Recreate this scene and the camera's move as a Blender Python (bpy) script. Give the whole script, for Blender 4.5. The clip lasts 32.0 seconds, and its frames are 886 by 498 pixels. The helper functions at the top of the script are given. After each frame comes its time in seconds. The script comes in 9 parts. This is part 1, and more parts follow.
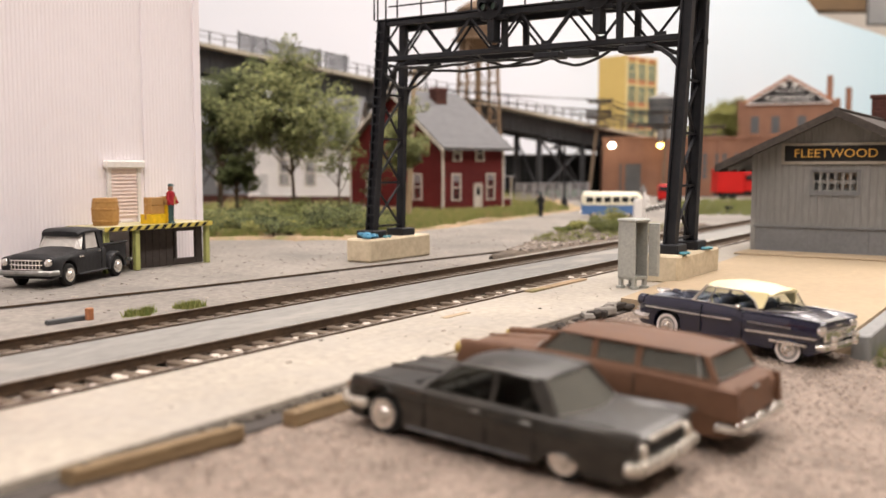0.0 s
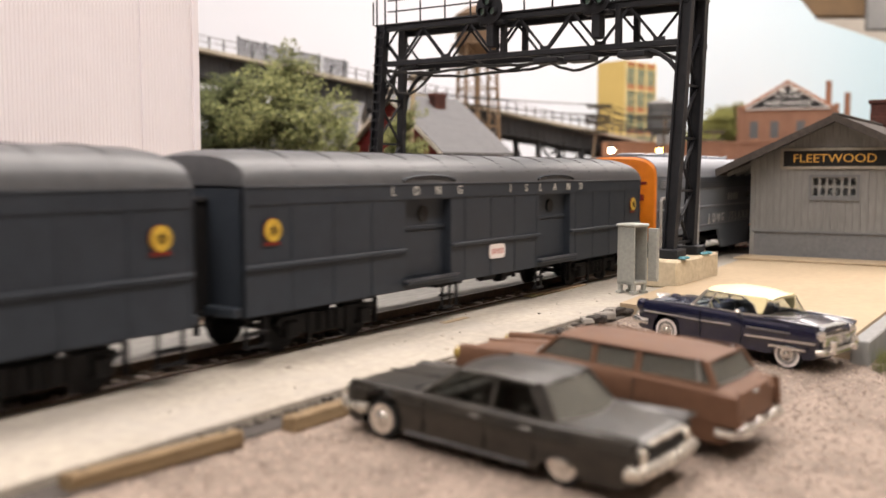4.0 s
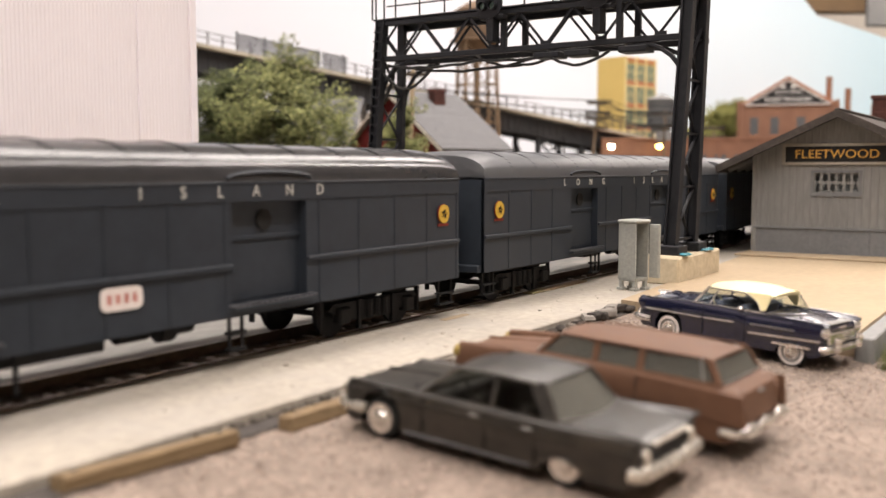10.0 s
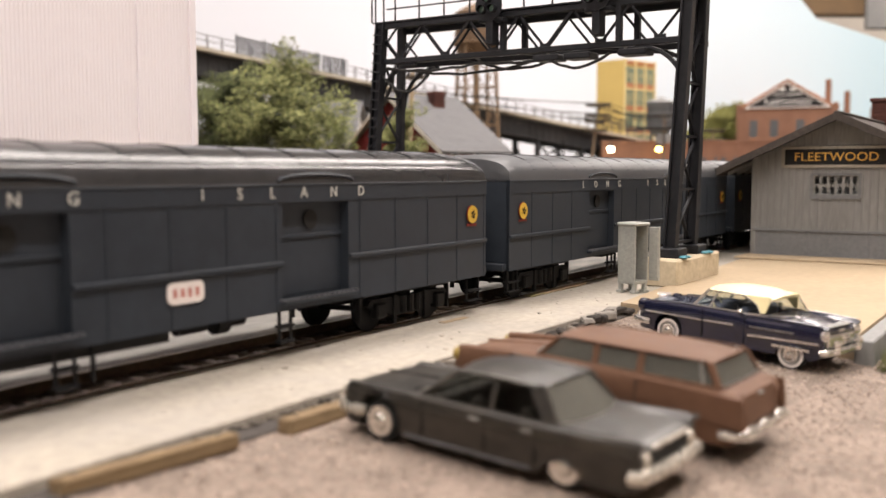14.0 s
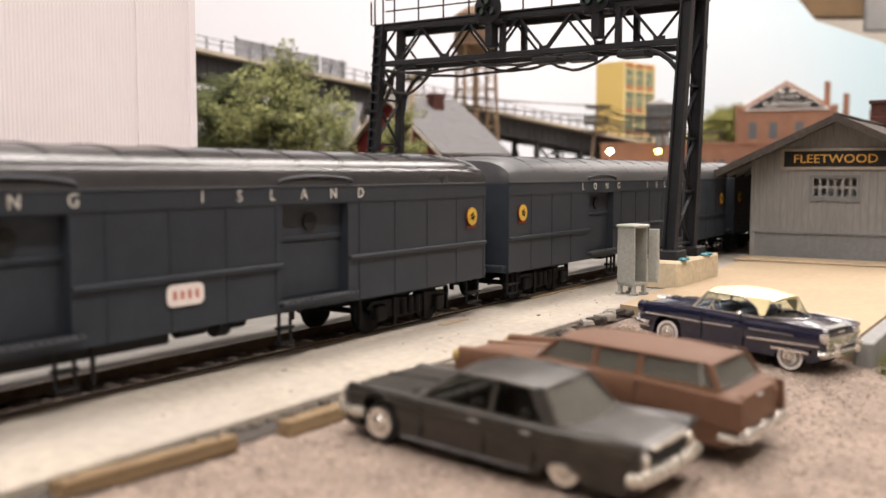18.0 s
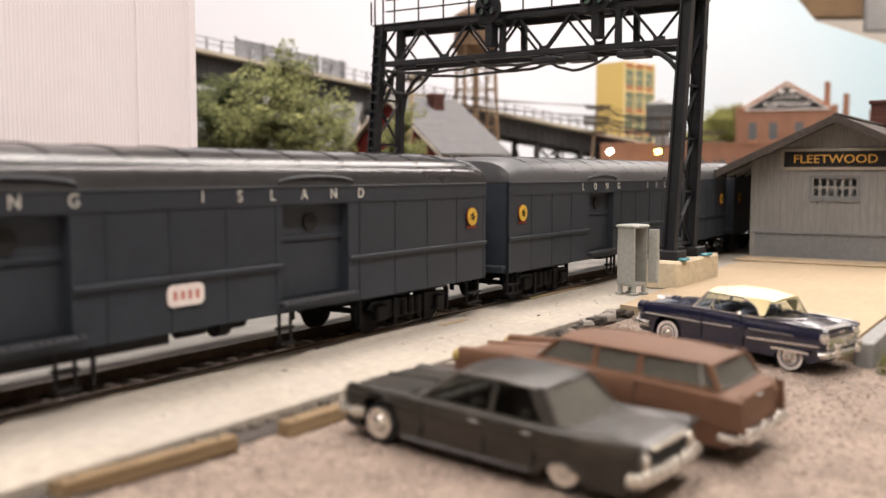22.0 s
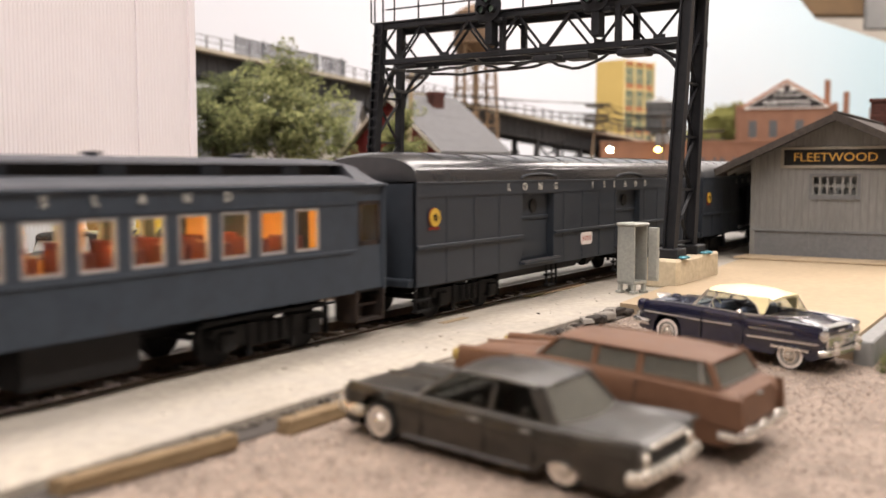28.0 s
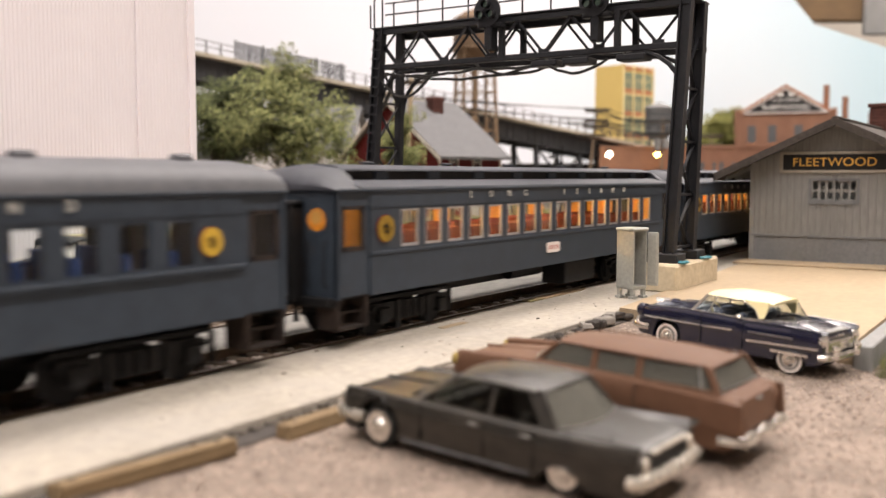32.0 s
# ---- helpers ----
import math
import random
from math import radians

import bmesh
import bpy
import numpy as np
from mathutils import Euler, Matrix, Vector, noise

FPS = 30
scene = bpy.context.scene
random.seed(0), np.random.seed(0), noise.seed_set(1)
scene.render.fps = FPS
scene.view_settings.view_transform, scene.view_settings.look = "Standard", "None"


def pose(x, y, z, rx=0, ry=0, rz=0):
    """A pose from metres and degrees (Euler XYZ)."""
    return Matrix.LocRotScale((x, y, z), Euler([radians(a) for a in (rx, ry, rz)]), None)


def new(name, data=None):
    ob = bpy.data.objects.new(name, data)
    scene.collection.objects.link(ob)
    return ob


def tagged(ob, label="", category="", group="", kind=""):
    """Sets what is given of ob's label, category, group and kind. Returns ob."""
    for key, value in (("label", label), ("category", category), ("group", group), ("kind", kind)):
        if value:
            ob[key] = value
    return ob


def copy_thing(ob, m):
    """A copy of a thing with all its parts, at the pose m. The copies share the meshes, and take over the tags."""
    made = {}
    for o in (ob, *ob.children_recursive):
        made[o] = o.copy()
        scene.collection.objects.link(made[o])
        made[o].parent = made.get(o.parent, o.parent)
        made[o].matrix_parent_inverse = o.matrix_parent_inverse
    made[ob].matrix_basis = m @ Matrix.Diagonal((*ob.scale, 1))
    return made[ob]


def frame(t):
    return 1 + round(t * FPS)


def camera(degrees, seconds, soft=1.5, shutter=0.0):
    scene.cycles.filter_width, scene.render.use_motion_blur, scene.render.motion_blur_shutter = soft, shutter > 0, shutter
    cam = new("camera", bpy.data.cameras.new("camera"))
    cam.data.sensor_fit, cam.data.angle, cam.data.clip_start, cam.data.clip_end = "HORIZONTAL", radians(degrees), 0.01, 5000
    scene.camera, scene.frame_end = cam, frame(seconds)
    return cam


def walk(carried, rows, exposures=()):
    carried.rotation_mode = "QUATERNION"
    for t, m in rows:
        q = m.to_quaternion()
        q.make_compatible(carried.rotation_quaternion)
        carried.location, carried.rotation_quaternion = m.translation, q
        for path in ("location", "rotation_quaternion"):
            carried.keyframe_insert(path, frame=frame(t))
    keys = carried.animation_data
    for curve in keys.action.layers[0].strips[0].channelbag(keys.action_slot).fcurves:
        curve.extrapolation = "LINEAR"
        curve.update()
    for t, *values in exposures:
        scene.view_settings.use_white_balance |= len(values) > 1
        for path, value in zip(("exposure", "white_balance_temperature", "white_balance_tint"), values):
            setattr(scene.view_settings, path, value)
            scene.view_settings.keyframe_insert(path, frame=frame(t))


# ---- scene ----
cam = camera(49.77, 32.0, 1.5, 0.5)
S = 1 / 87.1          # the models are built at 1:87; lengths below are in full-size metres
cam.data.dof.use_dof, cam.data.dof.focus_distance, cam.data.dof.aperture_fstop = True, 29 * S, 19.0
HEAD, TILT, EYE_Z = 33.349, 4.736, 3.65


def eye_pose(yaw, nod, back):
    """The camera on its little stand: small turns in degrees, and how far it is drawn back."""
    a = radians(HEAD)
    return pose(-back * math.cos(a) * S, -back * math.sin(a) * S, (EYE_Z + back * 0.083) * S, 90 - TILT + nod, 0, HEAD - 90 + yaw)


CAMERA_ROWS = (
    (0.0, 0.072, -0.167, 0.26), (1.0, 0.076, -0.120, 0.26), (2.0, 0.069, -0.023, 0.26), (3.0, 0.037, 0.056, 0.26),
    (3.5, 0.031, 0.108, 0.26), (4.5, 0.022, 0.135, 0.26), (5.5, 0.013, 0.127, 0.26), (6.0, 0.007, 0.091, 0.26),
    (6.5, -0.001, 0.043, 0.25), (7.0, 0.005, 0.020, 0.22), (7.5, 0.008, 0.017, 0.0), (8.0, 0.004, 0.016, 0.0),
    (8.5, 0.001, 0.010, 0.0), (9.0, -0.006, -0.023, 0.0), (9.5, -0.001, -0.070, 0.0), (10.0, -0.004, -0.088, 0.0),
    (11.0, 0.012, -0.085, 0.0), (12.0, 0.017, -0.060, 0.0), (13.0, 0.0, 0.0, 0.0), (14.0, -0.030, 0.075, 0.0),
    (14.5, -0.036, 0.103, 0.0), (16.5, -0.064, 0.133, 0.0), (17.0, -0.067, 0.161, 0.0), (18.0, -0.070, 0.194, 0.0),
    (19.0, -0.082, 0.180, 0.0), (20.0, -0.082, 0.183, 0.0), (21.0, -0.081, 0.207, 0.0), (22.0, -0.071, 0.208, 0.0),
    (23.0, -0.067, 0.213, 0.0), (24.0, -0.068, 0.207, 0.0), (25.0, -0.075, 0.148, 0.0), (25.5, -0.074, 0.125, 0.0),
    (26.5, -0.075, 0.108, 0.0), (27.5, -0.076, 0.099, 0.0), (28.0, -0.074, 0.099, 0.0), (29.0, -0.066, 0.119, 0.0),
    (29.5, -0.067, 0.163, 0.0), (30.0, -0.073, 0.244, 0.0), (30.5, -0.076, 0.286, 0.0), (31.0, -0.085, 0.302, 0.0),
    (31.5, -0.094, 0.355, 0.0), (32.0, -0.112, 0.389, 0.0))
walk(cam, [(t, eye_pose(*r)) for t, *r in CAMERA_ROWS], exposures=[(0.0, -0.04), (1.0, -0.02), (2.0, 0.02), (3.5, 0.06), (6.0, 0.08), (32.0, 0.08)])

# ---- world and light ----
world = bpy.data.worlds.new("world")
scene.world = world
world.use_nodes = True
world.node_tree.nodes["Background"].inputs[0].default_value = (0.9, 0.92, 1.0, 1)
world.node_tree.nodes["Background"].inputs[1].default_value = 0.05
ROOM_TOP = 118.0


def ceiling_lamp(x, y, wide, deep, power, warm, turn=0):
    d = bpy.data.lights.new("lamp", "AREA")
    d.shape, d.size, d.size_y, d.energy, d.color = "RECTANGLE", wide * S, deep * S, power, warm
    ob = new("room_lamp", d)
    ob.matrix_world = pose(x * S, y * S, (ROOM_TOP - 6) * S, 0, 0, turn)
    return ob


LAMP_WARM = (1.0, 0.905, 0.85)
ceiling_lamp(90, 34, 400, 34, 54, LAMP_WARM)
ceiling_lamp(86, 57, 190, 16, 14, LAMP_WARM, HEAD - 90)
ceiling_lamp(52, -38, 410, 8, 52, LAMP_WARM)

# ---- materials ----


def ramp_mix(nt, fac, a, b):
    m = nt.nodes.new("ShaderNodeMix")
    m.data_type = "RGBA"
    m.inputs[6].default_value, m.inputs[7].default_value = (*a, 1), (*b, 1)
    nt.links.new(fac, m.inputs[0])
    return m.outputs[2]


def stretch(nt, fac, lo, hi):
    m = nt.nodes.new("ShaderNodeMapRange")
    m.inputs[1].default_value, m.inputs[2].default_value = lo, hi
    nt.links.new(fac, m.inputs[0])
    return m.outputs[0]


def noise_at(nt, coord, scale, detail=4, rough=0.55):
    n = nt.nodes.new("ShaderNodeTexNoise")
    n.inputs["Scale"].default_value, n.inputs["Detail"].default_value, n.inputs["Roughness"].default_value = scale / S, detail, rough
    nt.links.new(coord, n.inputs["Vector"])
    return n.outputs["Fac"]


def mat(name, col, dark=None, rough=0.6, metal=0.0, big=0.35, fine=6.0, bump=0.25, stain=None, stain_at=(0.55, 0.75), each=0.0, squash=(1, 1, 1), coat=0.0, gap=0.004):
    """A painted or weathered surface: col and dark mixed by a broad and a fine grain, stain in patches, relief from the fine grain."""
    m = bpy.data.materials.new(name)
    m.use_nodes = True
    nt = m.node_tree
    p = nt.nodes["Principled BSDF"]
    p.inputs["Specular IOR Level"].default_value = 0.5 if rough < 0.45 else 0.2
    tc = nt.nodes.new("ShaderNodeTexCoord")
    mp = nt.nodes.new("ShaderNodeMapping")
    mp.inputs["Scale"].default_value = squash
    nt.links.new(tc.outputs["Object"], mp.inputs["Vector"])
    v = mp.outputs["Vector"]
    dark = dark or tuple(c * 0.72 for c in col)
    a, b = noise_at(nt, v, big, 5), noise_at(nt, v, fine, 3)
    both = nt.nodes.new("ShaderNodeMath")
    both.operation = "ADD"
    nt.links.new(a, both.inputs[0]), nt.links.new(b, both.inputs[1])
    c = ramp_mix(nt, stretch(nt, both.outputs[0], 0.75, 1.25), dark, col)
    if stain:
        st = nt.nodes.new("ShaderNodeMix")
        st.data_type = "RGBA"
        st.inputs[7].default_value = (*stain, 1)
        nt.links.new(c, st.inputs[6])
        nt.links.new(stretch(nt, noise_at(nt, v, big * 1.7, 6, 0.65), *stain_at), st.inputs[0])
        c = st.outputs[2]
    if each:
        oi = nt.nodes.new("ShaderNodeObjectInfo")
        hs = nt.nodes.new("ShaderNodeHueSaturation")
        mr = nt.nodes.new("ShaderNodeMapRange")
        mr.inputs[3].default_value, mr.inputs[4].default_value = 1 - each, 1 + each
        nt.links.new(oi.outputs["Random"], mr.inputs[0])
        nt.links.new(mr.outputs[0], hs.inputs["Value"])
        nt.links.new(c, hs.inputs["Color"])
        c = hs.outputs[0]
    nt.links.new(c, p.inputs["Base Color"])
    p.inputs["Metallic"].default_value = metal
    rr = nt.nodes.new("ShaderNodeMapRange")
    rr.inputs[3].default_value, rr.inputs[4].default_value = max(0.03, rough - 0.1), min(1, rough + 0.1)
    nt.links.new(b, rr.inputs[0])
    nt.links.new(rr.outputs[0], p.inputs["Roughness"])
    p.inputs["Coat Weight"].default_value = coat
    if bump:
        bn = nt.nodes.new("ShaderNodeBump")
        bn.inputs["Strength"].default_value, bn.inputs["Distance"].default_value = bump, gap * 10 * S
        nt.links.new(b, bn.inputs["Height"])
        nt.links.new(bn.outputs[0], p.inputs["Normal"])
    return m


def glass(name, tint=(0.9, 0.95, 0.95), rough=0.02):
    m = bpy.data.materials.new(name)
    m.use_nodes = True
    p = m.node_tree.nodes["Principled BSDF"]
    p.inputs["Base Color"].default_value = (*tint, 1)
    p.inputs["Roughness"].default_value, p.inputs["Transmission Weight"].default_value, p.inputs["IOR"].default_value = rough, 1.0, 1.02
    p.inputs["Coat Weight"].default_value = 0.25
    return m


def glow(name, col, power):
    m = bpy.data.materials.new(name)
    m.use_nodes = True
    p = m.node_tree.nodes["Principled BSDF"]
    p.inputs["Base Color"].default_value, p.inputs["Emission Color"].default_value = (*col, 1), (*col, 1)
    p.inputs["Emission Strength"].default_value = power
    return m


CAR_GREY = mat("dark_grey_satin_paint", (0.0320, 0.0395, 0.0510), (0.0250, 0.0310, 0.0405), 0.45, 0, 0.3, 3, 0.05)
ROOF_SHINY = mat("shiny_dark_roof", (0.030, 0.031, 0.034), (0.024, 0.025, 0.028), 0.2, 0, 0.3, 4, 0.03)
CAR_ROOF = mat("dusty_roof_paint", (0.066, 0.070, 0.077), (0.048, 0.051, 0.057), 0.42, 0, 0.3, 4, 0.06)
COACH_GREY = mat("blue_grey_coach_paint", (0.042, 0.055, 0.074), (0.031, 0.041, 0.056), 0.5, 0, 0.3, 3, 0.06, (0.07, 0.045, 0.03), (0.62, 0.85))
COACH_ROOF = mat("weathered_coach_roof", (0.060, 0.064, 0.077), (0.040, 0.043, 0.053), 0.5, 0, 0.4, 4, 0.08)
PALE_ROOF = mat("dusty_pale_roof", (0.115, 0.118, 0.130), (0.085, 0.088, 0.098), 0.5, 0, 0.4, 4, 0.08)
VESTIBULE = mat("dark_varnished_panel", (0.40, 0.17, 0.06), (0.30, 0.12, 0.045), 0.5)
LOCO_GREY = mat("mid_grey_loco_paint", (0.145, 0.165, 0.19), (0.118, 0.134, 0.156), 0.45, 0, 0.25, 3, 0.05)
LOCO_ROOF = mat("light_grey_roof", (0.23, 0.25, 0.285), (0.185, 0.20, 0.23), 0.4, 0, 0.3, 3, 0.05)
ORANGE = mat("orange_paint", (0.80, 0.235, 0.010), (0.68, 0.185, 0.008), 0.42, 0, 0.3, 3, 0.05)
UNDER = mat("black_underframe", (0.012, 0.012, 0.013), (0.007, 0.007, 0.008), 0.6, 0, 0.6, 5, 0.2)
TRUCKGREY = mat("dusty_truck_grey", (0.125, 0.127, 0.135), (0.055, 0.055, 0.058), 0.65, 0, 0.6, 5, 0.2)
STEELRUST = mat("rusty_step_steel", (0.050, 0.035, 0.028), (0.022, 0.018, 0.017), 0.7, 0, 0.8, 6, 0.3)
LETTER = mat("cream_lettering", (0.56, 0.56, 0.53), (0.46, 0.46, 0.43), 0.5, 0, 0.5, 5, 0)
PLATE = mat("white_number_plate", (0.78, 0.74, 0.72), (0.68, 0.62, 0.6), 0.5, 0, 0.5, 5, 0)
PLATE_RED = mat("red_figures", (0.55, 0.22, 0.19), None, 0.5, 0, 0.5, 5, 0)
BADGE = mat("yellow_badge", (0.64, 0.42, 0.06), (0.50, 0.32, 0.04), 0.45, 0, 0.8, 6, 0)
BADGE_RED = mat("dark_red_badge_edge", (0.22, 0.03, 0.02), None, 0.5, 0, 0.8, 6, 0)
SEAT_RED = mat("oxblood_seat", (0.085, 0.014, 0.010), None, 0.6)
SEAT_BLUE = mat("blue_seat", (0.02, 0.05, 0.16), None, 0.6)
INSIDE = mat("orange_varnished_interior", (0.62, 0.34, 0.10), (0.50, 0.26, 0.07), 0.5)
INSIDE_DULL = mat("pale_interior", (0.40, 0.38, 0.36), None, 0.5)
COACH_LAMP = glow("warm_coach_lamp", (1.0, 0.56, 0.16), 140.0)
MARKER = glow("amber_marker", (1.0, 0.34, 0.03), 0.7)
CABLIGHT = glow("cab_lamp", (1.0, 0.62, 0.25), 0.6)
PANE = glass("window_glass")
PANE_DARK = mat("dark_window_glass", (0.008, 0.010, 0.014), None, 0.2, 0, 0.5, 2, 0)
COACH_SASH = mat("dull_coach_sash", (0.36, 0.35, 0.35), (0.28, 0.275, 0.28), 0.4, 0.2)
BADGE_DIM = mat("tarnished_badge", (0.36, 0.23, 0.03), (0.24, 0.15, 0.02), 0.5, 0, 0.8, 6, 0)
LETTER_DIM = mat("faded_lettering", (0.46, 0.47, 0.48), (0.36, 0.37, 0.38), 0.5, 0, 0.5, 5, 0)
RAILGREY = mat("pale_grey_rail_paint", (0.42, 0.42, 0.41), (0.33, 0.33, 0.32), 0.5)
JOURNAL = mat("bright_journal_steel", (0.42, 0.42, 0.42), (0.25, 0.25, 0.25), 0.4, 0.5, 0.8, 6, 0.1)
SASH = mat("silver_sash", (0.33, 0.33, 0.35), (0.26, 0.26, 0.28), 0.4, 0.2)

CONCRETE = mat("pale_platform_concrete", (0.40, 0.365, 0.31), (0.28, 0.255, 0.22), 0.85, 0, 0.22, 5, 0.3, (0.31, 0.29, 0.265), (0.46, 0.78))
PAVING = mat("grey_track_paving", (0.25, 0.243, 0.228), (0.17, 0.166, 0.158), 0.85, 0, 0.2, 5, 0.3, (0.40, 0.365, 0.315), (0.55, 0.8), squash=(0.35, 1, 1))
ASPHALT = mat("worn_asphalt", (0.27, 0.247, 0.22), (0.155, 0.143, 0.13), 0.9, 0, 0.14, 5, 0.4, (0.12, 0.112, 0.107), (0.56, 0.80))
LOT = mat("brown_grey_lot", (0.275, 0.22, 0.183), (0.14, 0.112, 0.093), 0.95, 0, 0.9, 8, 0.6, (0.15, 0.12, 0.10), (0.55, 0.9))
APRON = mat("sandy_concrete_apron", (0.385, 0.30, 0.20), (0.31, 0.245, 0.165), 0.8, 0, 0.2, 4, 0.2, (0.34, 0.27, 0.19), (0.55, 0.85))
BALLAST = mat("brown_ballast", (0.40, 0.33, 0.27), (0.22, 0.18, 0.145), 0.95, 0, 1.2, 7, 0.8)
TIE = mat("weathered_tie", (0.18, 0.14, 0.105), (0.095, 0.074, 0.056), 0.9, 0, 1, 8, 0.4, squash=(1, 0.3, 1))
SPILL = mat("white_spilt_ballast", (0.72, 0.66, 0.58), (0.5, 0.45, 0.4), 0.9, 0, 2, 9, 0.7)
RAIL = mat("rusty_rail", (0.12, 0.082, 0.054), (0.065, 0.045, 0.032), 0.65, 0.3, 0.8, 6, 0.3)
RAILTOP = mat("worn_railhead", (0.38, 0.34, 0.30), (0.28, 0.24, 0.2), 0.35, 0.8, 0.8, 6, 0.1)
TIMBER = mat("weathered_timber", (0.26, 0.19, 0.110), (0.155, 0.108, 0.062), 0.85, 0, 0.6, 7, 0.4, squash=(0.2, 1, 1))
BLACKSTEEL = mat("black_gantry_steel", (0.022, 0.023, 0.027), (0.013, 0.014, 0.017), 0.5, 0, 0.5, 5, 0.15)
PLINTH = mat("cast_plinth", (0.60, 0.52, 0.38), (0.46, 0.39, 0.28), 0.85, 0, 0.5, 4, 0.5, (0.36, 0.30, 0.22), (0.6, 0.85))
CABINET = mat("aluminium_relay_case", (0.42, 0.43, 0.40), (0.33, 0.34, 0.32), 0.5, 0.25, 0.7, 9, 0.4)
STATION = mat("grey_station_boards", (0.245, 0.245, 0.242), (0.185, 0.185, 0.184), 0.75, 0, 0.4, 6, 0.25, squash=(1, 1, 0.25))
STATION_LOW = mat("slate_grey_dado", (0.185, 0.192, 0.20), (0.145, 0.15, 0.157), 0.7, 0, 0.4, 6, 0.15)
ROOFFELT = mat("brown_black_roof", (0.075, 0.065, 0.058), (0.045, 0.04, 0.037), 0.85, 0, 0.5, 6, 0.35)
SIGN = mat("black_sign_board", (0.018, 0.017, 0.018), (0.012, 0.012, 0.012), 0.6, 0, 1, 6, 0.1)
SIGNFRAME = mat("tan_sign_frame", (0.37, 0.35, 0.305), (0.27, 0.255, 0.22), 0.7, 0, 1, 6, 0.2)
GOLD = mat("gold_letters", (0.72, 0.42, 0.10), (0.60, 0.33, 0.07), 0.45, 0, 2, 8, 0)
WHITEWALL = mat("white_corrugated_wall", (0.85, 0.815, 0.86), (0.81, 0.765, 0.80), 0.6, 0, 0.12, 3, 0.05, (0.74, 0.56, 0.50), (0.60, 0.95), squash=(1, 1, 0.10))
TRIMWHITE = mat("white_trim", (0.78, 0.76, 0.74), (0.66, 0.64, 0.62), 0.55, 0, 0.6, 6, 0.1)
SHUTTER = mat("pale_shutter", (0.84, 0.74, 0.71), (0.76, 0.64, 0.61), 0.55, 0, 0.6, 5, 0.1)
HOUSETRIM = mat("weathered_grey_trim", (0.52, 0.49, 0.44), (0.40, 0.37, 0.33), 0.7, 0, 0.6, 6, 0.1)
REDSIDING = mat("barn_red_siding", (0.135, 0.018, 0.017), (0.085, 0.012, 0.012), 0.7, 0, 0.5, 6, 0.2)
HOUSEWHITE = mat("white_clapboard", (0.72, 0.72, 0.72), (0.60, 0.60, 0.61), 0.7, 0, 0.4, 6, 0.15)
HOUSEGREY = mat("grey_clapboard", (0.26, 0.275, 0.30), (0.20, 0.21, 0.23), 0.7, 0, 0.4, 6, 0.15)
SHINGLE = mat("grey_shingle", (0.19, 0.19, 0.195), (0.10, 0.10, 0.105), 0.85, 0, 0.6, 5, 0.3, each=0.03)
BRICK = mat("orange_brown_brick", (0.235, 0.125, 0.082), (0.178, 0.094, 0.063), 0.85, 0, 0.5, 7, 0.3)
BRICKRED = mat("dark_red_brick", (0.115, 0.048, 0.038), (0.065, 0.030, 0.026), 0.85, 0, 1.0, 7, 0.3, each=0.25)
GREYDOOR = mat("grey_door", (0.10, 0.105, 0.11), None, 0.6)
YELLOWWALL = mat("ochre_painted_wall", (0.60, 0.45, 0.16), (0.54, 0.40, 0.14), 0.7, 0, 0.2, 4, 0.05)
YELLOWTRIM = mat("cream_pier", (0.72, 0.60, 0.30), None, 0.7, 0, 0.3, 4, 0.05)
BRICKBAND = mat("brick_spandrel", (0.42, 0.18, 0.09), None, 0.8)
GREENGLASS = mat("green_factory_glass", (0.13, 0.20, 0.16), (0.08, 0.13, 0.11), 0.25)
VIADUCT = mat("dark_viaduct_girder", (0.060, 0.062, 0.068), (0.04, 0.042, 0.046), 0.6, 0, 0.3, 4, 0.2)
WALKWAY = mat("pale_walkway", (0.46, 0.42, 0.34), (0.34, 0.31, 0.25), 0.8)
TANKBROWN = mat("brown_tank", (0.17, 0.115, 0.075), (0.11, 0.075, 0.05), 0.7, 0, 0.5, 5, 0.2)
TANKLEG = mat("rusty_tower_steel", (0.26, 0.185, 0.12), (0.17, 0.12, 0.08), 0.7)
POLE = mat("grey_brown_pole", (0.19, 0.145, 0.105), (0.12, 0.09, 0.065), 0.85, 0, 0.6, 6, 0.2)
POLE_LIGHT = mat("tan_pole", (0.42, 0.33, 0.22), None, 0.8)
WIRE = mat("dark_wire", (0.03, 0.03, 0.03), None, 0.6)
BARK = mat("bark", (0.11, 0.085, 0.06), (0.06, 0.046, 0.034), 0.9, 0, 1, 8, 0.5)
DIRT = mat("sandy_dirt", (0.38, 0.27, 0.17), (0.24, 0.18, 0.115), 0.95, 0, 0.3, 5, 0.5, (0.15, 0.16, 0.06), (0.48, 0.7))
GRAVEL = mat("grey_brown_gravel", (0.18, 0.145, 0.115), (0.09, 0.075, 0.062), 0.95, 0, 0.8, 5, 0.6)
RUBBER = mat("black_rubber", (0.018, 0.018, 0.018), None, 0.8, 0, 1, 6, 0.1)
CHROME = mat("chrome", (0.80, 0.78, 0.74), (0.68, 0.66, 0.63), 0.2, 0.9, 1, 5, 0)
BLACKCAR = mat("faded_black_car_paint", (0.031, 0.0265, 0.021), (0.011, 0.010, 0.0085), 0.36, 0, 0.9, 5, 0.05)
BROWNCAR = mat("matt_brown_car_paint", (0.134, 0.071, 0.043), (0.104, 0.054, 0.033), 0.58, 0, 0.5, 5, 0.05)
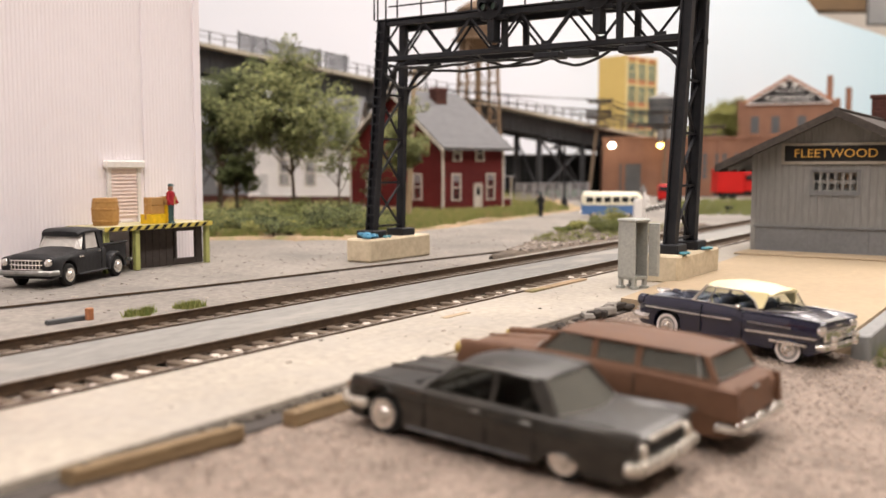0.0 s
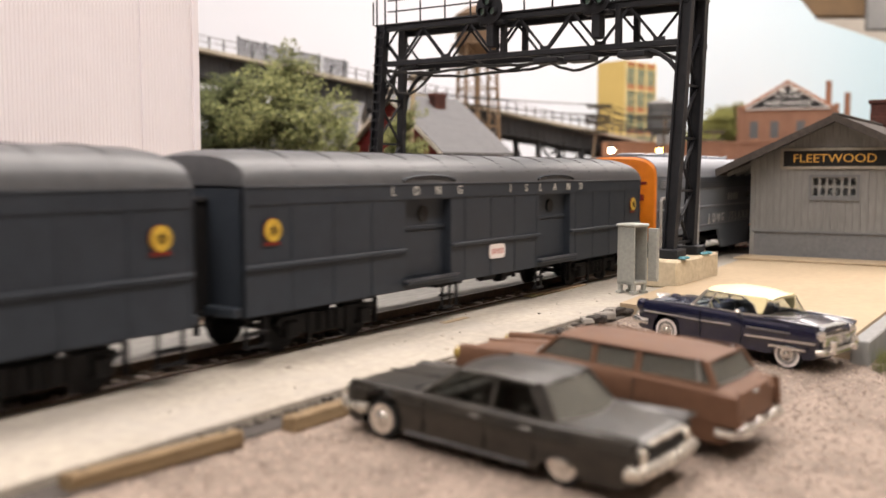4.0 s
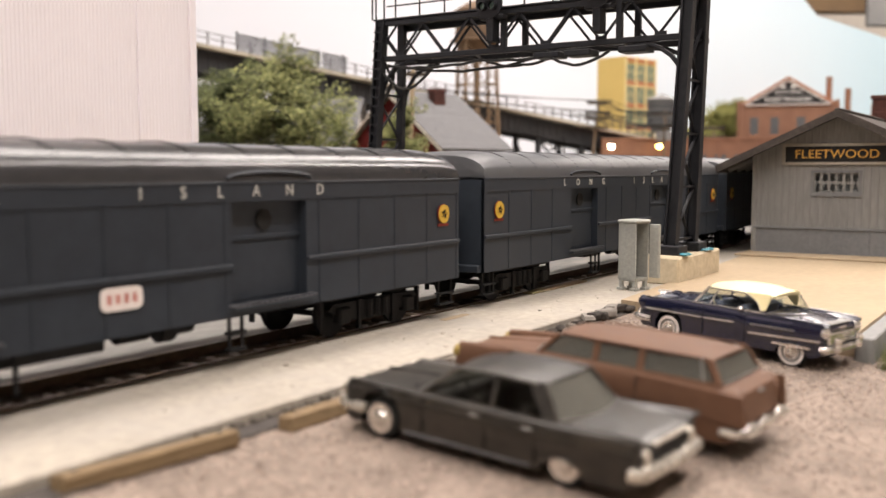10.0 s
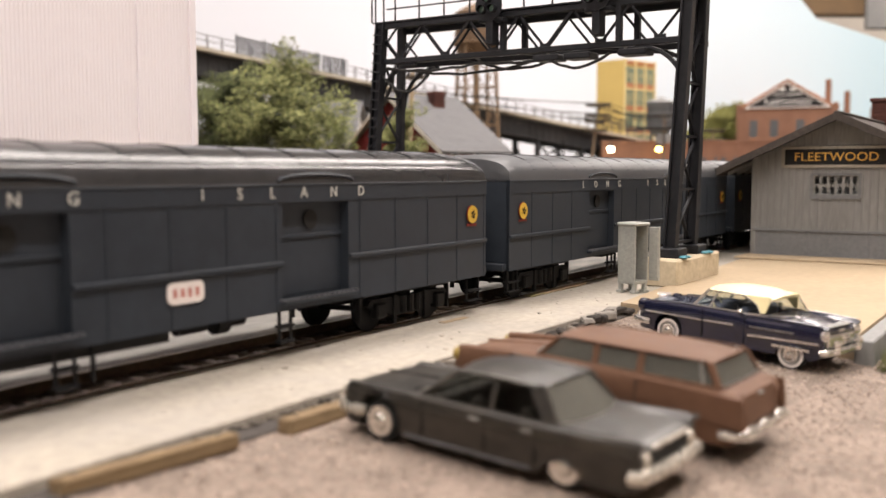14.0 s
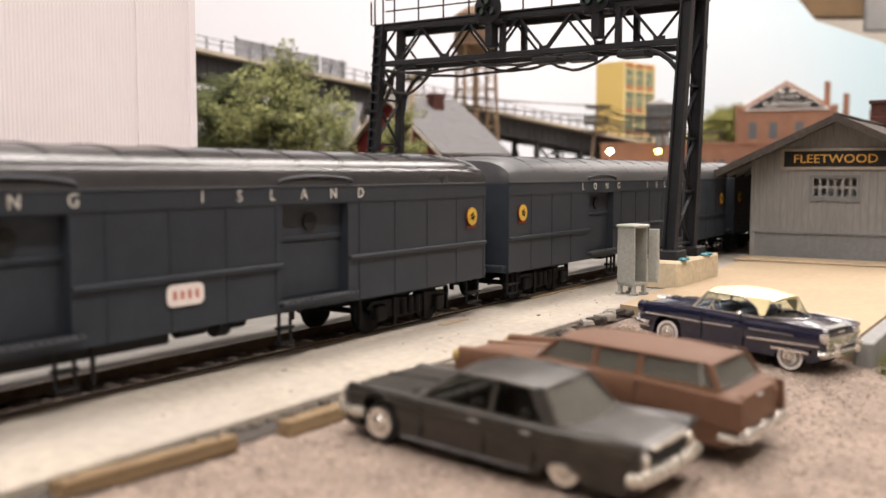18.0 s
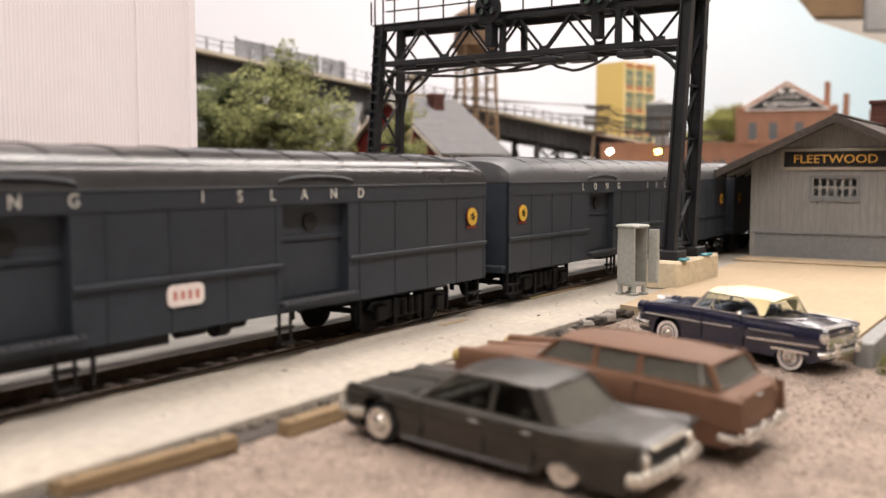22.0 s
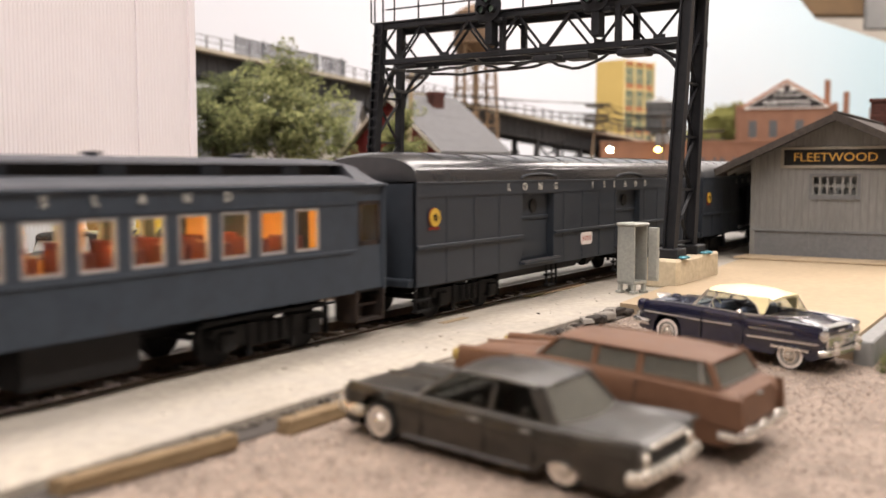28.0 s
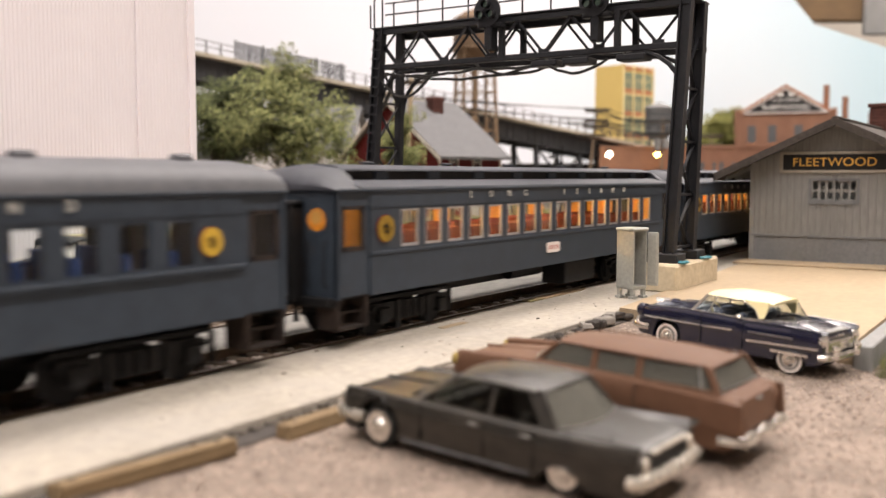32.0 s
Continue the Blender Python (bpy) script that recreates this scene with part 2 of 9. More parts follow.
NAVYCAR = mat("navy_car_paint", (0.009, 0.011, 0.032), (0.007, 0.008, 0.025), 0.22, 0, 0.5, 5, 0.02, coat=0.5)
CREAM = mat("cream_roof_paint", (0.69, 0.61, 0.35), (0.63, 0.55, 0.31), 0.42, 0, 0.5, 5, 0.02)
PICKUP = mat("dull_black_pickup", (0.020, 0.020, 0.022), None, 0.5)
BUSBLUE = mat("mid_blue_paint", (0.10, 0.20, 0.42), None, 0.45)
BUSCREAM = mat("cream_bus_paint", (0.80, 0.76, 0.60), None, 0.45)
TRUCKRED = mat("bright_red_paint", (0.55, 0.018, 0.016), None, 0.45)
CARGREEN = mat("pale_green_paint", (0.18, 0.26, 0.20), None, 0.45)
CARD = mat("cardboard", (0.46, 0.27, 0.10), (0.38, 0.21, 0.08), 0.85)
BARREL = mat("tan_barrel", (0.44, 0.25, 0.085), (0.33, 0.18, 0.06), 0.7, 0, 0.8, 6, 0.2)
YELLOW = mat("bright_yellow_paint", (0.78, 0.50, 0.02), None, 0.5)
SAFETY_Y = mat("safety_yellow", (0.66, 0.55, 0.12), (0.5, 0.42, 0.1), 0.6)
BLACKPAINT = mat("black_paint", (0.015, 0.015, 0.015), None, 0.6)
DOCKGREEN = mat("yellow_green_post", (0.42, 0.44, 0.16), (0.32, 0.34, 0.12), 0.7)
DOCKTOP = mat("pale_dock_boards", (0.50, 0.46, 0.30), (0.38, 0.34, 0.22), 0.8)
DARKWOOD = mat("dark_plank", (0.06, 0.05, 0.045), None, 0.85)
ROOMWALL = mat("room_wall", (0.62, 0.58, 0.52), (0.56, 0.52, 0.47), 0.9, 0, 0.01, 0.2, 0.05)
CEILING = mat("white_ceiling", (0.80, 0.79, 0.76), (0.76, 0.75, 0.72), 0.9, 0, 0.01, 0.2, 0.05)
BEAM = mat("brown_beam", (0.17, 0.11, 0.06), (0.11, 0.075, 0.045), 0.8, 0, 0.03, 0.3, 0.1)
TEAL = mat("teal_glue", (0.06, 0.28, 0.36), None, 0.4)
BLUETARP = mat("blue_scrap", (0.12, 0.36, 0.55), None, 0.5)
LAMPGLOW_W = glow("white_hot_lamp", (1.0, 0.80, 0.55), 30.0)
LAMPGLOW_Y = glow("yellow_lamp", (1.0, 0.60, 0.16), 16.0)
SHIRT_RED = mat("red_shirt", (0.36, 0.02, 0.03), None, 0.7)
DARKFIG = mat("dark_figure_paint", (0.02, 0.02, 0.022), None, 0.7)


def leafmat(name, a, b):
    m = bpy.data.materials.new(name)
    m.use_nodes = True
    nt = m.node_tree
    p = nt.nodes["Principled BSDF"]
    g = nt.nodes.new("ShaderNodeNewGeometry")
    nt.links.new(ramp_mix(nt, g.outputs["Random Per Island"], a, b), p.inputs["Base Color"])
    p.inputs["Roughness"].default_value = 0.7
    p.inputs["Specular IOR Level"].default_value = 0.15
    return m


LEAF = leafmat("mid_green_leaves", (0.035, 0.045, 0.012), (0.19, 0.205, 0.065))
LEAF_DARK = leafmat("dark_green_leaves", (0.018, 0.025, 0.009), (0.135, 0.155, 0.06))
LEAF_OLIVE = leafmat("olive_leaves", (0.10, 0.11, 0.03), (0.26, 0.25, 0.08))
LEAF_OLIVE2 = leafmat("yellow_olive_leaves", (0.030, 0.037, 0.012), (0.29, 0.305, 0.12))
BLADE = leafmat("grass_blades", (0.10, 0.14, 0.035), (0.30, 0.30, 0.10))
BLADE_DRY = leafmat("straw_blades", (0.26, 0.21, 0.09), (0.48, 0.38, 0.19))
LOTSTONE = leafmat("lot_stones", (0.17, 0.135, 0.115), (0.42, 0.345, 0.29))
RUBBLE = leafmat("dark_rubble", (0.05, 0.042, 0.035), (0.22, 0.19, 0.16))
STONES = leafmat("mixed_stones", (0.10, 0.085, 0.075), (0.42, 0.37, 0.32))

# ---- building tools ----


class Solid:
    """Vertices and faces of one mesh, in full-size metres."""

    def __init__(self):
        self.v, self.f = [], []

    def add(self, verts, faces):
        n = len(self.v)
        self.v += [tuple(p) for p in verts]
        self.f += [tuple(i + n for i in q) for q in faces]
        return self

    def box(self, x0, x1, y0, y1, z0, z1, c=0.0):
        if x1 < x0:
            x0, x1 = x1, x0
        if y1 < y0:
            y0, y1 = y1, y0
        if not c:
            p = [(x, y, z) for x in (x0, x1) for y in (y0, y1) for z in (z0, z1)]
            return self.add(p, [(0, 1, 3, 2), (4, 6, 7, 5), (0, 4, 5, 1), (2, 3, 7, 6), (0, 2, 6, 4), (1, 5, 7, 3)])
        c = min(c, (x1 - x0) * 0.45, (y1 - y0) * 0.45, (z1 - z0) * 0.45)
        p, ix = [], {}
        for a in (0, 1):
            for b in (0, 1):
                for d in (0, 1):
                    X, Y, Z = (x0, x1)[a], (y0, y1)[b], (z0, z1)[d]
                    i, j, k = X + c * (1 - 2 * a), Y + c * (1 - 2 * b), Z + c * (1 - 2 * d)
                    for n, q in enumerate(((X, j, k), (i, Y, k), (i, j, Z))):
                        ix[a, b, d, n] = len(p)
                        p.append(q)
        f = []
        for a in (0, 1):
            f.append([ix[a, 0, 0, 0], ix[a, 1, 0, 0], ix[a, 1, 1, 0], ix[a, 0, 1, 0]])
            f.append([ix[0, a, 0, 1], ix[1, a, 0, 1], ix[1, a, 1, 1], ix[0, a, 1, 1]])
            f.append([ix[0, 0, a, 2], ix[1, 0, a, 2], ix[1, 1, a, 2], ix[0, 1, a, 2]])
            for b in (0, 1):
                f.append([ix[a, b, 0, 0], ix[a, b, 1, 0], ix[a, b, 1, 1], ix[a, b, 0, 1]])
                f.append([ix[a, 0, b, 0], ix[a, 1, b, 0], ix[a, 1, b, 2], ix[a, 0, b, 2]])
                f.append([ix[0, a, b, 1], ix[1, a, b, 1], ix[1, a, b, 2], ix[0, a, b, 2]])
                for d in (0, 1):
                    f.append([ix[a, b, d, 0], ix[a, b, d, 1], ix[a, b, d, 2]])
        return self.add(p, f)

    def rod(self, p0, p1, r0, r1=None, n=8):
        r1 = r0 if r1 is None else r1
        a, b = Vector(p0), Vector(p1)
        w = (b - a).normalized()
        u = w.orthogonal().normalized()
        t = w.cross(u)
        p = []
        for c, r in ((a, r0), (b, r1)):
            for i in range(n):
                g = 2 * math.pi * i / n
                p.append(c + (u * math.cos(g) + t * math.sin(g)) * r)
        f = [(i, (i + 1) % n, n + (i + 1) % n, n + i) for i in range(n)]
        f += [tuple(range(n - 1, -1, -1)), tuple(range(n, 2 * n))]
        return self.add(p, f)

    def bar(self, p0, p1, w, h=None, up=(0, 0, 1)):
        """A square bar from p0 to p1."""
        h = h or w
        a, b = Vector(p0), Vector(p1)
        d = (b - a).normalized()
        s = d.cross(Vector(up))
        s = s.normalized() if s.length > 1e-4 else Vector((1, 0, 0))
        t = s.cross(d).normalized()
        p = [c + s * (i * w / 2) + t * (j * h / 2) for c in (a, b) for i, j in ((-1, -1), (1, -1), (1, 1), (-1, 1))]
        return self.add(p, [(0, 1, 2, 3), (7, 6, 5, 4), (0, 4, 5, 1), (1, 5, 6, 2), (2, 6, 7, 3), (3, 7, 4, 0)])

    def loft(self, rings, caps=True, closed=True):
        n = len(rings[0])
        p = [q for r in rings for q in r]
        f = []
        for k in range(len(rings) - 1):
            for i in range(n if closed else n - 1):
                j = (i + 1) % n
                f.append((k * n + i, k * n + j, (k + 1) * n + j, (k + 1) * n + i))
        if caps:
            f += [tuple(range(n - 1, -1, -1)), tuple(range((len(rings) - 1) * n, len(rings) * n))]
        return self.add(p, f)

    def prism(self, outline, a0, a1, axis="y"):
        """An outline in the plane across the axis, drawn out from a0 to a1."""
        put = {"x": lambda u, w, a: (a, u, w), "y": lambda u, w, a: (u, a, w), "z": lambda u, w, a: (u, w, a)}[axis]
        return self.loft([[put(u, w, a) for u, w in outline] for a in (a0, a1)])

    def lathe(self, c, prof, n=16, axis="z"):
        rings = []
        for r, h in prof:
            ring = []
            for i in range(n):
                g = 2 * math.pi * i / n
                u, w = r * math.cos(g), r * math.sin(g)
                ring.append({"z": (c[0] + u, c[1] + w, c[2] + h), "y": (c[0] + u, c[1] + h, c[2] + w), "x": (c[0] + h, c[1] + u, c[2] + w)}[axis])
            rings.append(ring)
        return self.loft(rings)

    def tube(self, pts, r, n=6):
        """A bent round bar through the points."""
        pts = [Vector(p) for p in pts]
        rings, u = [], None
        for k, p in enumerate(pts):
            w = (pts[min(k + 1, len(pts) - 1)] - pts[max(k - 1, 0)]).normalized()
            u = w.orthogonal() if u is None else u - w * u.dot(w)
            u.normalize()
            t = w.cross(u)
            rings.append([p + (u * math.cos(g) + t * math.sin(g)) * r for g in (2 * math.pi * i / n for i in range(n))])
        return self.loft(rings)

    def blob(self, c, r, n=6, jit=0.25, flat=1.0):
        """A rough lump."""
        rings = []
        for k in range(1, 4):
            e = math.pi * (k / 4 - 0.5)
            rings.append([(c[0] + r * math.cos(e) * math.cos(g) * random.uniform(1 - jit, 1 + jit), c[1] + r * math.cos(e) * math.sin(g) * random.uniform(1 - jit, 1 + jit), c[2] + flat * r * math.sin(e)) for g in (2 * math.pi * i / n for i in range(n))])
        return self.loft(rings)

    def moved(self, m):
        self.v = [tuple(m @ Vector(q)) for q in self.v]
        return self

    def mesh(self, name, smooth=False, tidy=True):
        me = bpy.data.meshes.new(name)
        me.from_pydata([(x * S, y * S, z * S) for x, y, z in self.v], [], self.f)
        if tidy:
            bm = bmesh.new()
            bm.from_mesh(me)
            bmesh.ops.recalc_face_normals(bm, faces=bm.faces)
            bm.to_mesh(me)
            bm.free()
        if smooth:
            me.polygons.foreach_set("use_smooth", [True] * len(me.polygons))
            me.set_sharp_from_angle(angle=radians(38))
        me.update()
        return me


def at(x, y, z, rz=0, rx=0, ry=0):
    return pose(x * S, y * S, z * S, rx, ry, rz)


def thing(name, m, label, category, group="", kind=""):
    ob = new(name)
    ob.matrix_basis = m
    return tagged(ob, label, category, group, kind)


def part(name, solid, material, parent, label="", smooth=False, shadow=True, m=None, tidy=True):
    me = solid.mesh(name, smooth, tidy) if isinstance(solid, Solid) else solid
    if not me.materials:
        me.materials.append(material)
    ob = new(name, me)
    ob.parent = parent
    if m is not None:
        ob.matrix_basis = m
    if label:
        tagged(ob, label)
    if not shadow:
        ob.visible_shadow = False
    return ob


def lone(name, solid, material, label, category, m=None, smooth=False, group="", kind="", tidy=True):
    """A thing that is one mesh."""
    ob = part(name, solid, material, None, "", smooth, True, m, tidy)
    return tagged(ob, label, category, group, kind)


def lettering(text, size, deep=0.02, wide=1.0):
    """A text as a mesh in the plane x, z, its middle at the origin, facing -y."""
    cu = bpy.data.curves.new("text", "FONT")
    cu.body, cu.size, cu.extrude, cu.align_x, cu.align_y, cu.resolution_u = text, size * S, deep * S, "CENTER", "CENTER", 3
    tmp = bpy.data.objects.new("text", cu)
    me = bpy.data.meshes.new_from_object(tmp)
    bpy.data.objects.remove(tmp)
    me.transform(Matrix.Rotation(radians(90), 4, "X") @ Matrix.Diagonal((wide, 1, 1, 1)))
    return me


TURN = (math.cos(radians(HEAD)), math.sin(radians(HEAD)))


def far(d, l):
    """A place d metres ahead of the eye and l metres to the right of its line: the town behind is laid out by these."""
    return (d * TURN[0] + l * TURN[1], d * TURN[1] - l * TURN[0])


# ---- room and ground ----


def wall_piece(name, x0, x1, y0, y1, z0, z1, material, label):
    return lone(name, Solid().box(x0, x1, y0, y1, z0, z1), material, label, "wall", kind="structure")


RX0, RX1, RY0, RY1, RZ0 = -190.0, 330.0, -170.0, 300.0, -95.0
wall_piece("wall_north", RX0, RX1, RY1, RY1 + 8, RZ0, ROOM_TOP, ROOMWALL, "plain beige wall of the train room")
wall_piece("wall_south", RX0, RX1, RY0 - 8, RY0, RZ0, ROOM_TOP, ROOMWALL, "plain beige wall of the train room")
wall_piece("wall_east", RX1, RX1 + 8, RY0, RY1, RZ0, ROOM_TOP, ROOMWALL, "plain beige wall of the train room")
wall_piece("wall_west", RX0 - 8, RX0, RY0, RY1, RZ0, ROOM_TOP, ROOMWALL, "plain beige wall of the train room")
lone("ceiling", Solid().box(RX0, RX1, RY0, RY1, ROOM_TOP, ROOM_TOP + 6), CEILING, "plain white ceiling above the layout", "ceiling", kind="structure")

g = Solid()
NX, NY = 60, 60
gx = [RX0 + (RX1 - RX0) * i / NX for i in range(NX + 1)]
gy = [RY0 + (RY1 - RY0) * i / NY for i in range(NY + 1)]
g.add([(x, y, -0.32 if y > 9 else -2.0) for y in gy for x in gx], [(j * (NX + 1) + i, j * (NX + 1) + i + 1, (j + 1) * (NX + 1) + i + 1, (j + 1) * (NX + 1) + i) for j in range(NY) for i in range(NX)])
lone("ground", g, BALLAST, "dark gravelled base of the layout", "ground", kind="structure", tidy=False)

TRACK_Y, TRACK2_Y, GAUGE = 14.2, 18.05, 1.435


def slab(name, x0, x1, y0, y1, z0, z1, material, label, category="pavement", c=0.03):
    return lone(name, Solid().box(x0, x1, y0, y1, z0, z1, c), material, label, category, kind="structure")


N_RAIL, A_RAIL = TRACK_Y - GAUGE / 2, TRACK_Y + GAUGE / 2
slab("pavement_platform", -60, 120, 10.25, N_RAIL - 0.07, -0.3, -0.03, CONCRETE, "pale worn concrete platform beside the track")
slab("pavement_strip", -60, 150, A_RAIL + 0.08, TRACK2_Y - GAUGE / 2 - 0.06, -0.3, -0.035, PAVING, "grey paved strip between the two tracks")
slab("road", -60, 200, TRACK2_Y + GAUGE / 2 + 0.25, 150, -0.3, -0.06, ASPHALT, "worn grey asphalt yard and street", "road")


LOT_SLOPE = 0.052


def lot_z(y):
    """Height of the lot, which falls away from the platform."""
    return -0.211 + LOT_SLOPE * (max(y, -6) - 9.8)


# the lot where the cars stand: a gently uneven sheet
def sheet(name, x0, x1, y0, y1, nx, ny, height, material, label, category, kind="structure"):
    s = Solid()
    xs = [x0 + (x1 - x0) * i / nx for i in range(nx + 1)]
    ys = [y0 + (y1 - y0) * i / ny for i in range(ny + 1)]
    s.add([(x, y, height(x, y)) for y in ys for x in xs], [(j * (nx + 1) + i, j * (nx + 1) + i + 1, (j + 1) * (nx + 1) + i + 1, (j + 1) * (nx + 1) + i) for j in range(ny) for i in range(nx)])
    return lone(name, s, material, label, category, None, True, "", kind, False)


def bumpy(x, y, size, high, seed=0.0):
    return high * noise.noise(Vector((x / size, y / size, seed)))


sheet("ground_lot", -20, 40, -40, 9.95, 200, 160, lambda x, y: lot_z(y) - 0.01 + bumpy(x, y, 0.5, 0.02) + bumpy(x, y, 4, 0.03, 3.1), LOT, "brown-grey gravel parking lot", "ground")
slab("pavement_kerb", -40, 24.2, 9.74, 10.235, -0.5, -0.175, ROOFFELT, "dark gap along the platform edge", "kerb", 0.02)

# station apron
apron = Solid().prism([(24.5, 10.24), (22.4, 3.8), (90, 3.8), (90, 11.5), (41.0, 11.4)], -0.9, 0.05, "z")
lone("pavement_apron", apron, APRON, "sandy concrete apron round the station", "pavement", kind="structure")
slab("pavement_sill", 39.6, 42, 4, 11.6, 0.05, 0.13, APRON, "raised concrete sill before the station")
slab("pavement_edge", 22.0, 90, 3.4, 3.79, -0.9, 0.0, STATION, "grey timber edge of the apron", "kerb")

# ---- tracks ----


def track(name, y, x0, x1, label):
    t = thing(name, at(0, y, 0), label, "railway track", kind="structure")
    for side, nm in ((-1, "rail"), (1, "rail")):
        yy = side * GAUGE / 2
        s = Solid().box(x0, x1, yy - 0.07, yy + 0.07, -0.22, -0.19).box(x0, x1, yy - 0.012, yy + 0.012, -0.19, -0.04).box(x0, x1, yy - 0.035, yy + 0.035, -0.045, 0.0, 0.008)
        r = part(nm, s, RAIL, t, "rusty steel rail")
        part("railhead", Solid().box(x0, x1, yy - 0.028, yy + 0.028, -0.004, 0.004), RAILTOP, r, "rubbed bright top of the rail")
    base = Solid().box(1.0, 1.27, -0.66, 0.66, -0.31, -0.195, 0.02).mesh("tie")
    base.materials.append(TIE)
    n = int((x1 - x0) / 0.62)
    random.seed(4)
    late = Solid()
    for i in range(n):
        x = x0 + i * 0.62 + random.uniform(-0.04, 0.04)
        if 2 < x < 75:
            o = new("tie", base)
            o.parent = t
            o.matrix_basis = at(x - 1.13, 0, random.uniform(-0.01, 0.01), random.uniform(-1.5, 1.5))
        else:
            late.box(x - 0.13, x + 0.13, -0.66, 0.66, -0.31, -0.195)
    o = part("far_ties", late, TIE, t, "creosoted wooden ties")
    o["kind"] = "stuff"
    return t


track("track_main", TRACK_Y, -60, 130, "rusty rails on wooden ties set in paving")
track("track_second", TRACK2_Y, -60, 130, "rusty rails on wooden ties set in paving")

# ---- the train ----
CAR_L, SIDE = 19.42, 1.52


def arc_roof(L, half, z0, z1, end=1.6, steps=12, drop=0.55, over=0.0):
    """A round-topped roof with its ends curved down."""
    rings = []
    xs = [-L / 2 - over, -L / 2 + 0.06, -L / 2 + 0.25, -L / 2 + 0.6, -L / 2 + end]
    fall = [drop, 0.34 * drop, 0.17 * drop, 0.05 * drop, 0.0]
    for x, k in list(zip(xs, fall)) + [(-x, k) for x, k in reversed(list(zip(xs, fall)))]:
        ring = []
        for i in range(steps + 1):
            a = math.pi * i / steps
            c, s = math.cos(a), math.sin(a)
            y = -half * (abs(c) ** 0.75) * (1 if c > 0 else -1)
            z = z0 + (z1 - z0) * (s ** 0.8) * (1 - k)
            ring.append((x, y, z))
        ring += [(x, half * 0.9, z0 - 0.04), (x, -half * 0.9, z0 - 0.04)]
        rings.append(ring)
    return Solid().loft(rings)


def wheel_mesh():
    s = Solid().lathe((0, 0, 0), [(0.10, -0.10), (0.36, -0.09), (0.44, -0.07), (0.46, -0.05), (0.46, 0.06), (0.50, 0.065), (0.50, 0.09), (0.1, 0.09)], 20, "y")
    me = s.mesh("wheel", True)
    me.materials.append(UNDER)
    return me


WHEEL = wheel_mesh()


def truck(parent, x, base=2.4, axles=2, material=UNDER, dusty=False):
    """A bogie: sideframes with journals and springs, bolster, wheels."""
    offs = [base * (i / (axles - 1) - 0.5) for i in range(axles)]
    h = base / 2
    tr = part("truck", Solid().box(x - 0.3, x + 0.3, -0.95, 0.95, 0.62, 0.86, 0.03), material, parent, "black cast bogie with springs" if not dusty else "dusty grey bogie with springs")
    for y in (-1.0, 1.0):
        o = 0.12 if y > 0 else -0.12
        top = [(x - h - 0.42, 0.62), (x - h - 0.3, 0.74), (x + h + 0.3, 0.74), (x + h + 0.42, 0.62), (x + h + 0.2, 0.52), (x + 0.62, 0.30), (x - 0.62, 0.30), (x - h - 0.2, 0.52)]
        part("sideframe", Solid().prism(top, y - 0.06 + o * 0.5, y + 0.06 + o * 0.5, "y"), material, tr)
        part("equaliser", Solid().box(x - h - 0.5, x + h + 0.5, y - 0.08, y + 0.08, 0.80, 0.90, 0.02), material, tr)
        for a in offs:
            part("journal_box", Solid().box(x + a - 0.19, x + a + 0.19, y - 0.12 + o, y + 0.12 + o, 0.30, 0.66, 0.04), JOURNAL if dusty else material, tr, "bright worn journal box" if dusty else "")
            if dusty:
                part("journal_cap", Solid().lathe((x + a, y + o * 2.05, 0.48), [(0.13, 0), (0.12, o * 0.25), (0.02, o * 0.3)], 12, "y"), JOURNAL, tr)
                part("brake_cylinder", Solid().rod((x + a + 0.3, y + o * 1.3, 0.66), (x + a + 0.62, y + o * 1.3, 0.66), 0.10, 0.10, 10), JOURNAL, tr)
        if dusty:
            cast = [(x - h - 0.75, 0.86), (x - h - 0.55, 1.08), (x + h + 0.55, 1.08), (x + h + 0.75, 0.86), (x + h + 0.40, 0.74), (x + 0.5, 0.66), (x - 0.5, 0.66), (x - h - 0.40, 0.74)]
            part("frame_casting", Solid().prism(cast, y + o * 1.2, y + o * 1.9, "y"), material, tr, "heavy cast side frame")
            for a in offs:
                for q in (-0.27, 0.27):
                    part("pedestal", Solid().box(x + a + q - 0.07, x + a + q + 0.07, y + o * 1.1, y + o * 1.95, 0.34, 0.80, 0.02), material, tr)
        for e in (-0.28, 0, 0.28):
            part("spring", Solid().rod((x + e, y + o, 0.34), (x + e, y + o, 0.74), 0.10, 0.10, 8), material, tr)
        for e in (-1, 1):
            part("end_strap", Solid().box(x + e * (h + 0.58) - 0.04, x + e * (h + 0.58) + 0.04, y - 0.06, y + 0.06, 0.22, 0.82, 0.01), material, tr)
            part("brake_hanger", Solid().box(x + e * h * 0.52 - 0.05, x + e * h * 0.52 + 0.05, y - 0.05 + o, y + 0.05 + o, 0.12, 0.78, 0.01), material, tr)
    for a in offs:
        for y in (-GAUGE / 2, GAUGE / 2):
            w = new("wheel", WHEEL)
            w.parent = tr
            w.matrix_basis = at(x + a, y, 0.465, 0 if y > 0 else 180)
        part("axle", Solid().rod((x + a, -0.75, 0.465), (x + a, 0.75, 0.465), 0.07, 0.07, 8), UNDER, tr)
    return tr


def coupler(parent, x, e):
    s = Solid().box(x, x + e * 0.75, -0.09, 0.09, 0.72, 0.92, 0.03).box(x + e * 0.55, x + e * 0.95, -0.17, 0.17, 0.68, 0.98, 0.05)
    part("coupler", s, UNDER, parent, "black knuckle coupler")


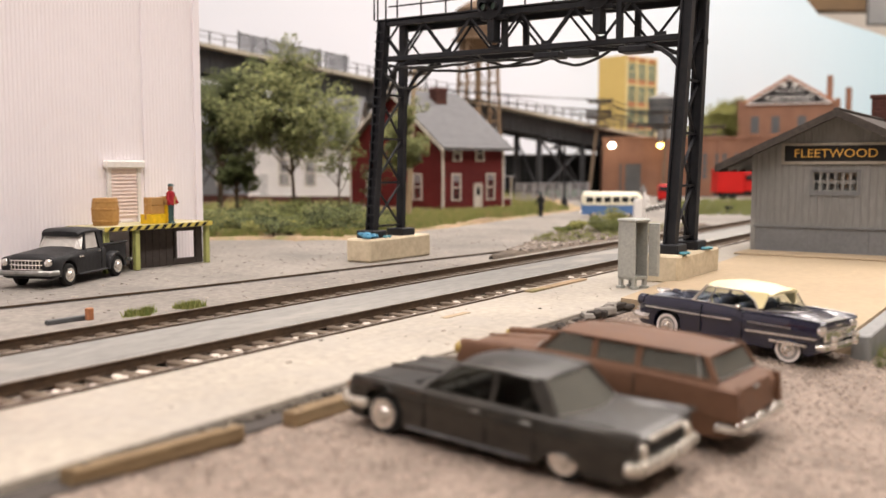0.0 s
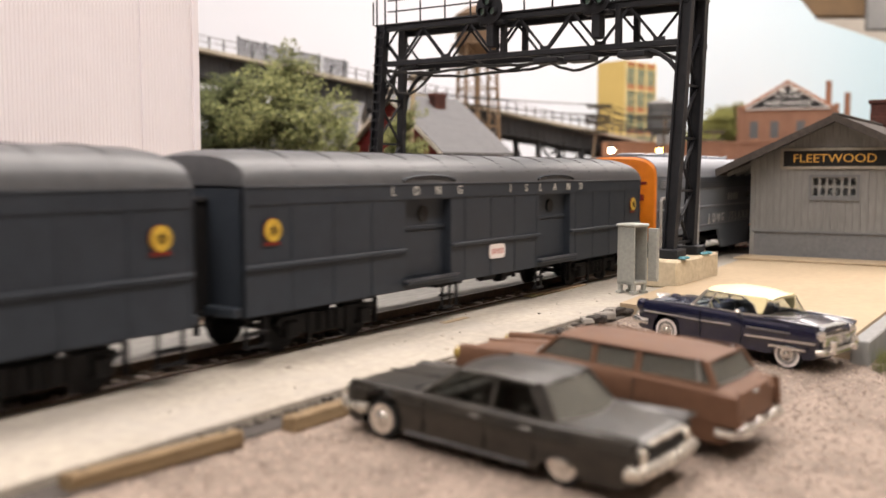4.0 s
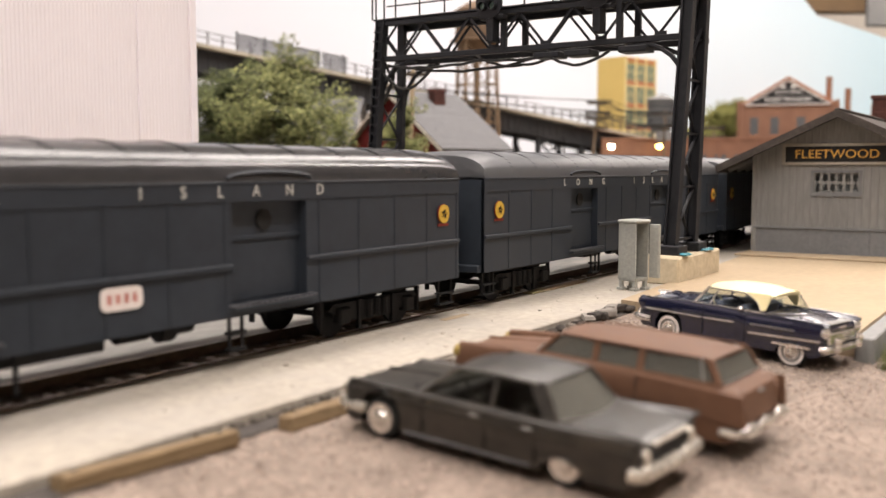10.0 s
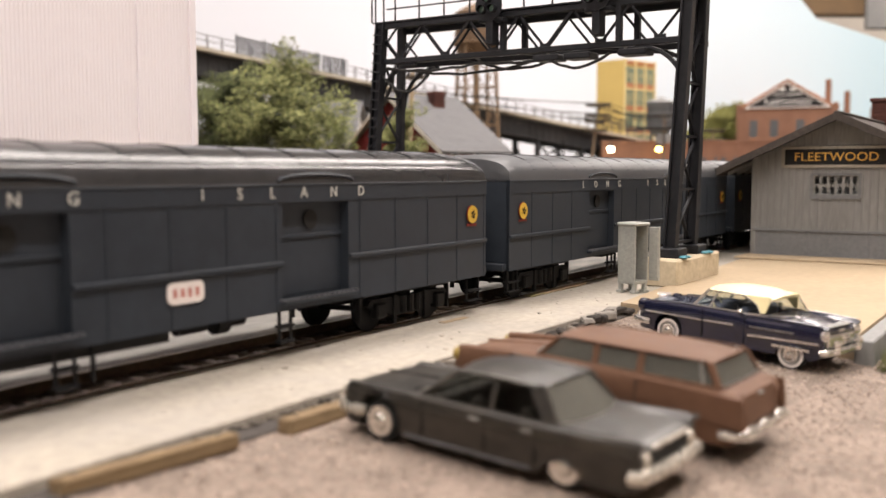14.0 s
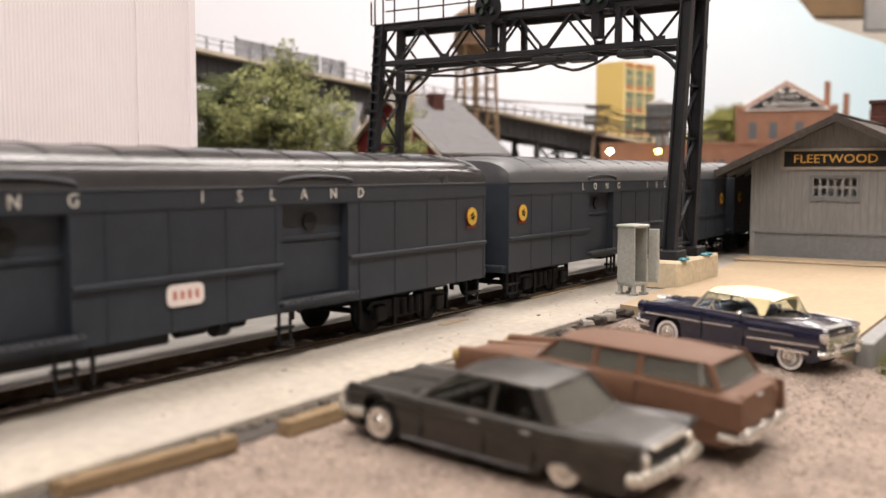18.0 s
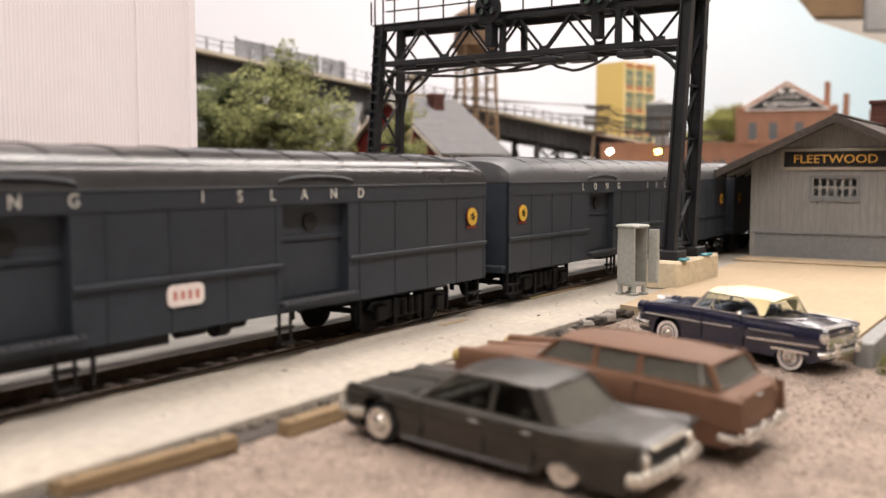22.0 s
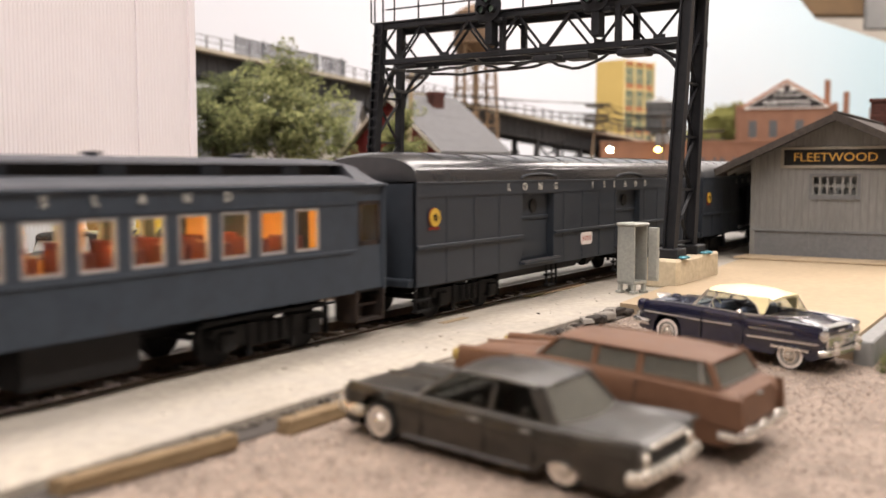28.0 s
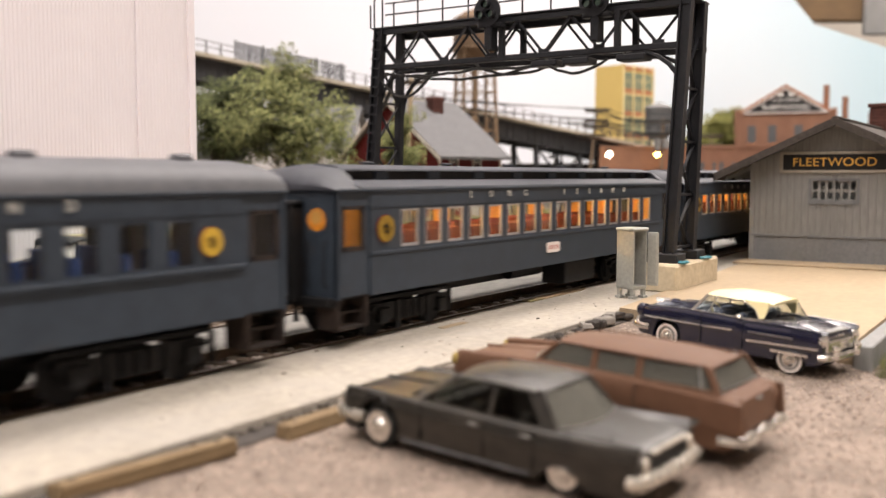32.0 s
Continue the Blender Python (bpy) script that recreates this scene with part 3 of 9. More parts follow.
def badge(parent, x, z, r, y=-SIDE - 0.02, face=None, bar=True):
    b = part("badge", Solid().lathe((x, y, z), [(r, 0), (r, -0.025), (r * 0.9, -0.03)], 20, "y"), BADGE_RED, parent, "round yellow emblem with a red edge")
    part("disc", Solid().lathe((x, y - 0.02, z), [(r * 0.95, 0), (r * 0.95, -0.025)], 20, "y"), face or BADGE, b, "yellow disc")
    s = Solid()
    for k in range(5):
        a = k * 1.25
        s.bar((x + r * 0.45 * math.cos(a), y - 0.05, z + r * 0.45 * math.sin(a)), (x + r * 0.2 * math.cos(a + 1.3), y - 0.05, z + r * 0.2 * math.sin(a + 1.3)), 0.02, r * 0.14, (0, 1, 0))
    part("mark", s, SIGN, b, "small dark figure on the disc")
    if bar:
        part("ribbon", Solid().box(x - r * 0.95, x + r * 0.95, y - 0.012, y, z - r * 1.25, z - r * 0.98), BADGE_RED, b, "dark red ribbon bar")


def number_plate(parent, x, z, w, h, y=-SIDE - 0.02):
    c = 0.32 * h
    rim = [(x + sx * (w / 2 - c) + c * math.cos(a), z + sz * (h / 2 - c) + c * math.sin(a)) for sx, sz, a0 in ((1, 1, 0), (-1, 1, 90), (-1, -1, 180), (1, -1, 270)) for a in (radians(a0 + 22.5 * k) for k in range(5))]
    p = part("number_plate", Solid().prism(rim, y - 0.02, y, "y"), PLATE, parent, "white plate with red figures")
    s = Solid()
    for k in range(4):
        c = x + (k - 1.5) * w * 0.2
        s.box(c - w * 0.05, c + w * 0.05, y - 0.026, y - 0.018, z - h * 0.2, z + h * 0.2)
    part("figures", s, PLATE_RED, p, "row of plain red bars")


LETTER_MESH = {}


def word_on(parent, letters, z, size, y=-SIDE - 0.025, material=None):
    for ch, x in letters:
        key = ch, size
        if key not in LETTER_MESH:
            LETTER_MESH[key] = lettering(ch, size, 0.012)
            LETTER_MESH[key].materials.append(material or LETTER)
        o = new("letter", LETTER_MESH[key])
        o.parent = parent
        o.matrix_basis = at(x, y, z)


BAG_LETTERS = list(zip("LONGISLAND", (-5.10, -4.20, -3.28, -2.30, 0.28, 1.18, 2.03, 2.93, 3.83, 4.73)))
DOORS = ((-4.55, -2.62), (2.06, 4.08))


def shell_side(name, material, parent, label, side, x0, x1, z0, z1, holes, thick=0.08):
    """A car side in the plane y = side, in plates round its openings (x0, x1, z0, z1)."""
    y0, y1 = (side, side + thick) if side < 0 else (side - thick, side)
    lo, hi = holes[0][2], holes[0][3]
    first = part(name, Solid().box(x0, x1, y0, y1, z0, lo), material, parent, label)
    part("upper_plate", Solid().box(x0, x1, y0, y1, hi, z1), material, first)
    x = x0
    for a, b, _, _ in [*holes, (x1, x1, 0, 0)]:
        if a - x > 0.02:
            part("window_post" if len(holes) > 2 else "side_plate", Solid().box(x, a, y0, y1, lo, hi), material, first)
        x = b
    return first


def baggage_car(roof_mat, label, shift=0.05):
    car = thing("baggage_car", at(0, TRACK_Y, 0), label, "baggage car", "cars of the passing train")
    L, Z0, ZE = CAR_L, 0.94, 3.38
    for sd in (-1, 1):
        y = sd * SIDE
        shell_side("side_panel", CAR_GREY, car, "", y, -L / 2, L / 2, Z0, ZE, [(a, b, 1.16, 3.02) for a, b in DOORS])
        o = sd * 0.022
        for x0, x1 in ((-L / 2, DOORS[0][0]), (DOORS[0][1], DOORS[1][0]), (DOORS[1][1], L / 2)):
            part("belt_rail", Solid().box(x0, x1, y, y + o * 3.0, 1.82, 1.92, 0.02), CAR_GREY, car, "raised belt moulding")
        s = Solid().box(-L / 2, L / 2, y, y + o, 3.05, 3.09).box(-L / 2, L / 2, y, y + o * 1.8, 3.36, 3.41, 0.01).box(-L / 2, L / 2, y, y + o, 3.09, 3.36)
        part("letter_board", s, CAR_GREY, car, "plain letter board under the eave")
        s = Solid()
        rv = []
        for k in range(16):
            x = -L / 2 + 0.06 + k * (L - 0.12) / 15
            if any(a - 0.1 < x < b + 0.1 for a, b in DOORS):
                continue
            part("seam_strip", Solid().box(x - 0.05, x + 0.05, y, y + o * 0.6, 0.96, 3.05), CAR_GREY, car)
            rv.append(x)
        if sd < 0:
            r = Solid()
            for x in rv:
                for e in (-0.03, 0.03):
                    for n in range(18):
                        z = 1.0 + n * 0.115
                        r.add([(x + e - 0.012, y - 0.010, z - 0.012), (x + e + 0.012, y - 0.010, z - 0.012), (x + e + 0.012, y - 0.010, z + 0.012), (x + e - 0.012, y - 0.010, z + 0.012), (x + e, y - 0.024, z)], [(0, 1, 4), (1, 2, 4), (2, 3, 4), (3, 0, 4)])
            ob = part("rivets", r, CAR_GREY, car, "rows of small rivets", tidy=False)
            ob["kind"] = "stuff"
        for a, b in DOORS:
            yi = y - sd * 0.24
            c = (a + b) / 2
            d = part("door", Solid().box(a - 0.05, b + 0.05, yi - 0.03, yi + 0.03, 1.1, 3.04).box(a + 0.12, b - 0.12, yi - sd * -0.03 - 0.012, yi + sd * 0.03 + 0.012, 1.2, 2.28, 0.01), CAR_GREY, car, "recessed sliding baggage door")
            for q in ((a - 0.06, a), (b, b + 0.06)):
                part("door_jamb", Solid().box(q[0], q[1], yi, y - sd * 0.08, 1.1, 3.04), CAR_GREY, car)
            part("door_head", Solid().box(a - 0.06, b + 0.06, yi, y - sd * 0.08, 3.02, 3.08), CAR_GREY, car)
            part("rail", Solid().box(a, b, yi + sd * 0.02, yi + sd * 0.08, 2.32, 2.40, 0.01), CAR_GREY, d)
            part("window", Solid().lathe((c, yi + sd * 0.05, 2.68), [(0.20, -0.03), (0.20, 0.03)], 18, "y"), BLACKPAINT, d, "small round dark window")
            part("door_sill", Solid().box(a - 0.12, b + 0.12, y, y + sd * 0.17, 1.07, 1.14, 0.015), CAR_GREY, car, "ribbed step plate under the door")
            s = Solid()
            for k in range(15):
                x = a - 0.08 + (b - a + 0.16) * k / 14
                s.box(x - 0.028, x + 0.028, y + sd * 0.01, y + sd * 0.185, 1.136, 1.18)
            # ribs take a paler paint than the plate, to show their highlights
            part("tread_ribs", s, PALE_ROOF, car, "ribs of the step plate, painted pale for their highlights")
            arcp = [(c + (b - a) * 0.56 * math.cos(math.pi * k / 8), 3.46 + 0.13 * math.sin(math.pi * k / 8)) for k in range(9)]
            s = Solid().tube([(p[0], y + sd * 0.03, p[1]) for p in arcp], 0.035, 6)
            part("drip_strip", s, CAR_GREY, car, "curved drip strip above the door")
    for e in (-1, 1):
        x = e * L / 2
        d = part("end_wall", Solid().box(x - e * 0.1, x, -SIDE, SIDE, Z0, 3.42), CAR_GREY, car)
        part("end_door", Solid().box(x, x + e * 0.05, -0.42, 0.42, 1.05, 3.02, 0.02), CAR_GREY, d, "narrow end door")
        part("diaphragm", Solid().box(x, x + e * 0.38, -0.62, -0.42, 1.0, 3.15, 0.04).box(x, x + e * 0.38, 0.42, 0.62, 1.0, 3.15, 0.04).box(x, x + e * 0.38, -0.62, 0.62, 3.0, 3.2, 0.04), UNDER, car, "black folding gangway frame")
        part("buffer_beam", Solid().box(x - e * 0.15, x + e * 0.18, -1.45, 1.45, 0.94, 1.14, 0.03), CAR_GREY, car, "ribbed end sill")
        for y in (-1.38, 1.38):
            st = part("corner_step", Solid().box(x - e * 0.12, x - e * 0.74, y - 0.09, y + 0.09, 0.32, 0.36), UNDER, car, "black stirrup step")
            part("tread", Solid().box(x - e * 0.12, x - e * 0.74, y - 0.09, y + 0.09, 0.58, 0.62), UNDER, st)
            for dx in (0.0, 0.55):
                part("hanger", Solid().bar((x - e * (0.15 + dx), y, 0.95), (x - e * (0.15 + dx), y, 0.32), 0.05), UNDER, st)
        badge_x = e * 8.98
        badge(car, badge_x, 2.56, 0.235)
        coupler(car, x, e)
        truck(car, e * 6.85)
    part("roof", arc_roof(L, SIDE + 0.03, 3.40, 4.14), roof_mat, car, "long rounded dark roof", smooth=True)
    s = Solid()
    for k in range(13):
        x = -L / 2 + 1.5 + k * (L - 3.0) / 12
        ring = []
        for i in range(3, 10):
            a = math.pi * i / 12
            ring.append((x, -(SIDE + 0.032) * (abs(math.cos(a)) ** 0.75) * (1 if math.cos(a) > 0 else -1), 3.40 + 0.742 * math.sin(a) ** 0.8))
        s.tube(ring, 0.018, 4)
    part("roof_seam", s, roof_mat, car, "raised seams across the roof")
    r = Solid()
    for k in range(13):
        x = -L / 2 + 1.5 + k * (L - 3.0) / 12
        for i in range(9):
            a = math.pi * (0.10 + 0.05 * i)
            c = math.cos(a)
            for e in (-0.05, 0.05):
                p = (x + e, -(SIDE + 0.03) * c ** 0.75, 3.405 + 0.742 * math.sin(a) ** 0.8)
                r.add([(p[0] - 0.014, p[1] - 0.004, p[2] - 0.012), (p[0] + 0.014, p[1] - 0.004, p[2] - 0.012), (p[0] + 0.014, p[1] + 0.004, p[2] + 0.014), (p[0] - 0.014, p[1] + 0.004, p[2] + 0.014), (p[0], p[1] - 0.016, p[2] + 0.016)], [(0, 1, 4), (1, 2, 4), (2, 3, 4), (3, 0, 4)])
    ob = part("roof_rivets", r, roof_mat, car, "rows of small rivets on the roof", tidy=False)
    ob["kind"] = "stuff"
    part("floor", Solid().box(-L / 2 + 0.1, L / 2 - 0.1, -1.4, 1.4, 0.92, 1.05), UNDER, car)
    part("centre_sill", Solid().box(-8.6, 8.6, -0.3, 0.3, 0.74, 0.92, 0.03), UNDER, car, "black centre girder")
    part("battery_box", Solid().box(-2.7, -1.48, -1.15, -0.6, 0.78, 0.94, 0.03), UNDER, car, "black underfloor box")
    part("air_tank", Solid().rod((0.1, -0.7, 0.80), (0.75, -0.7, 0.80), 0.15, 0.15, 12).rod((0.95, -0.75, 0.76), (1.25, -0.75, 0.76), 0.2, 0.2, 14).rod((1.25, -0.7, 0.80), (1.75, -0.7, 0.80), 0.15, 0.15, 12), UNDER, car, "black air reservoir")
    for x, wd in ((-2.87, 0.34), (2.05, 0.32)):
        st = part("door_step", Solid().box(x - 0.04, x + wd + 0.04, -1.5, -1.34, 0.30, 0.36), UNDER, car, "black step iron below the door")
        part("tread", Solid().box(x - 0.04, x + wd + 0.04, -1.5, -1.34, 0.60, 0.66), UNDER, st)
        for xx in (x, x + wd):
            part("hanger", Solid().bar((xx, -1.42, 1.05), (xx, -1.42, 0.30), 0.05), UNDER, st)
    part("pipe_hanger", Solid().bar((-2.17, -1.38, 1.05), (-2.17, -1.38, 0.32), 0.06), UNDER, car, "black pipe hanger")
    if roof_mat is ROOF_SHINY:
        part("equipment_box", Solid().box(-5.4, -0.5, -1.25, -0.7, 0.70, 0.94, 0.03), UNDER, car, "long black underfloor box")
    number_plate(car, -0.39, 1.57, 0.82, 0.38)
    word_on(car, [(ch, x + shift) for ch, x in BAG_LETTERS], 3.225, 0.30)
    return car


def coach(label, lit, seat_mat, n_win=16, wide=0.72, clerestory=True, roof_mat=COACH_ROOF):
    car = thing("passenger_coach", at(0, TRACK_Y, 0), label, "passenger coach", "cars of the passing train")
    L, Z0, ZE, W = 20.0, 1.06, 3.36, SIDE
    pitch = 15.7 / n_win
    wins = [(-7.85 + (k + 0.5) * pitch - wide / 2, -7.85 + (k + 0.5) * pitch + wide / 2, 2.06, 2.92) for k in range(n_win)]
    vest = [(-9.80, -9.02, 2.06, 3.02), (9.02, 9.80, 2.06, 3.02)]
    for sd in (-1, 1):
        y = sd * W
        shell_side("side_panel", COACH_GREY, car, "riveted blue-grey side weathered with rust", y, -8.85, 8.85, Z0, ZE, wins)
        for e, v in ((-1, vest[0]), (1, vest[1])):
            d = shell_side("vestibule_door", COACH_GREY, car, "end door with a tall window", y + -sd * 0.04, min(e * 8.85, e * 9.95), max(e * 8.85, e * 9.95), 1.1, ZE, [v])
            part("pane", Solid().box(v[0], v[1], y - sd * 0.09 - 0.01, y - sd * 0.09 + 0.01, v[2], v[3]), PANE, d, shadow=False)
            s = Solid()
            for q in ((v[0], v[0] + 0.10, v[2], v[3]), (v[1] - 0.10, v[1], v[2], v[3]), (v[0], v[1], v[2], v[2] + 0.10), (v[0], v[1], v[3] - 0.08, v[3])):
                s.box(q[0], q[1], y - sd * 0.075, y - sd * 0.03, q[2], q[3])
            part("door_sash", s, STEELRUST, d, "rusty brown sash")
            st = part("steps", Solid().box(e * 8.93, e * 9.92, y - sd * 0.58, y - sd * 0.62, 0.4, 1.1), STEELRUST, car, "rusty entrance steps")
            for k, z in enumerate((0.42, 0.74, 1.02)):
                part("tread", Solid().box(e * 8.95, e * 9.9, y - sd * (0.05 + 0.16 * k), y - sd * (0.33 + 0.16 * k), z - 0.03, z + 0.03), STEELRUST, st)
            for xx in (8.955, 9.895):
                part("stringer", Solid().box(e * (xx - 0.025), e * (xx + 0.025), y - sd * 0.02, y - sd * 0.58, 0.4, 1.1), STEELRUST, st)
        s = Solid().box(-8.85, 8.85, y, y + sd * 0.03, 1.93, 2.01, 0.01).box(-8.85, 8.85, y, y + sd * 0.02, 2.97, 3.01).box(-9.95, 9.95, y, y + sd * 0.05, 3.33, 3.39, 0.01)
        part("belt_rail", s, COACH_GREY, car, "raised belt rails")
        if not lit:
            part("window_ledge", Solid().box(-8.85, 8.85, y, y + sd * 0.09, 1.97, 2.06, 0.02), COACH_GREY, car, "deep ledge under the windows")
        for a, b, z0, z1 in wins:
            s = Solid()
            yy = y - sd * 0.035
            for q in ((a, a + 0.055, z0, z1), (b - 0.055, b, z0, z1), (a, b, z0, z0 + 0.06), (a, b, z1 - 0.05, z1)):
                s.box(q[0], q[1], yy - 0.025, yy + 0.025, q[2], q[3])
            w = part("window", s, COACH_SASH if lit else COACH_GREY, car, "dull silver-framed sash" if lit else "blue-grey sash")
            part("pane", Solid().box(a + 0.05, b - 0.05, yy - 0.006, yy + 0.006, z0 + 0.06, z1 - 0.04), PANE, w, shadow=False)
    inside = INSIDE if lit else INSIDE_DULL
    part("floor", Solid().box(-9.9, 9.9, -1.44, 1.44, 1.04, 1.14), UNDER, car)
    part("inner_ceiling", Solid().box(-9.8, 9.8, -1.43, 1.43, 3.10, 3.16), inside, car, "varnished ceiling")
    s = Solid()
    for k in range(n_win - 1):
        x = -7.85 + (k + 1) * pitch
        if k % 3 == 2 and lit:
            s.box(x - 0.03, x + 0.03, 0.9, 1.43, 1.14, 3.1)
    for x in (-8.7, 8.7):
        s.box(x - 0.03, x + 0.03, -1.43, -0.4, 1.14, 3.1).box(x - 0.03, x + 0.03, 0.4, 1.43, 1.14, 3.1)
    s.box(-8.7, 8.7, -1.43, -1.41, 1.14, 2.05).box(-8.7, 8.7, 1.41, 1.43, 1.14, 2.05)
    part("partition", s, inside, car, "orange varnished partitions" if lit else "plain inner partitions")
    for k in range(n_win):
        x = -7.85 + (k + 0.5) * pitch
        for y in (-0.9, 0.9):
            part("seat", Solid().box(x - 0.05, x + 0.07, y - 0.45, y + 0.45, 1.5, 2.37, 0.03).box(x - 0.3, x + 0.3, y - 0.45, y + 0.45, 1.48, 1.62, 0.03), seat_mat, car, "high-backed seat")
    if lit:
        for k in range(8):
            x = -7.0 + 2 * k
            part("ceiling_lamp", Solid().box(x - 0.28, x + 0.28, -0.14, 0.14, 3.0, 3.08, 0.02), COACH_LAMP, car, "warm glowing ceiling lamp")
        for x in (-9.35, 9.35):
            # panel added opposite the pane to throw the lamp's light back orange
            part("vestibule_lining", Solid().box(x - 0.48, x + 0.48, 1.28, 1.32, 1.14, 3.1), VESTIBULE, car, "orange-brown panel added to make the vestibule window glow")
            part("vestibule_lamp", Solid().box(x - 0.09, x + 0.09, -0.08, 0.08, 3.03, 3.08, 0.015), COACH_LAMP, car, "warm glowing vestibule lamp")
    for e in (-1, 1):
        x = e * 9.95
        d = part("end_wall", Solid().box(x - e * 0.08, x, -W, -0.42, 1.06, ZE).box(x - e * 0.08, x, 0.42, W, 1.06, ZE).box(x - e * 0.08, x, -0.42, 0.42, 3.05, ZE), COACH_GREY, car)
        part("end_door", Solid().box(x - e * 0.05, x - e * 0.02, -0.42, 0.42, 1.06, 3.05), COACH_GREY, d)
        for y in (-0.95, 0.95):
            p = part("porthole", Solid().lathe((x, y, 2.74), [(0.33, -0.02), (0.33, 0.03), (0.25, 0.05), (0.25, -0.02)], 20, "x"), COACH_GREY, d, "round end window with a raised rim")
            # glass glows itself in place of the lit interior; a duller disc dims its centre
            part("lens", Solid().lathe((x + e * 0.012, y, 2.74), [(0.245, -0.008), (0.245, 0.008)], 20, "x"), MARKER if lit else PANE_DARK, p, "glowing amber glass" if lit else "dark glass")
            if lit:
                part("lens_hood", Solid().lathe((x + e * 0.022, y, 2.79), [(0.16, -0.006), (0.16, 0.006)], 16, "x"), INSIDE, p, "darker brown centre of the glass")
        part("diaphragm", Solid().box(x, x + e * 0.4, -0.6, -0.42, 1.0, 3.1, 0.04).box(x, x + e * 0.4, 0.42, 0.6, 1.0, 3.1, 0.04).box(x, x + e * 0.4, -0.6, 0.6, 2.95, 3.15, 0.04), UNDER, car, "black folding gangway frame")
        part("buffer_beam", Solid().box(x - e * 0.1, x + e * 0.16, -1.4, 1.4, 0.9, 1.1, 0.03), UNDER, car)
        coupler(car, x, e)
        truck(car, e * 6.7, 2.4)
        s = Solid()
        for y in (-1.2, -0.72):
            s.tube([(x + e * 0.03, y, 1.3), (x + e * 0.1, y, 1.4), (x + e * 0.1, y, 2.2), (x + e * 0.03, y, 2.3)], 0.02, 5)
        part("grab_iron", s, UNDER, car)
    if clerestory:
        prof = [(-W - 0.05, 3.36), (-W - 0.02, 3.42), (-1.1, 3.56), (-0.86, 3.58), (0.86, 3.58), (1.1, 3.56), (W + 0.02, 3.42), (W + 0.05, 3.36)]
        part("lower_roof", Solid().prism(prof, -9.2, 9.2, "x"), roof_mat, car, "weathered lower roof")
        part("clerestory", Solid().prism([(-0.84, 3.55), (-0.84, 3.80), (0.84, 3.80), (0.84, 3.55)], -8.9, 8.9, "x"), UNDER, car, "dark clerestory wall")
        prof = [(-0.98, 3.78), (-0.96, 3.82), (-0.6, 3.90), (0, 3.93), (0.6, 3.90), (0.96, 3.82), (0.98, 3.78)]
        part("upper_roof", Solid().prism(prof, -9.1, 9.1, "x"), roof_mat, car, "shallow upper roof")
        for e in (-1, 1):
            rings = []
            for k in range(6):
                f = k / 5
                x = e * (9.1 + 0.95 * math.sin(f * 1.45))
                d = 0.5 * (1 - math.cos(f * 1.45))
                zt = 3.93 - d
                rings.append([(x, -W - 0.03, 3.36), (x, -W * 0.86, max(3.42, 3.50 - d * 0.2)), (x, -0.95, max(3.45, 3.82 - d)), (x, 0, zt), (x, 0.95, max(3.45, 3.82 - d)), (x, W * 0.86, max(3.42, 3.50 - d * 0.2)), (x, W + 0.03, 3.36)])
            part("roof_end", Solid().loft(rings), roof_mat, car, "bullnosed end of the roof", smooth=True)
        for k in range(8):
            x = -7.6 + k * 2.17
            for sd in (-1, 1):
                part("clerestory_window", Solid().box(x - 0.25, x + 0.25, sd * 0.84, sd * 0.90, 3.60, 3.76), COACH_GREY, car)
        for k in range(5):
            part("roof_vent", Solid().lathe((-7 + 3.5 * k, 0, 3.9), [(0.1, 0), (0.1, 0.05), (0.2, 0.055), (0.2, 0.09), (0.05, 0.11)], 10), roof_mat, car, "small mushroom vent")
    else:
        part("roof", arc_roof(L, W + 0.03, 3.36, 3.98, 2.2, 12, 0.5), roof_mat, car, "rounded weathered roof", smooth=True)
        for k in range(6):
            part("roof_vent", Solid().box(-8.0 + 3.2 * k, -7.6 + 3.2 * k, -0.75, -0.45, 3.86, 4.06, 0.05), roof_mat, car, "low box vent")
    part("battery_box", Solid().box(1.2, 3.4, -1.3, -0.5, 0.34, 1.04, 0.03), UNDER, car, "black battery box")
    part("air_tank", Solid().rod((-1.0, -0.5, 0.82), (0.9, -0.5, 0.82), 0.18, 0.18, 12), UNDER, car, "black air reservoir")
    part("centre_sill", Solid().box(-9.2, 9.2, -0.25, 0.25, 0.62, 1.04, 0.03), UNDER, car)
    badge(car, -8.35 if clerestory else 8.0, 2.50, 0.31 if clerestory else 0.27, -SIDE - 0.02, BADGE_DIM if clerestory else None, False)
    number_plate(car, -0.1, 1.58, 0.85, 0.30)
    word_on(car, list(zip("LONGISLAND", (-4.7, -3.7, -2.75, -1.8, 0.6, 1.5, 2.4, 3.3, 4.25, 5.2))), 3.19, 0.24)
    return car


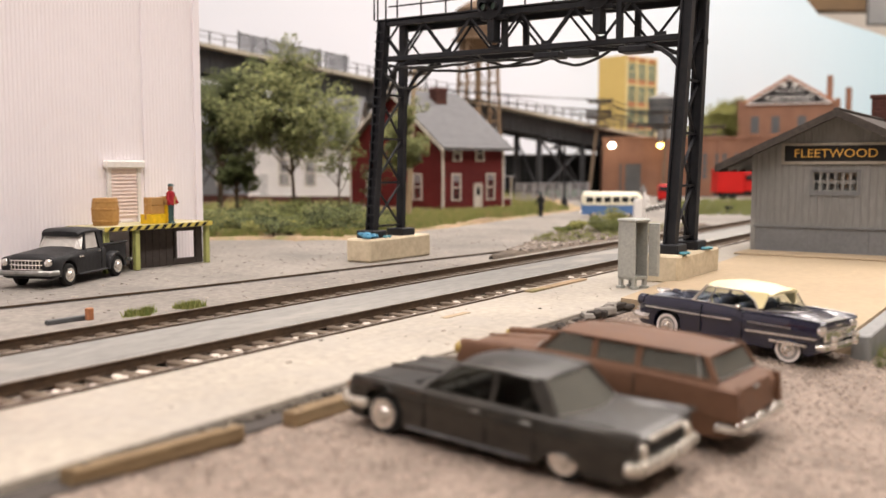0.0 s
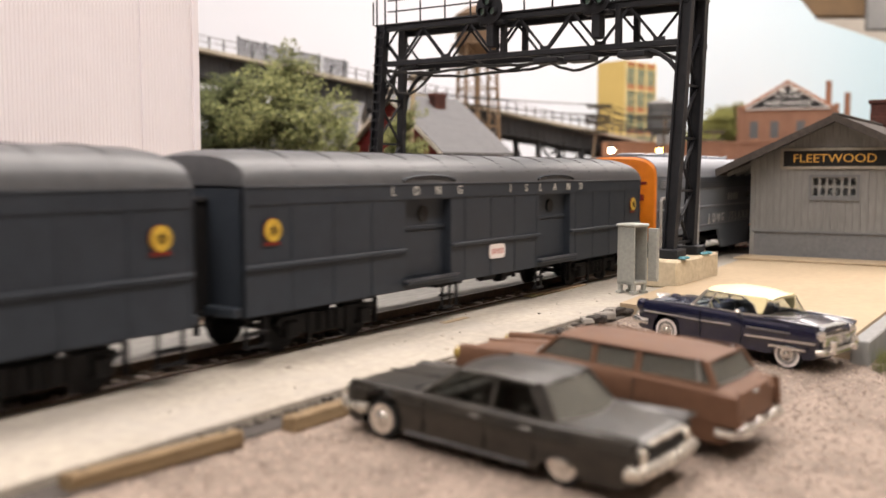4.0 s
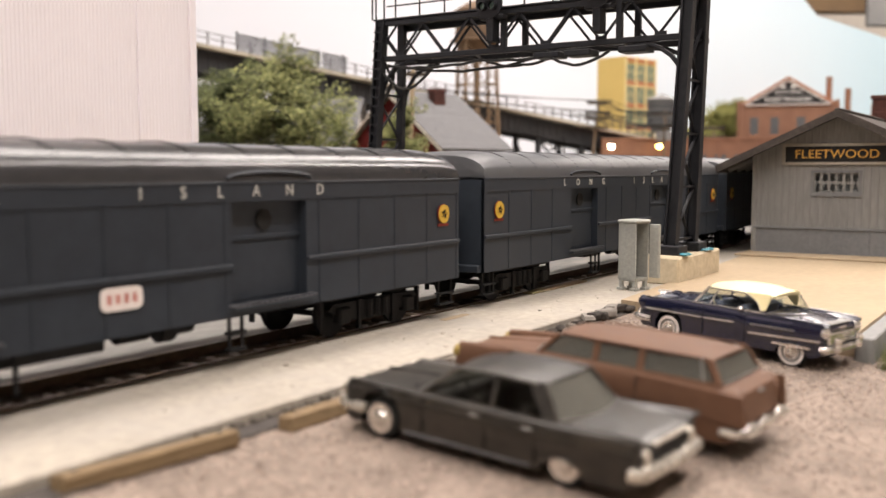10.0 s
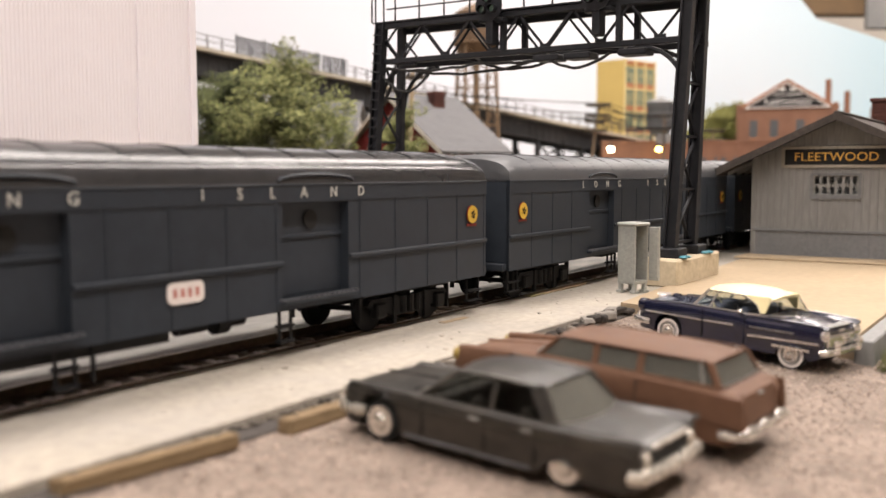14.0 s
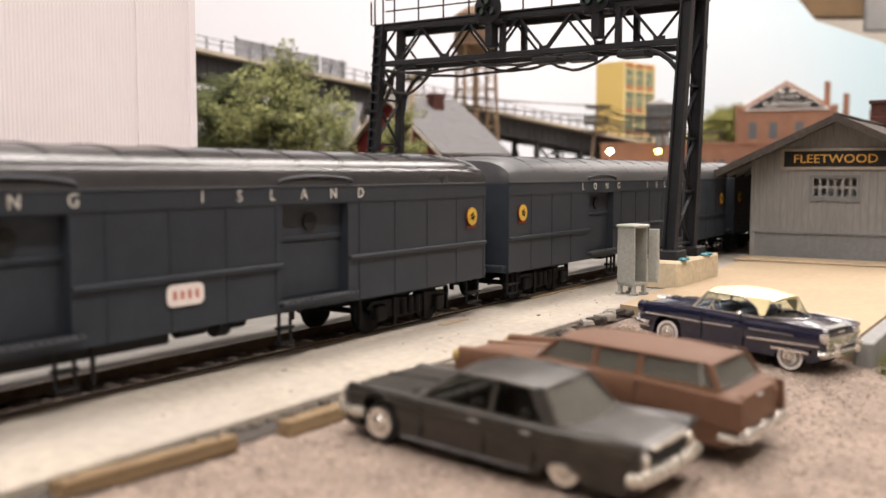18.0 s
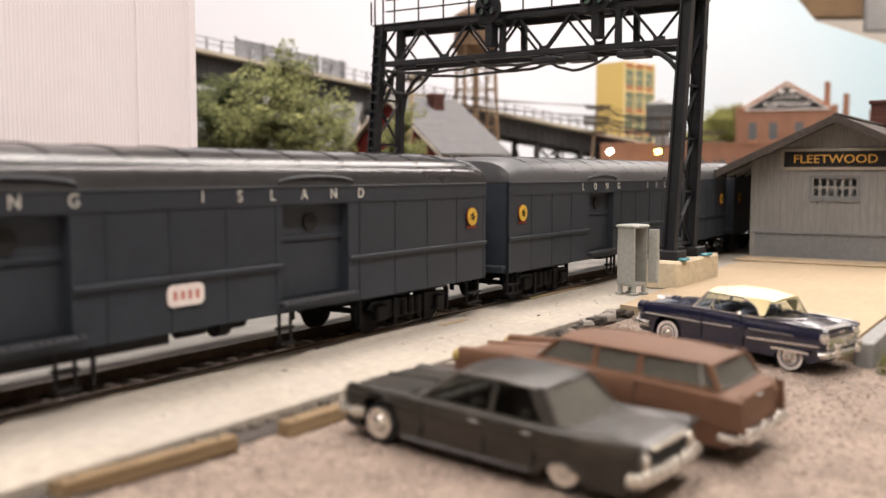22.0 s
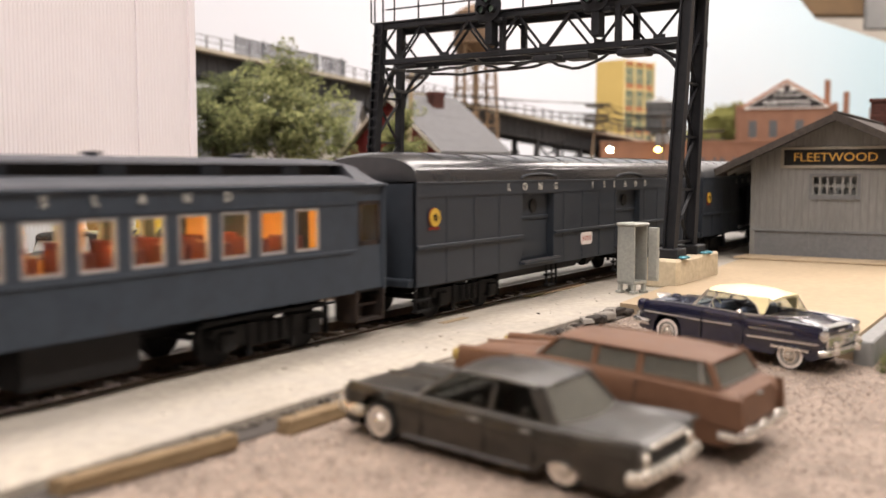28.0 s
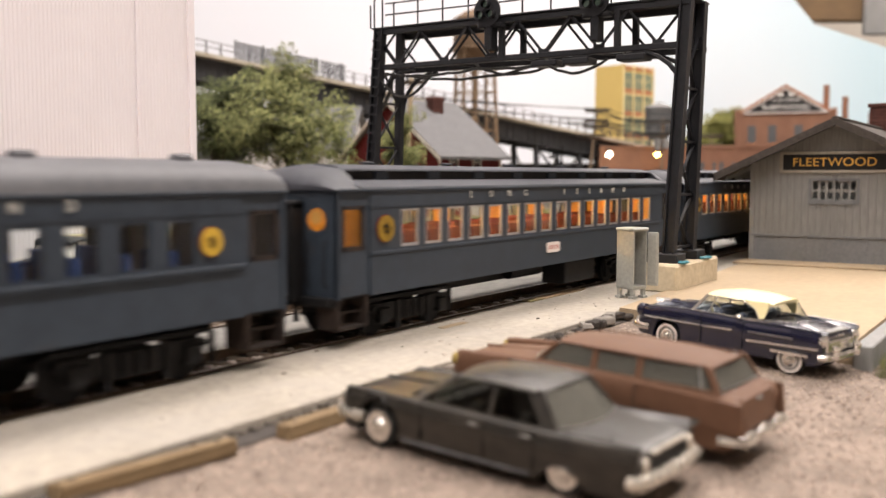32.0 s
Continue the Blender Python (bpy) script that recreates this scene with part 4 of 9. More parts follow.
def locomotive():
    car = thing("diesel_locomotive", at(0, TRACK_Y, 0), "grey and orange streamlined diesel locomotive pulling the train", "locomotive")
    L, W = 16.6, 1.54
    # body from the rear (-x) to the nose (+x)
    def ring(x, w, zb, ze, zt, n=12):
        r = [(x, -w, zb)]
        for i in range(n + 1):
            a = math.pi * i / n
            c, s = math.cos(a), math.sin(a)
            r.append((x, -w * (abs(c) ** 0.6) * (1 if c > 0 else -1), ze + (zt - ze) * s ** 0.8))
        return r + [(x, w, zb)]
    rear, cab = -8.15, 5.9
    part("body", Solid().loft([ring(rear, W, 1.22, 3.52, 3.53), ring(cab, W, 1.22, 3.52, 3.53)]), LOCO_GREY, car, "mid-grey riveted body", smooth=True)
    part("roof", Solid().loft([ring(rear - 0.02, W + 0.02, 3.50, 3.54, 4.28), ring(cab, W + 0.02, 3.50, 3.54, 4.28), ring(6.5, W + 0.01, 3.50, 3.52, 4.22), ring(7.0, W - 0.03, 3.48, 3.50, 4.02)]), LOCO_ROOF, car, "light grey rounded roof", smooth=True)
    part("cab_side", Solid().loft([ring(cab, W, 1.22, 3.50, 3.52), ring(6.9, W - 0.01, 1.18, 3.46, 3.50), ring(7.35, W - 0.08, 1.10, 3.0, 3.05)]), LOCO_GREY, car, "grey cab", smooth=True)
    part("nose", Solid().loft([ring(7.3, W - 0.06, 0.92, 2.7, 3.06), ring(7.85, W - 0.16, 0.92, 2.5, 2.98), ring(8.2, W - 0.36, 0.92, 2.3, 2.8), ring(8.42, W - 0.75, 0.95, 1.9, 2.5)]), ORANGE, car, "bulldog nose painted orange", smooth=True)
    part("pilot", Solid().prism([(8.0, 0.95), (8.45, 0.95), (8.62, 0.28), (8.2, 0.28)], -1.25, 1.25, "y"), ORANGE, car, "orange pilot plate")
    e = part("rear_wall", Solid().loft([ring(rear - 0.02, W + 0.012, 1.12, 3.52, 4.25), ring(rear - 0.10, W - 0.05, 1.14, 3.46, 4.16)]), ORANGE, car, "orange rear end", smooth=True)
    part("end_door", Solid().box(rear - 0.15, rear - 0.09, -0.42, 0.42, 1.0, 3.2, 0.02), ORANGE, e, "flush rear door")
    part("door_frame", Solid().box(rear - 0.3, rear - 0.1, -0.62, -0.48, 1.0, 3.4, 0.03).box(rear - 0.3, rear - 0.1, 0.48, 0.62, 1.0, 3.4, 0.03).box(rear - 0.3, rear - 0.1, -0.62, 0.62, 3.3, 3.45, 0.03), ORANGE, e, "raised gangway frame")
    part("marker", Solid().box(rear - 0.14, rear - 0.09, -1.1, -0.8, 2.6, 2.85, 0.03).box(rear - 0.14, rear - 0.09, -1.2, -0.75, 3.2, 3.32, 0.03), BADGE_RED, e, "small dark red fittings")
    for sd in (-1, 1):
        y = sd * W
        g = part("grille", Solid().box(-3.4, 4.4, y, y + sd * 0.03, 3.00, 3.50, 0.01), LOCO_GREY, car, "long side grille")
        for k in range(5):
            part("louvre", Solid().box(-3.3, 4.3, y + sd * 0.02, y + sd * 0.06, 3.04 + k * 0.09, 3.075 + k * 0.09), CAR_GREY, g)
        g2 = part("grille", Solid().box(-7.9, -3.7, y, y + sd * 0.03, 3.05, 3.42, 0.01), LOCO_GREY, car, "slatted rear grille")
        for k in range(4):
            part("louvre", Solid().box(-7.8, -3.8, y + sd * 0.02, y + sd * 0.06, 3.09 + k * 0.085, 3.125 + k * 0.085), LOCO_ROOF, g2)
        part("belt_rail", Solid().box(rear, cab, y, y + sd * 0.03, 2.22, 2.29, 0.01).box(rear, 7.0, y, y + sd * 0.03, 1.46, 1.51, 0.01), LOCO_ROOF, car, "thin pale side strips")
        part("skirt", Solid().prism([(-0.7, 1.26), (-0.2, 0.40), (3.7, 0.40), (4.0, 1.26)], y - sd * 0.1, y - sd * 0.004, "y"), LOCO_GREY, car, "fuel tank skirt")
        d = part("door", Solid().box(-4.5, -3.75, y, y + sd * 0.02, 1.15, 2.95, 0.008), LOCO_GREY, car, "engine room door")
        part("porthole", Solid().box(-4.3, -3.95, y + sd * 0.005, y + sd * 0.03, 2.45, 2.8, 0.03), PANE_DARK, d, "small dark window")
        for xr in (-4.55, -3.72, 5.15, 5.95):
            part("handrail", Solid().tube([(xr, y + sd * 0.05, 0.62), (xr, y + sd * 0.09, 0.70), (xr, y + sd * 0.09, 2.95), (xr, y + sd * 0.02, 3.02)], 0.062, 6), RAILGREY, car, "pale grey handrail")
        part("handrail", Solid().tube([(-7.92, y + sd * 0.05, 0.80), (-7.92, y + sd * 0.09, 0.90), (-7.92, y + sd * 0.09, 2.58), (-7.80, y + sd * 0.09, 2.70), (-7.28, y + sd * 0.09, 2.70), (-7.16, y + sd * 0.09, 2.58), (-7.16, y + sd * 0.09, 0.90), (-7.16, y + sd * 0.05, 0.80)], 0.062, 6), RAILGREY, car, "pale grey hooped handrail")
        part("step_well", Solid().box(-7.82, -7.26, y - sd * 0.02, y + sd * 0.012, 1.24, 2.60, 0.006), CAR_GREY, car, "dark recessed rear steps")
        dr = part("cab_door", Solid().box(5.25, 5.85, y, y + sd * 0.02, 1.1, 3.2, 0.008), LOCO_GREY, car, "cab door with a window")
        part("pane", Solid().box(5.32, 5.78, y + sd * 0.005, y + sd * 0.03, 2.62, 3.12, 0.03), PANE_DARK, dr, "dark window")
        cw_ = part("cab_window", Solid().box(6.1, 6.75, y, y + sd * 0.025, 2.75, 3.22, 0.04), PANE_DARK, car, "cab window")
        part("lit_pane", Solid().box(6.16, 6.69, y + sd * 0.012, y + sd * 0.03, 2.98, 3.17, 0.02), CABLIGHT, cw_, "warm light behind the glass")
        st = Solid()
        for z in (0.35, 0.62, 0.9):
            st.box(5.28, 5.82, y - sd * 0.05, y + sd * 0.08, z - 0.02, z + 0.02)
        st.bar((5.28, y, 0.3), (5.28, y, 1.1), 0.04).bar((5.82, y, 0.3), (5.82, y, 1.1), 0.04)
        part("ladder", st, SASH, car, "cab ladder")
        part("vent", Solid().box(3.4, 3.8, y, y + sd * 0.03, 2.5, 2.75, 0.02), CAR_GREY, car, "small dark side vent")
    badge(car, 6.75, 2.45, 0.18, -W - 0.01, BADGE_DIM, False)
    badge(car, -6.6, 2.62, 0.21, -W - 0.01, BADGE_DIM, False)
    for k, xx in enumerate((-0.55, 0.0, 0.55)):
        part("windshield", Solid().box(7.02, 7.3, xx * 1.5 - 0.36, xx * 1.5 + 0.36, 3.06, 3.42, 0.05), PANE_DARK, car, "dark windscreen pane")
    part("headlight", Solid().lathe((8.3, 0, 2.55), [(0.2, 0), (0.2, 0.12), (0.15, 0.14)], 14, "x"), CABLIGHT, car, "round headlight")
    for k in range(4):
        part("number_bar", Solid().box(0.55 + k * 0.40, 0.78 + k * 0.40, -W - 0.02, -W - 0.008, 2.46, 2.76), LETTER_DIM, car, "pale bar on the side")
    word_on(car, list(zip("LONGISLAND", (-2.0, -1.42, -0.8, -0.2, 0.8, 1.2, 1.75, 2.3, 2.9, 3.5))), 1.70, 0.56, -W - 0.03, LETTER_DIM)
    for x in (-6.8, -5.2, 0.6, 2.6):
        part("roof_fan", Solid().lathe((x, 0, 4.2), [(0.55, 0), (0.55, 0.16), (0.45, 0.2)], 16), LOCO_ROOF, car, "round roof fan")
    part("roof_hatch", Solid().box(-4.2, -3.0, -0.4, 0.4, 4.2, 4.45, 0.05), LOCO_ROOF, car)
    part("exhaust", Solid().lathe((-2.0, 0, 4.2), [(0.2, 0), (0.2, 0.35)], 12), LOCO_ROOF, car, "short exhaust pipe")
    part("horn", Solid().tube([(5.0, 0.3, 4.3), (5.9, 0.3, 4.42)], 0.06, 6), LOCO_ROOF, car, "air horn")
    part("underframe", Solid().box(-7.9, 8.0, -1.1, 1.1, 0.7, 0.95, 0.03), UNDER, car)
    truck(car, -5.2, 3.2, 3, TRUCKGREY, True)
    truck(car, 5.4, 2.7, 2, TRUCKGREY, True)
    coupler(car, rear - 0.1, -1)
    coupler(car, 8.35, 1)
    # the cab end is drawn out to its full length
    done = set()
    for o in car.children_recursive:
        if o.matrix_basis.translation.x > 4.4 * S:
            o.matrix_basis.translation.x = (4.4 + (o.matrix_basis.translation.x / S - 4.4) * 1.17) * S
        elif o.data and o.data.name not in done and not o.name.startswith("wheel"):
            done.add(o.data.name)
            for vv in o.data.vertices:
                if vv.co.x > 4.4 * S:
                    vv.co.x = 4.4 * S + (vv.co.x - 4.4 * S) * 1.17
    return car


LOCO = locomotive()
BAG_A = baggage_car(CAR_ROOF, "dark grey baggage car with closed doors and cream lettering")
BAG_B = copy_thing(BAG_A, at(0, TRACK_Y, 0))
BAG_C = baggage_car(ROOF_SHINY, "dark grey baggage car with a shiny roof and cream lettering", -0.25)
COACH_A = coach("blue-grey passenger coach with warmly lit windows and a clerestory", True, SEAT_RED)
COACH_B = copy_thing(COACH_A, at(0, TRACK_Y, 0))
COACH_C = coach("unlit blue-grey coach with blue seats and a rounded roof", False, SEAT_BLUE, 16, 0.68, False, PALE_ROOF)

# place of the train (metres along the track) against time
TRAIN_ROWS = ((0.0, -53.6), (0.5, -47.75), (1.0, -41.75), (1.5, -35.85), (2.0, -30.4), (2.5, -25.3), (3.0, -20.05), (3.5, -14.98),
              (4.0, -10.1), (4.5, -5.6), (5.0, -1.85), (5.5, 1.39), (6.0, 4.13), (6.5, 6.38), (7.0, 8.3), (7.5, 10.22), (8.0, 12.36), (8.5, 14.67), (9.0, 16.62),
              (9.5, 18.06), (10.0, 19.22), (10.5, 20.0), (11.0, 20.36), (11.5, 20.48), (12.0, 20.53), (18.0, 20.57), (24.1, 20.6), (24.5, 20.93), (25.0, 21.81),
              (25.5, 23.18), (26.0, 25.1), (26.5, 27.35), (27.0, 29.95), (27.5, 32.84), (28.0, 36.85), (28.5, 40.69), (29.0, 45.15), (29.5, 49.95), (30.0, 55.5), (30.5, 60.9),
              (31.0, 65.9), (31.5, 71.0), (32.0, 76.43))
# how far each vehicle's middle stands ahead of the mark
TRAIN = ((LOCO, 51.75), (BAG_A, 41.3 - 8.97), (BAG_B, 20.65 - 8.97), (BAG_C, -8.97), (COACH_A, -29.8), (COACH_B, -51.1), (COACH_C, -72.6))

# ---- signal gantry over the tracks ----


def lattice(s, a, b, c, d, n, w=0.07):
    """Zigzag bracing between the line a-b and the line c-d."""
    a, b, c, d = Vector(a), Vector(b), Vector(c), Vector(d)
    for i in range(n):
        p, q = a.lerp(b, i / n), c.lerp(d, (i + 0.5) / n)
        r = a.lerp(b, (i + 1) / n)
        s.bar(p, q, w, 0.035).bar(q, r, w, 0.035)
    return s


def gantry():
    t = thing("signal_gantry", at(0, 0, 0), "black lattice steel signal gantry spanning two tracks", "signal gantry")
    for y in (23.2, 10.85):
        def foot(z, f):
            """A point on one of the two posts, which draw together and lean a little."""
            b, u = ((29.98, 30.5), (31.95, 31.85))[f]
            return (b + (u - b) * (z - 1.0) / 8.45, y - 0.28 * (z - 1.0) / 8.45, z)
        off = lambda p, dy: (p[0], p[1] + dy, p[2])
        for f in (0, 1):
            p0, p1 = foot(1.0, f), foot(9.45, f)
            if y < 20 or f == 0:
                pst = part("post", Solid().bar(p0, p1, 0.05, 0.30, (0, 1, 0)), BLACKSTEEL, t, "tall black channel post")
                for o in (-0.17, 0.17):
                    part("flange", Solid().bar(off(p0, o), off(p1, o), 0.34, 0.06, (0, 1, 0)), BLACKSTEEL, pst)
            else:
                part("post", Solid().bar(p0, p1, 0.24, 0.30, (0, 1, 0)), BLACKSTEEL, t, "tall black steel post")
            part("foot", Solid().box(p0[0] - 0.45, p0[0] + 0.45, y - 0.42, y + 0.42, 0.86, 1.16, 0.03), BLACKSTEEL, t, "black base block")
        for k in range(4):
            z0, z1 = 1.3 + k * 1.75, 3.05 + k * 1.75
            part("brace", Solid().bar(foot(z0, 0), foot(z1, 1), 0.10, 0.05), BLACKSTEEL, t)
            part("brace", Solid().bar(off(foot(z0, 1), 0.07), off(foot(z1, 0), 0.07), 0.10, 0.05), BLACKSTEEL, t)
            part("tie_bar", Solid().bar(foot(z0, 0), foot(z0, 1), 0.12, 0.08), BLACKSTEEL, t)
        # batten plates up the near face of the post
        for k in range(22 if y > 20 else 0):
            p = foot(1.4 + 0.36 * k, 0)
            part("batten_plate", Solid().box(p[0] - 0.24, p[0] - 0.16, p[1] - 0.2, p[1] + 0.2, p[2] - 0.03, p[2] + 0.03), BLACKSTEEL, t)
        # curved knee under the beam
        e = -1 if y > 20 else 1
        for x in (30.5, 32.1):
            pts = [(x, y - 0.2 + e * 1.7 * (1 - math.cos(q)), 6.2 + 1.6 * math.sin(q)) for q in (k * math.pi / 12 for k in range(7))]
            part("knee", Solid().tube(pts, 0.08, 6), BLACKSTEEL, t, "curved knee bracket")
    for x in (30.5, 32.12):
        top = part("top_chord", Solid().box(x - 0.10, x + 0.10, 10.45, 23.15, 9.18, 9.38, 0.02), BLACKSTEEL, t)
        part("bottom_chord", Solid().box(x - 0.10, x + 0.10, 10.45, 23.15, 7.82, 8.02, 0.02), BLACKSTEEL, t)
        first = 11.52 if x < 31 else 12.45
        for k in range(6 if x < 31 else 5):
            y = first + k * 2.11
            for e in (-1, 1):
                if 10.9 < y + e * 1.055 < 23.3:
                    part("web_bar", Solid().bar((x, y, 7.98), (x, y + e * 1.055, 9.22), 0.09, 0.05, (1, 0, 0)), BLACKSTEEL, t)
            part("gusset", Solid().box(x - 0.03, x + 0.03, y - 0.20, y + 0.20, 7.94, 8.14), BLACKSTEEL, t)
        for y in (12.96, 17.43):
            part("web_post", Solid().box(x - 0.11, x + 0.11, y - 0.10, y + 0.10, 7.9, 9.35, 0.02), BLACKSTEEL, t)
        for y in (22.9,):
            for q in ((8.05, 9.2), (9.2, 8.05)):
                part("web_bar", Solid().bar((x, 22.2, q[0]), (x, 23.2, q[1]), 0.08, 0.05, (1, 0, 0)), BLACKSTEEL, t)
    for k in range(9):
        y = 11.2 + k * 1.5
        part("cross_bar", Solid().bar((30.5, y, 7.92), (32.1, y + (0.7 if k % 2 else -0.7), 7.92), 0.10, 0.06), BLACKSTEEL, t)
    deck = part("walkway", Solid().box(30.35, 32.25, 10.4, 23.25, 9.40, 9.46, 0.01), BLACKSTEEL, t, "narrow inspection walkway")
    for k in range(12):
        y = 10.9 + k * 1.13
        part("rail_post", Solid().rod((30.4, y, 9.46), (30.4, y, 10.35), 0.035, 0.035, 6), BLACKSTEEL, t)
    for z in (9.92, 10.35):
        part("hand_rail", Solid().rod((30.4, 10.9, z), (30.4, 22.6, z), 0.03, 0.03, 6), BLACKSTEEL, t)
    part("ladder_hoop", Solid().tube([(30.4, 23.15, 9.4), (30.4, 23.15, 10.5), (30.4, 23.05, 10.62), (30.4, 22.85, 10.62), (30.4, 22.75, 10.5), (30.4, 22.75, 9.4)], 0.035, 6), BLACKSTEEL, t, "ladder head hoop")
    for y in (17.75, 13.6):
        h = part("signal_head", Solid().lathe((30.05, y, 9.55), [(0.52, 0), (0.55, -0.06), (0.55, -0.10), (0.1, -0.11)], 22, "x"), BLACKSTEEL, t, "round colour-light signal with three green lenses")
        for k in range(3):
            a = radians(90 + 120 * k)
            c = (29.94, y + 0.24 * math.cos(a), 9.55 + 0.24 * math.sin(a))
            part("lens", Solid().lathe(c, [(0.13, 0.02), (0.13, -0.06), (0.10, -0.07)], 12, "x"), GREENGLASS, h, "dull green lens")
            part("visor", Solid().lathe(c, [(0.16, 0.02), (0.16, -0.22), (0.145, -0.22), (0.145, 0.0)], 12, "x"), BLACKSTEEL, h)
        part("signal_bracket", Solid().box(30.0, 30.5, y - 0.15, y + 0.15, 8.2, 9.4, 0.03).box(30.1, 30.5, y - 0.5, y + 0.5, 9.0, 9.14, 0.02), BLACKSTEEL, t)
    for y in (14.4, 15.6, 12.4):
        part("junction_box", Solid().box(30.2, 31.0, y - 0.5, y + 0.5, 7.5, 7.72, 0.04), BLACKSTEEL, t, "dark box hung below the beam")
    random.seed(9)
    for k, (y0, y1, sag, x) in enumerate(((22.4, 18.2, 0.16, 30.3), (18.6, 15.3, 0.10, 30.3), (15.6, 13.2, 0.42, 30.25), (22.0, 16.5, 0.3, 31.0), (23.0, 20.4, 0.9, 30.4), (18.4, 15.6, 0.25, 30.9))):
        pts = [(x, y0 + (y1 - y0) * i / 9, 7.62 - sag * 4 * (i / 9) * (1 - i / 9) + random.uniform(-0.03, 0.03)) for i in range(10)]
        part("cable", Solid().tube(pts, 0.055, 5), WIRE, t, "slack black cable")
    pts = [(30.35 + 0.3 * math.sin(i), 23.0 - 0.25 * i * (1 if i < 4 else 0.6), 7.6 - (0.0 if i < 2 else 0.0) - 0.5 * max(0, 3 - i)) for i in range(6)]
    part("cable", Solid().tube(pts, 0.07, 5), WIRE, t, "slack black cable")
    return t


gantry()


def rough_block(x0, x1, y0, y1, z0, z1, seed, c=0.07):
    """A cast block with soft edges and an uneven face."""
    random.seed(seed)
    s = Solid().box(x0, x1, y0, y1, z0, z1, c)
    s.v = [(x + random.uniform(-0.015, 0.015), y + random.uniform(-0.015, 0.015), z + (random.uniform(-0.015, 0.015) if z > z0 + 0.01 else 0)) for x, y, z in s.v]
    return s


for y in (23.2, 10.85):
    lone("gantry_plinth", rough_block(29.1, 33.3, y - 0.6, y + 0.6, -0.06, 0.86, int(y)), PLINTH, "cream cast plinth under the gantry leg", "plinth", group="gantry plinths")
random.seed(3)
for q in ((29.85, 10.3), (32.0, 10.3), (30.5, 22.8)):
    s = Solid()
    for k in range(5):
        s.blob((q[0] + random.uniform(-0.3, 0.3), q[1] + random.uniform(-0.06, 0.06), 0.90), 0.12, 6, 0.3, 0.5)
    lone("glue_smear", s, TEAL, "teal smear of glue on the plinth", "glue", smooth=True)
s = Solid()
for k in range(9):
    s.blob((29.5 + random.uniform(-0.35, 0.35), 23.0 + random.uniform(-0.25, 0.25), 0.95 + random.uniform(0, 0.14)), 0.15, 6, 0.4, 0.6)
lone("blue_rag", s, BLUETARP, "crumpled blue scrap lying on the plinth", "scrap", smooth=True)

# relay case
rc = thing("relay_case", at(27.35, 11.07, -0.03, -15), "grey metal relay case with its door standing open", "relay case")
x0, x1, y0, y1 = -0.32, 0.34, -0.33, 0.33
part("case_back", Solid().box(x0, x0 + 0.05, y0, y1, 0.30, 2.06, 0.02), CABINET, rc)
part("case_side", Solid().box(x0, x1, y1 - 0.05, y1, 0.30, 2.06, 0.02), CABINET, rc)
part("case_side", Solid().box(x1 - 0.05, x1, y0, y1, 0.30, 2.06, 0.02), CABINET, rc)
part("case_top", Solid().box(x0 - 0.04, x1 + 0.04, y0 - 0.05, y1 + 0.03, 2.03, 2.14, 0.04), CABINET, rc, "slightly domed cap")
part("case_floor", Solid().box(x0, x1, y0, y1, 0.28, 0.38, 0.02), CABINET, rc)
part("inner_panel", Solid().box(x0 + 0.05, x1 - 0.05, 0.1, 0.13, 0.38, 2.04), GREYDOOR, rc, "dark inner panel")
d = part("door", Solid().box(0.32, 0.40, -0.72, -0.34, 0.38, 2.0, 0.02), CABINET, rc, "open door")
part("door_panel", Solid().box(0.30, 0.33, -0.69, -0.38, 0.46, 1.92, 0.01), CABINET, d)
part("latch", Solid().box(0.40, 0.43, -0.70, -0.65, 1.1, 1.3, 0.01), CABINET, d)
for xx in (x0 + 0.08, x1 - 0.08):
    for yy in (y0 + 0.08, y1 - 0.08):
        lg = part("leg", Solid().box(xx - 0.06, xx + 0.06, yy - 0.06, yy + 0.06, 0.06, 0.30, 0.01), CABINET, rc)
        part("pad", Solid().box(xx - 0.11, xx + 0.11, yy - 0.1, yy + 0.1, 0.0, 0.08, 0.01), CABINET, lg)

# ---- timber wheel stops and platform litter ----
for k, (xa, ya, xb, yb) in enumerate(((6.72, 9.93, 9.36, 9.68), (10.28, 9.55, 11.9, 9.56))):
    ln = math.hypot(xb - xa, yb - ya)
    ob = lone("wheel_stop", rough_block(0, ln, -0.14, 0.14, 0, 0.22, 40 + k, 0.025), TIMBER, "weathered timber wheel stop lying on the lot", "wheel stop", at(xa, ya, lot_z(ya) - 0.01, math.degrees(math.atan2(yb - ya, xb - xa))), group="wheel stops")
    for q in (0.25, ln - 0.25):
        part("spike", Solid().lathe((q, 0, 0.215), [(0.035, 0), (0.035, 0.02), (0.012, 0.03)], 8), BLACKSTEEL, ob, "rusty spike head")

# ---- road cars ----


def tyre_mesh(r, w):
    me = Solid().lathe((0, 0, 0), [(r * 0.62, -w / 2), (r * 0.9, -w / 2), (r, -w * 0.3), (r, w * 0.3), (r * 0.9, w / 2), (r * 0.62, w / 2)], 24, "y").mesh("tyre", True)
    me.materials.append(RUBBER)
    return me


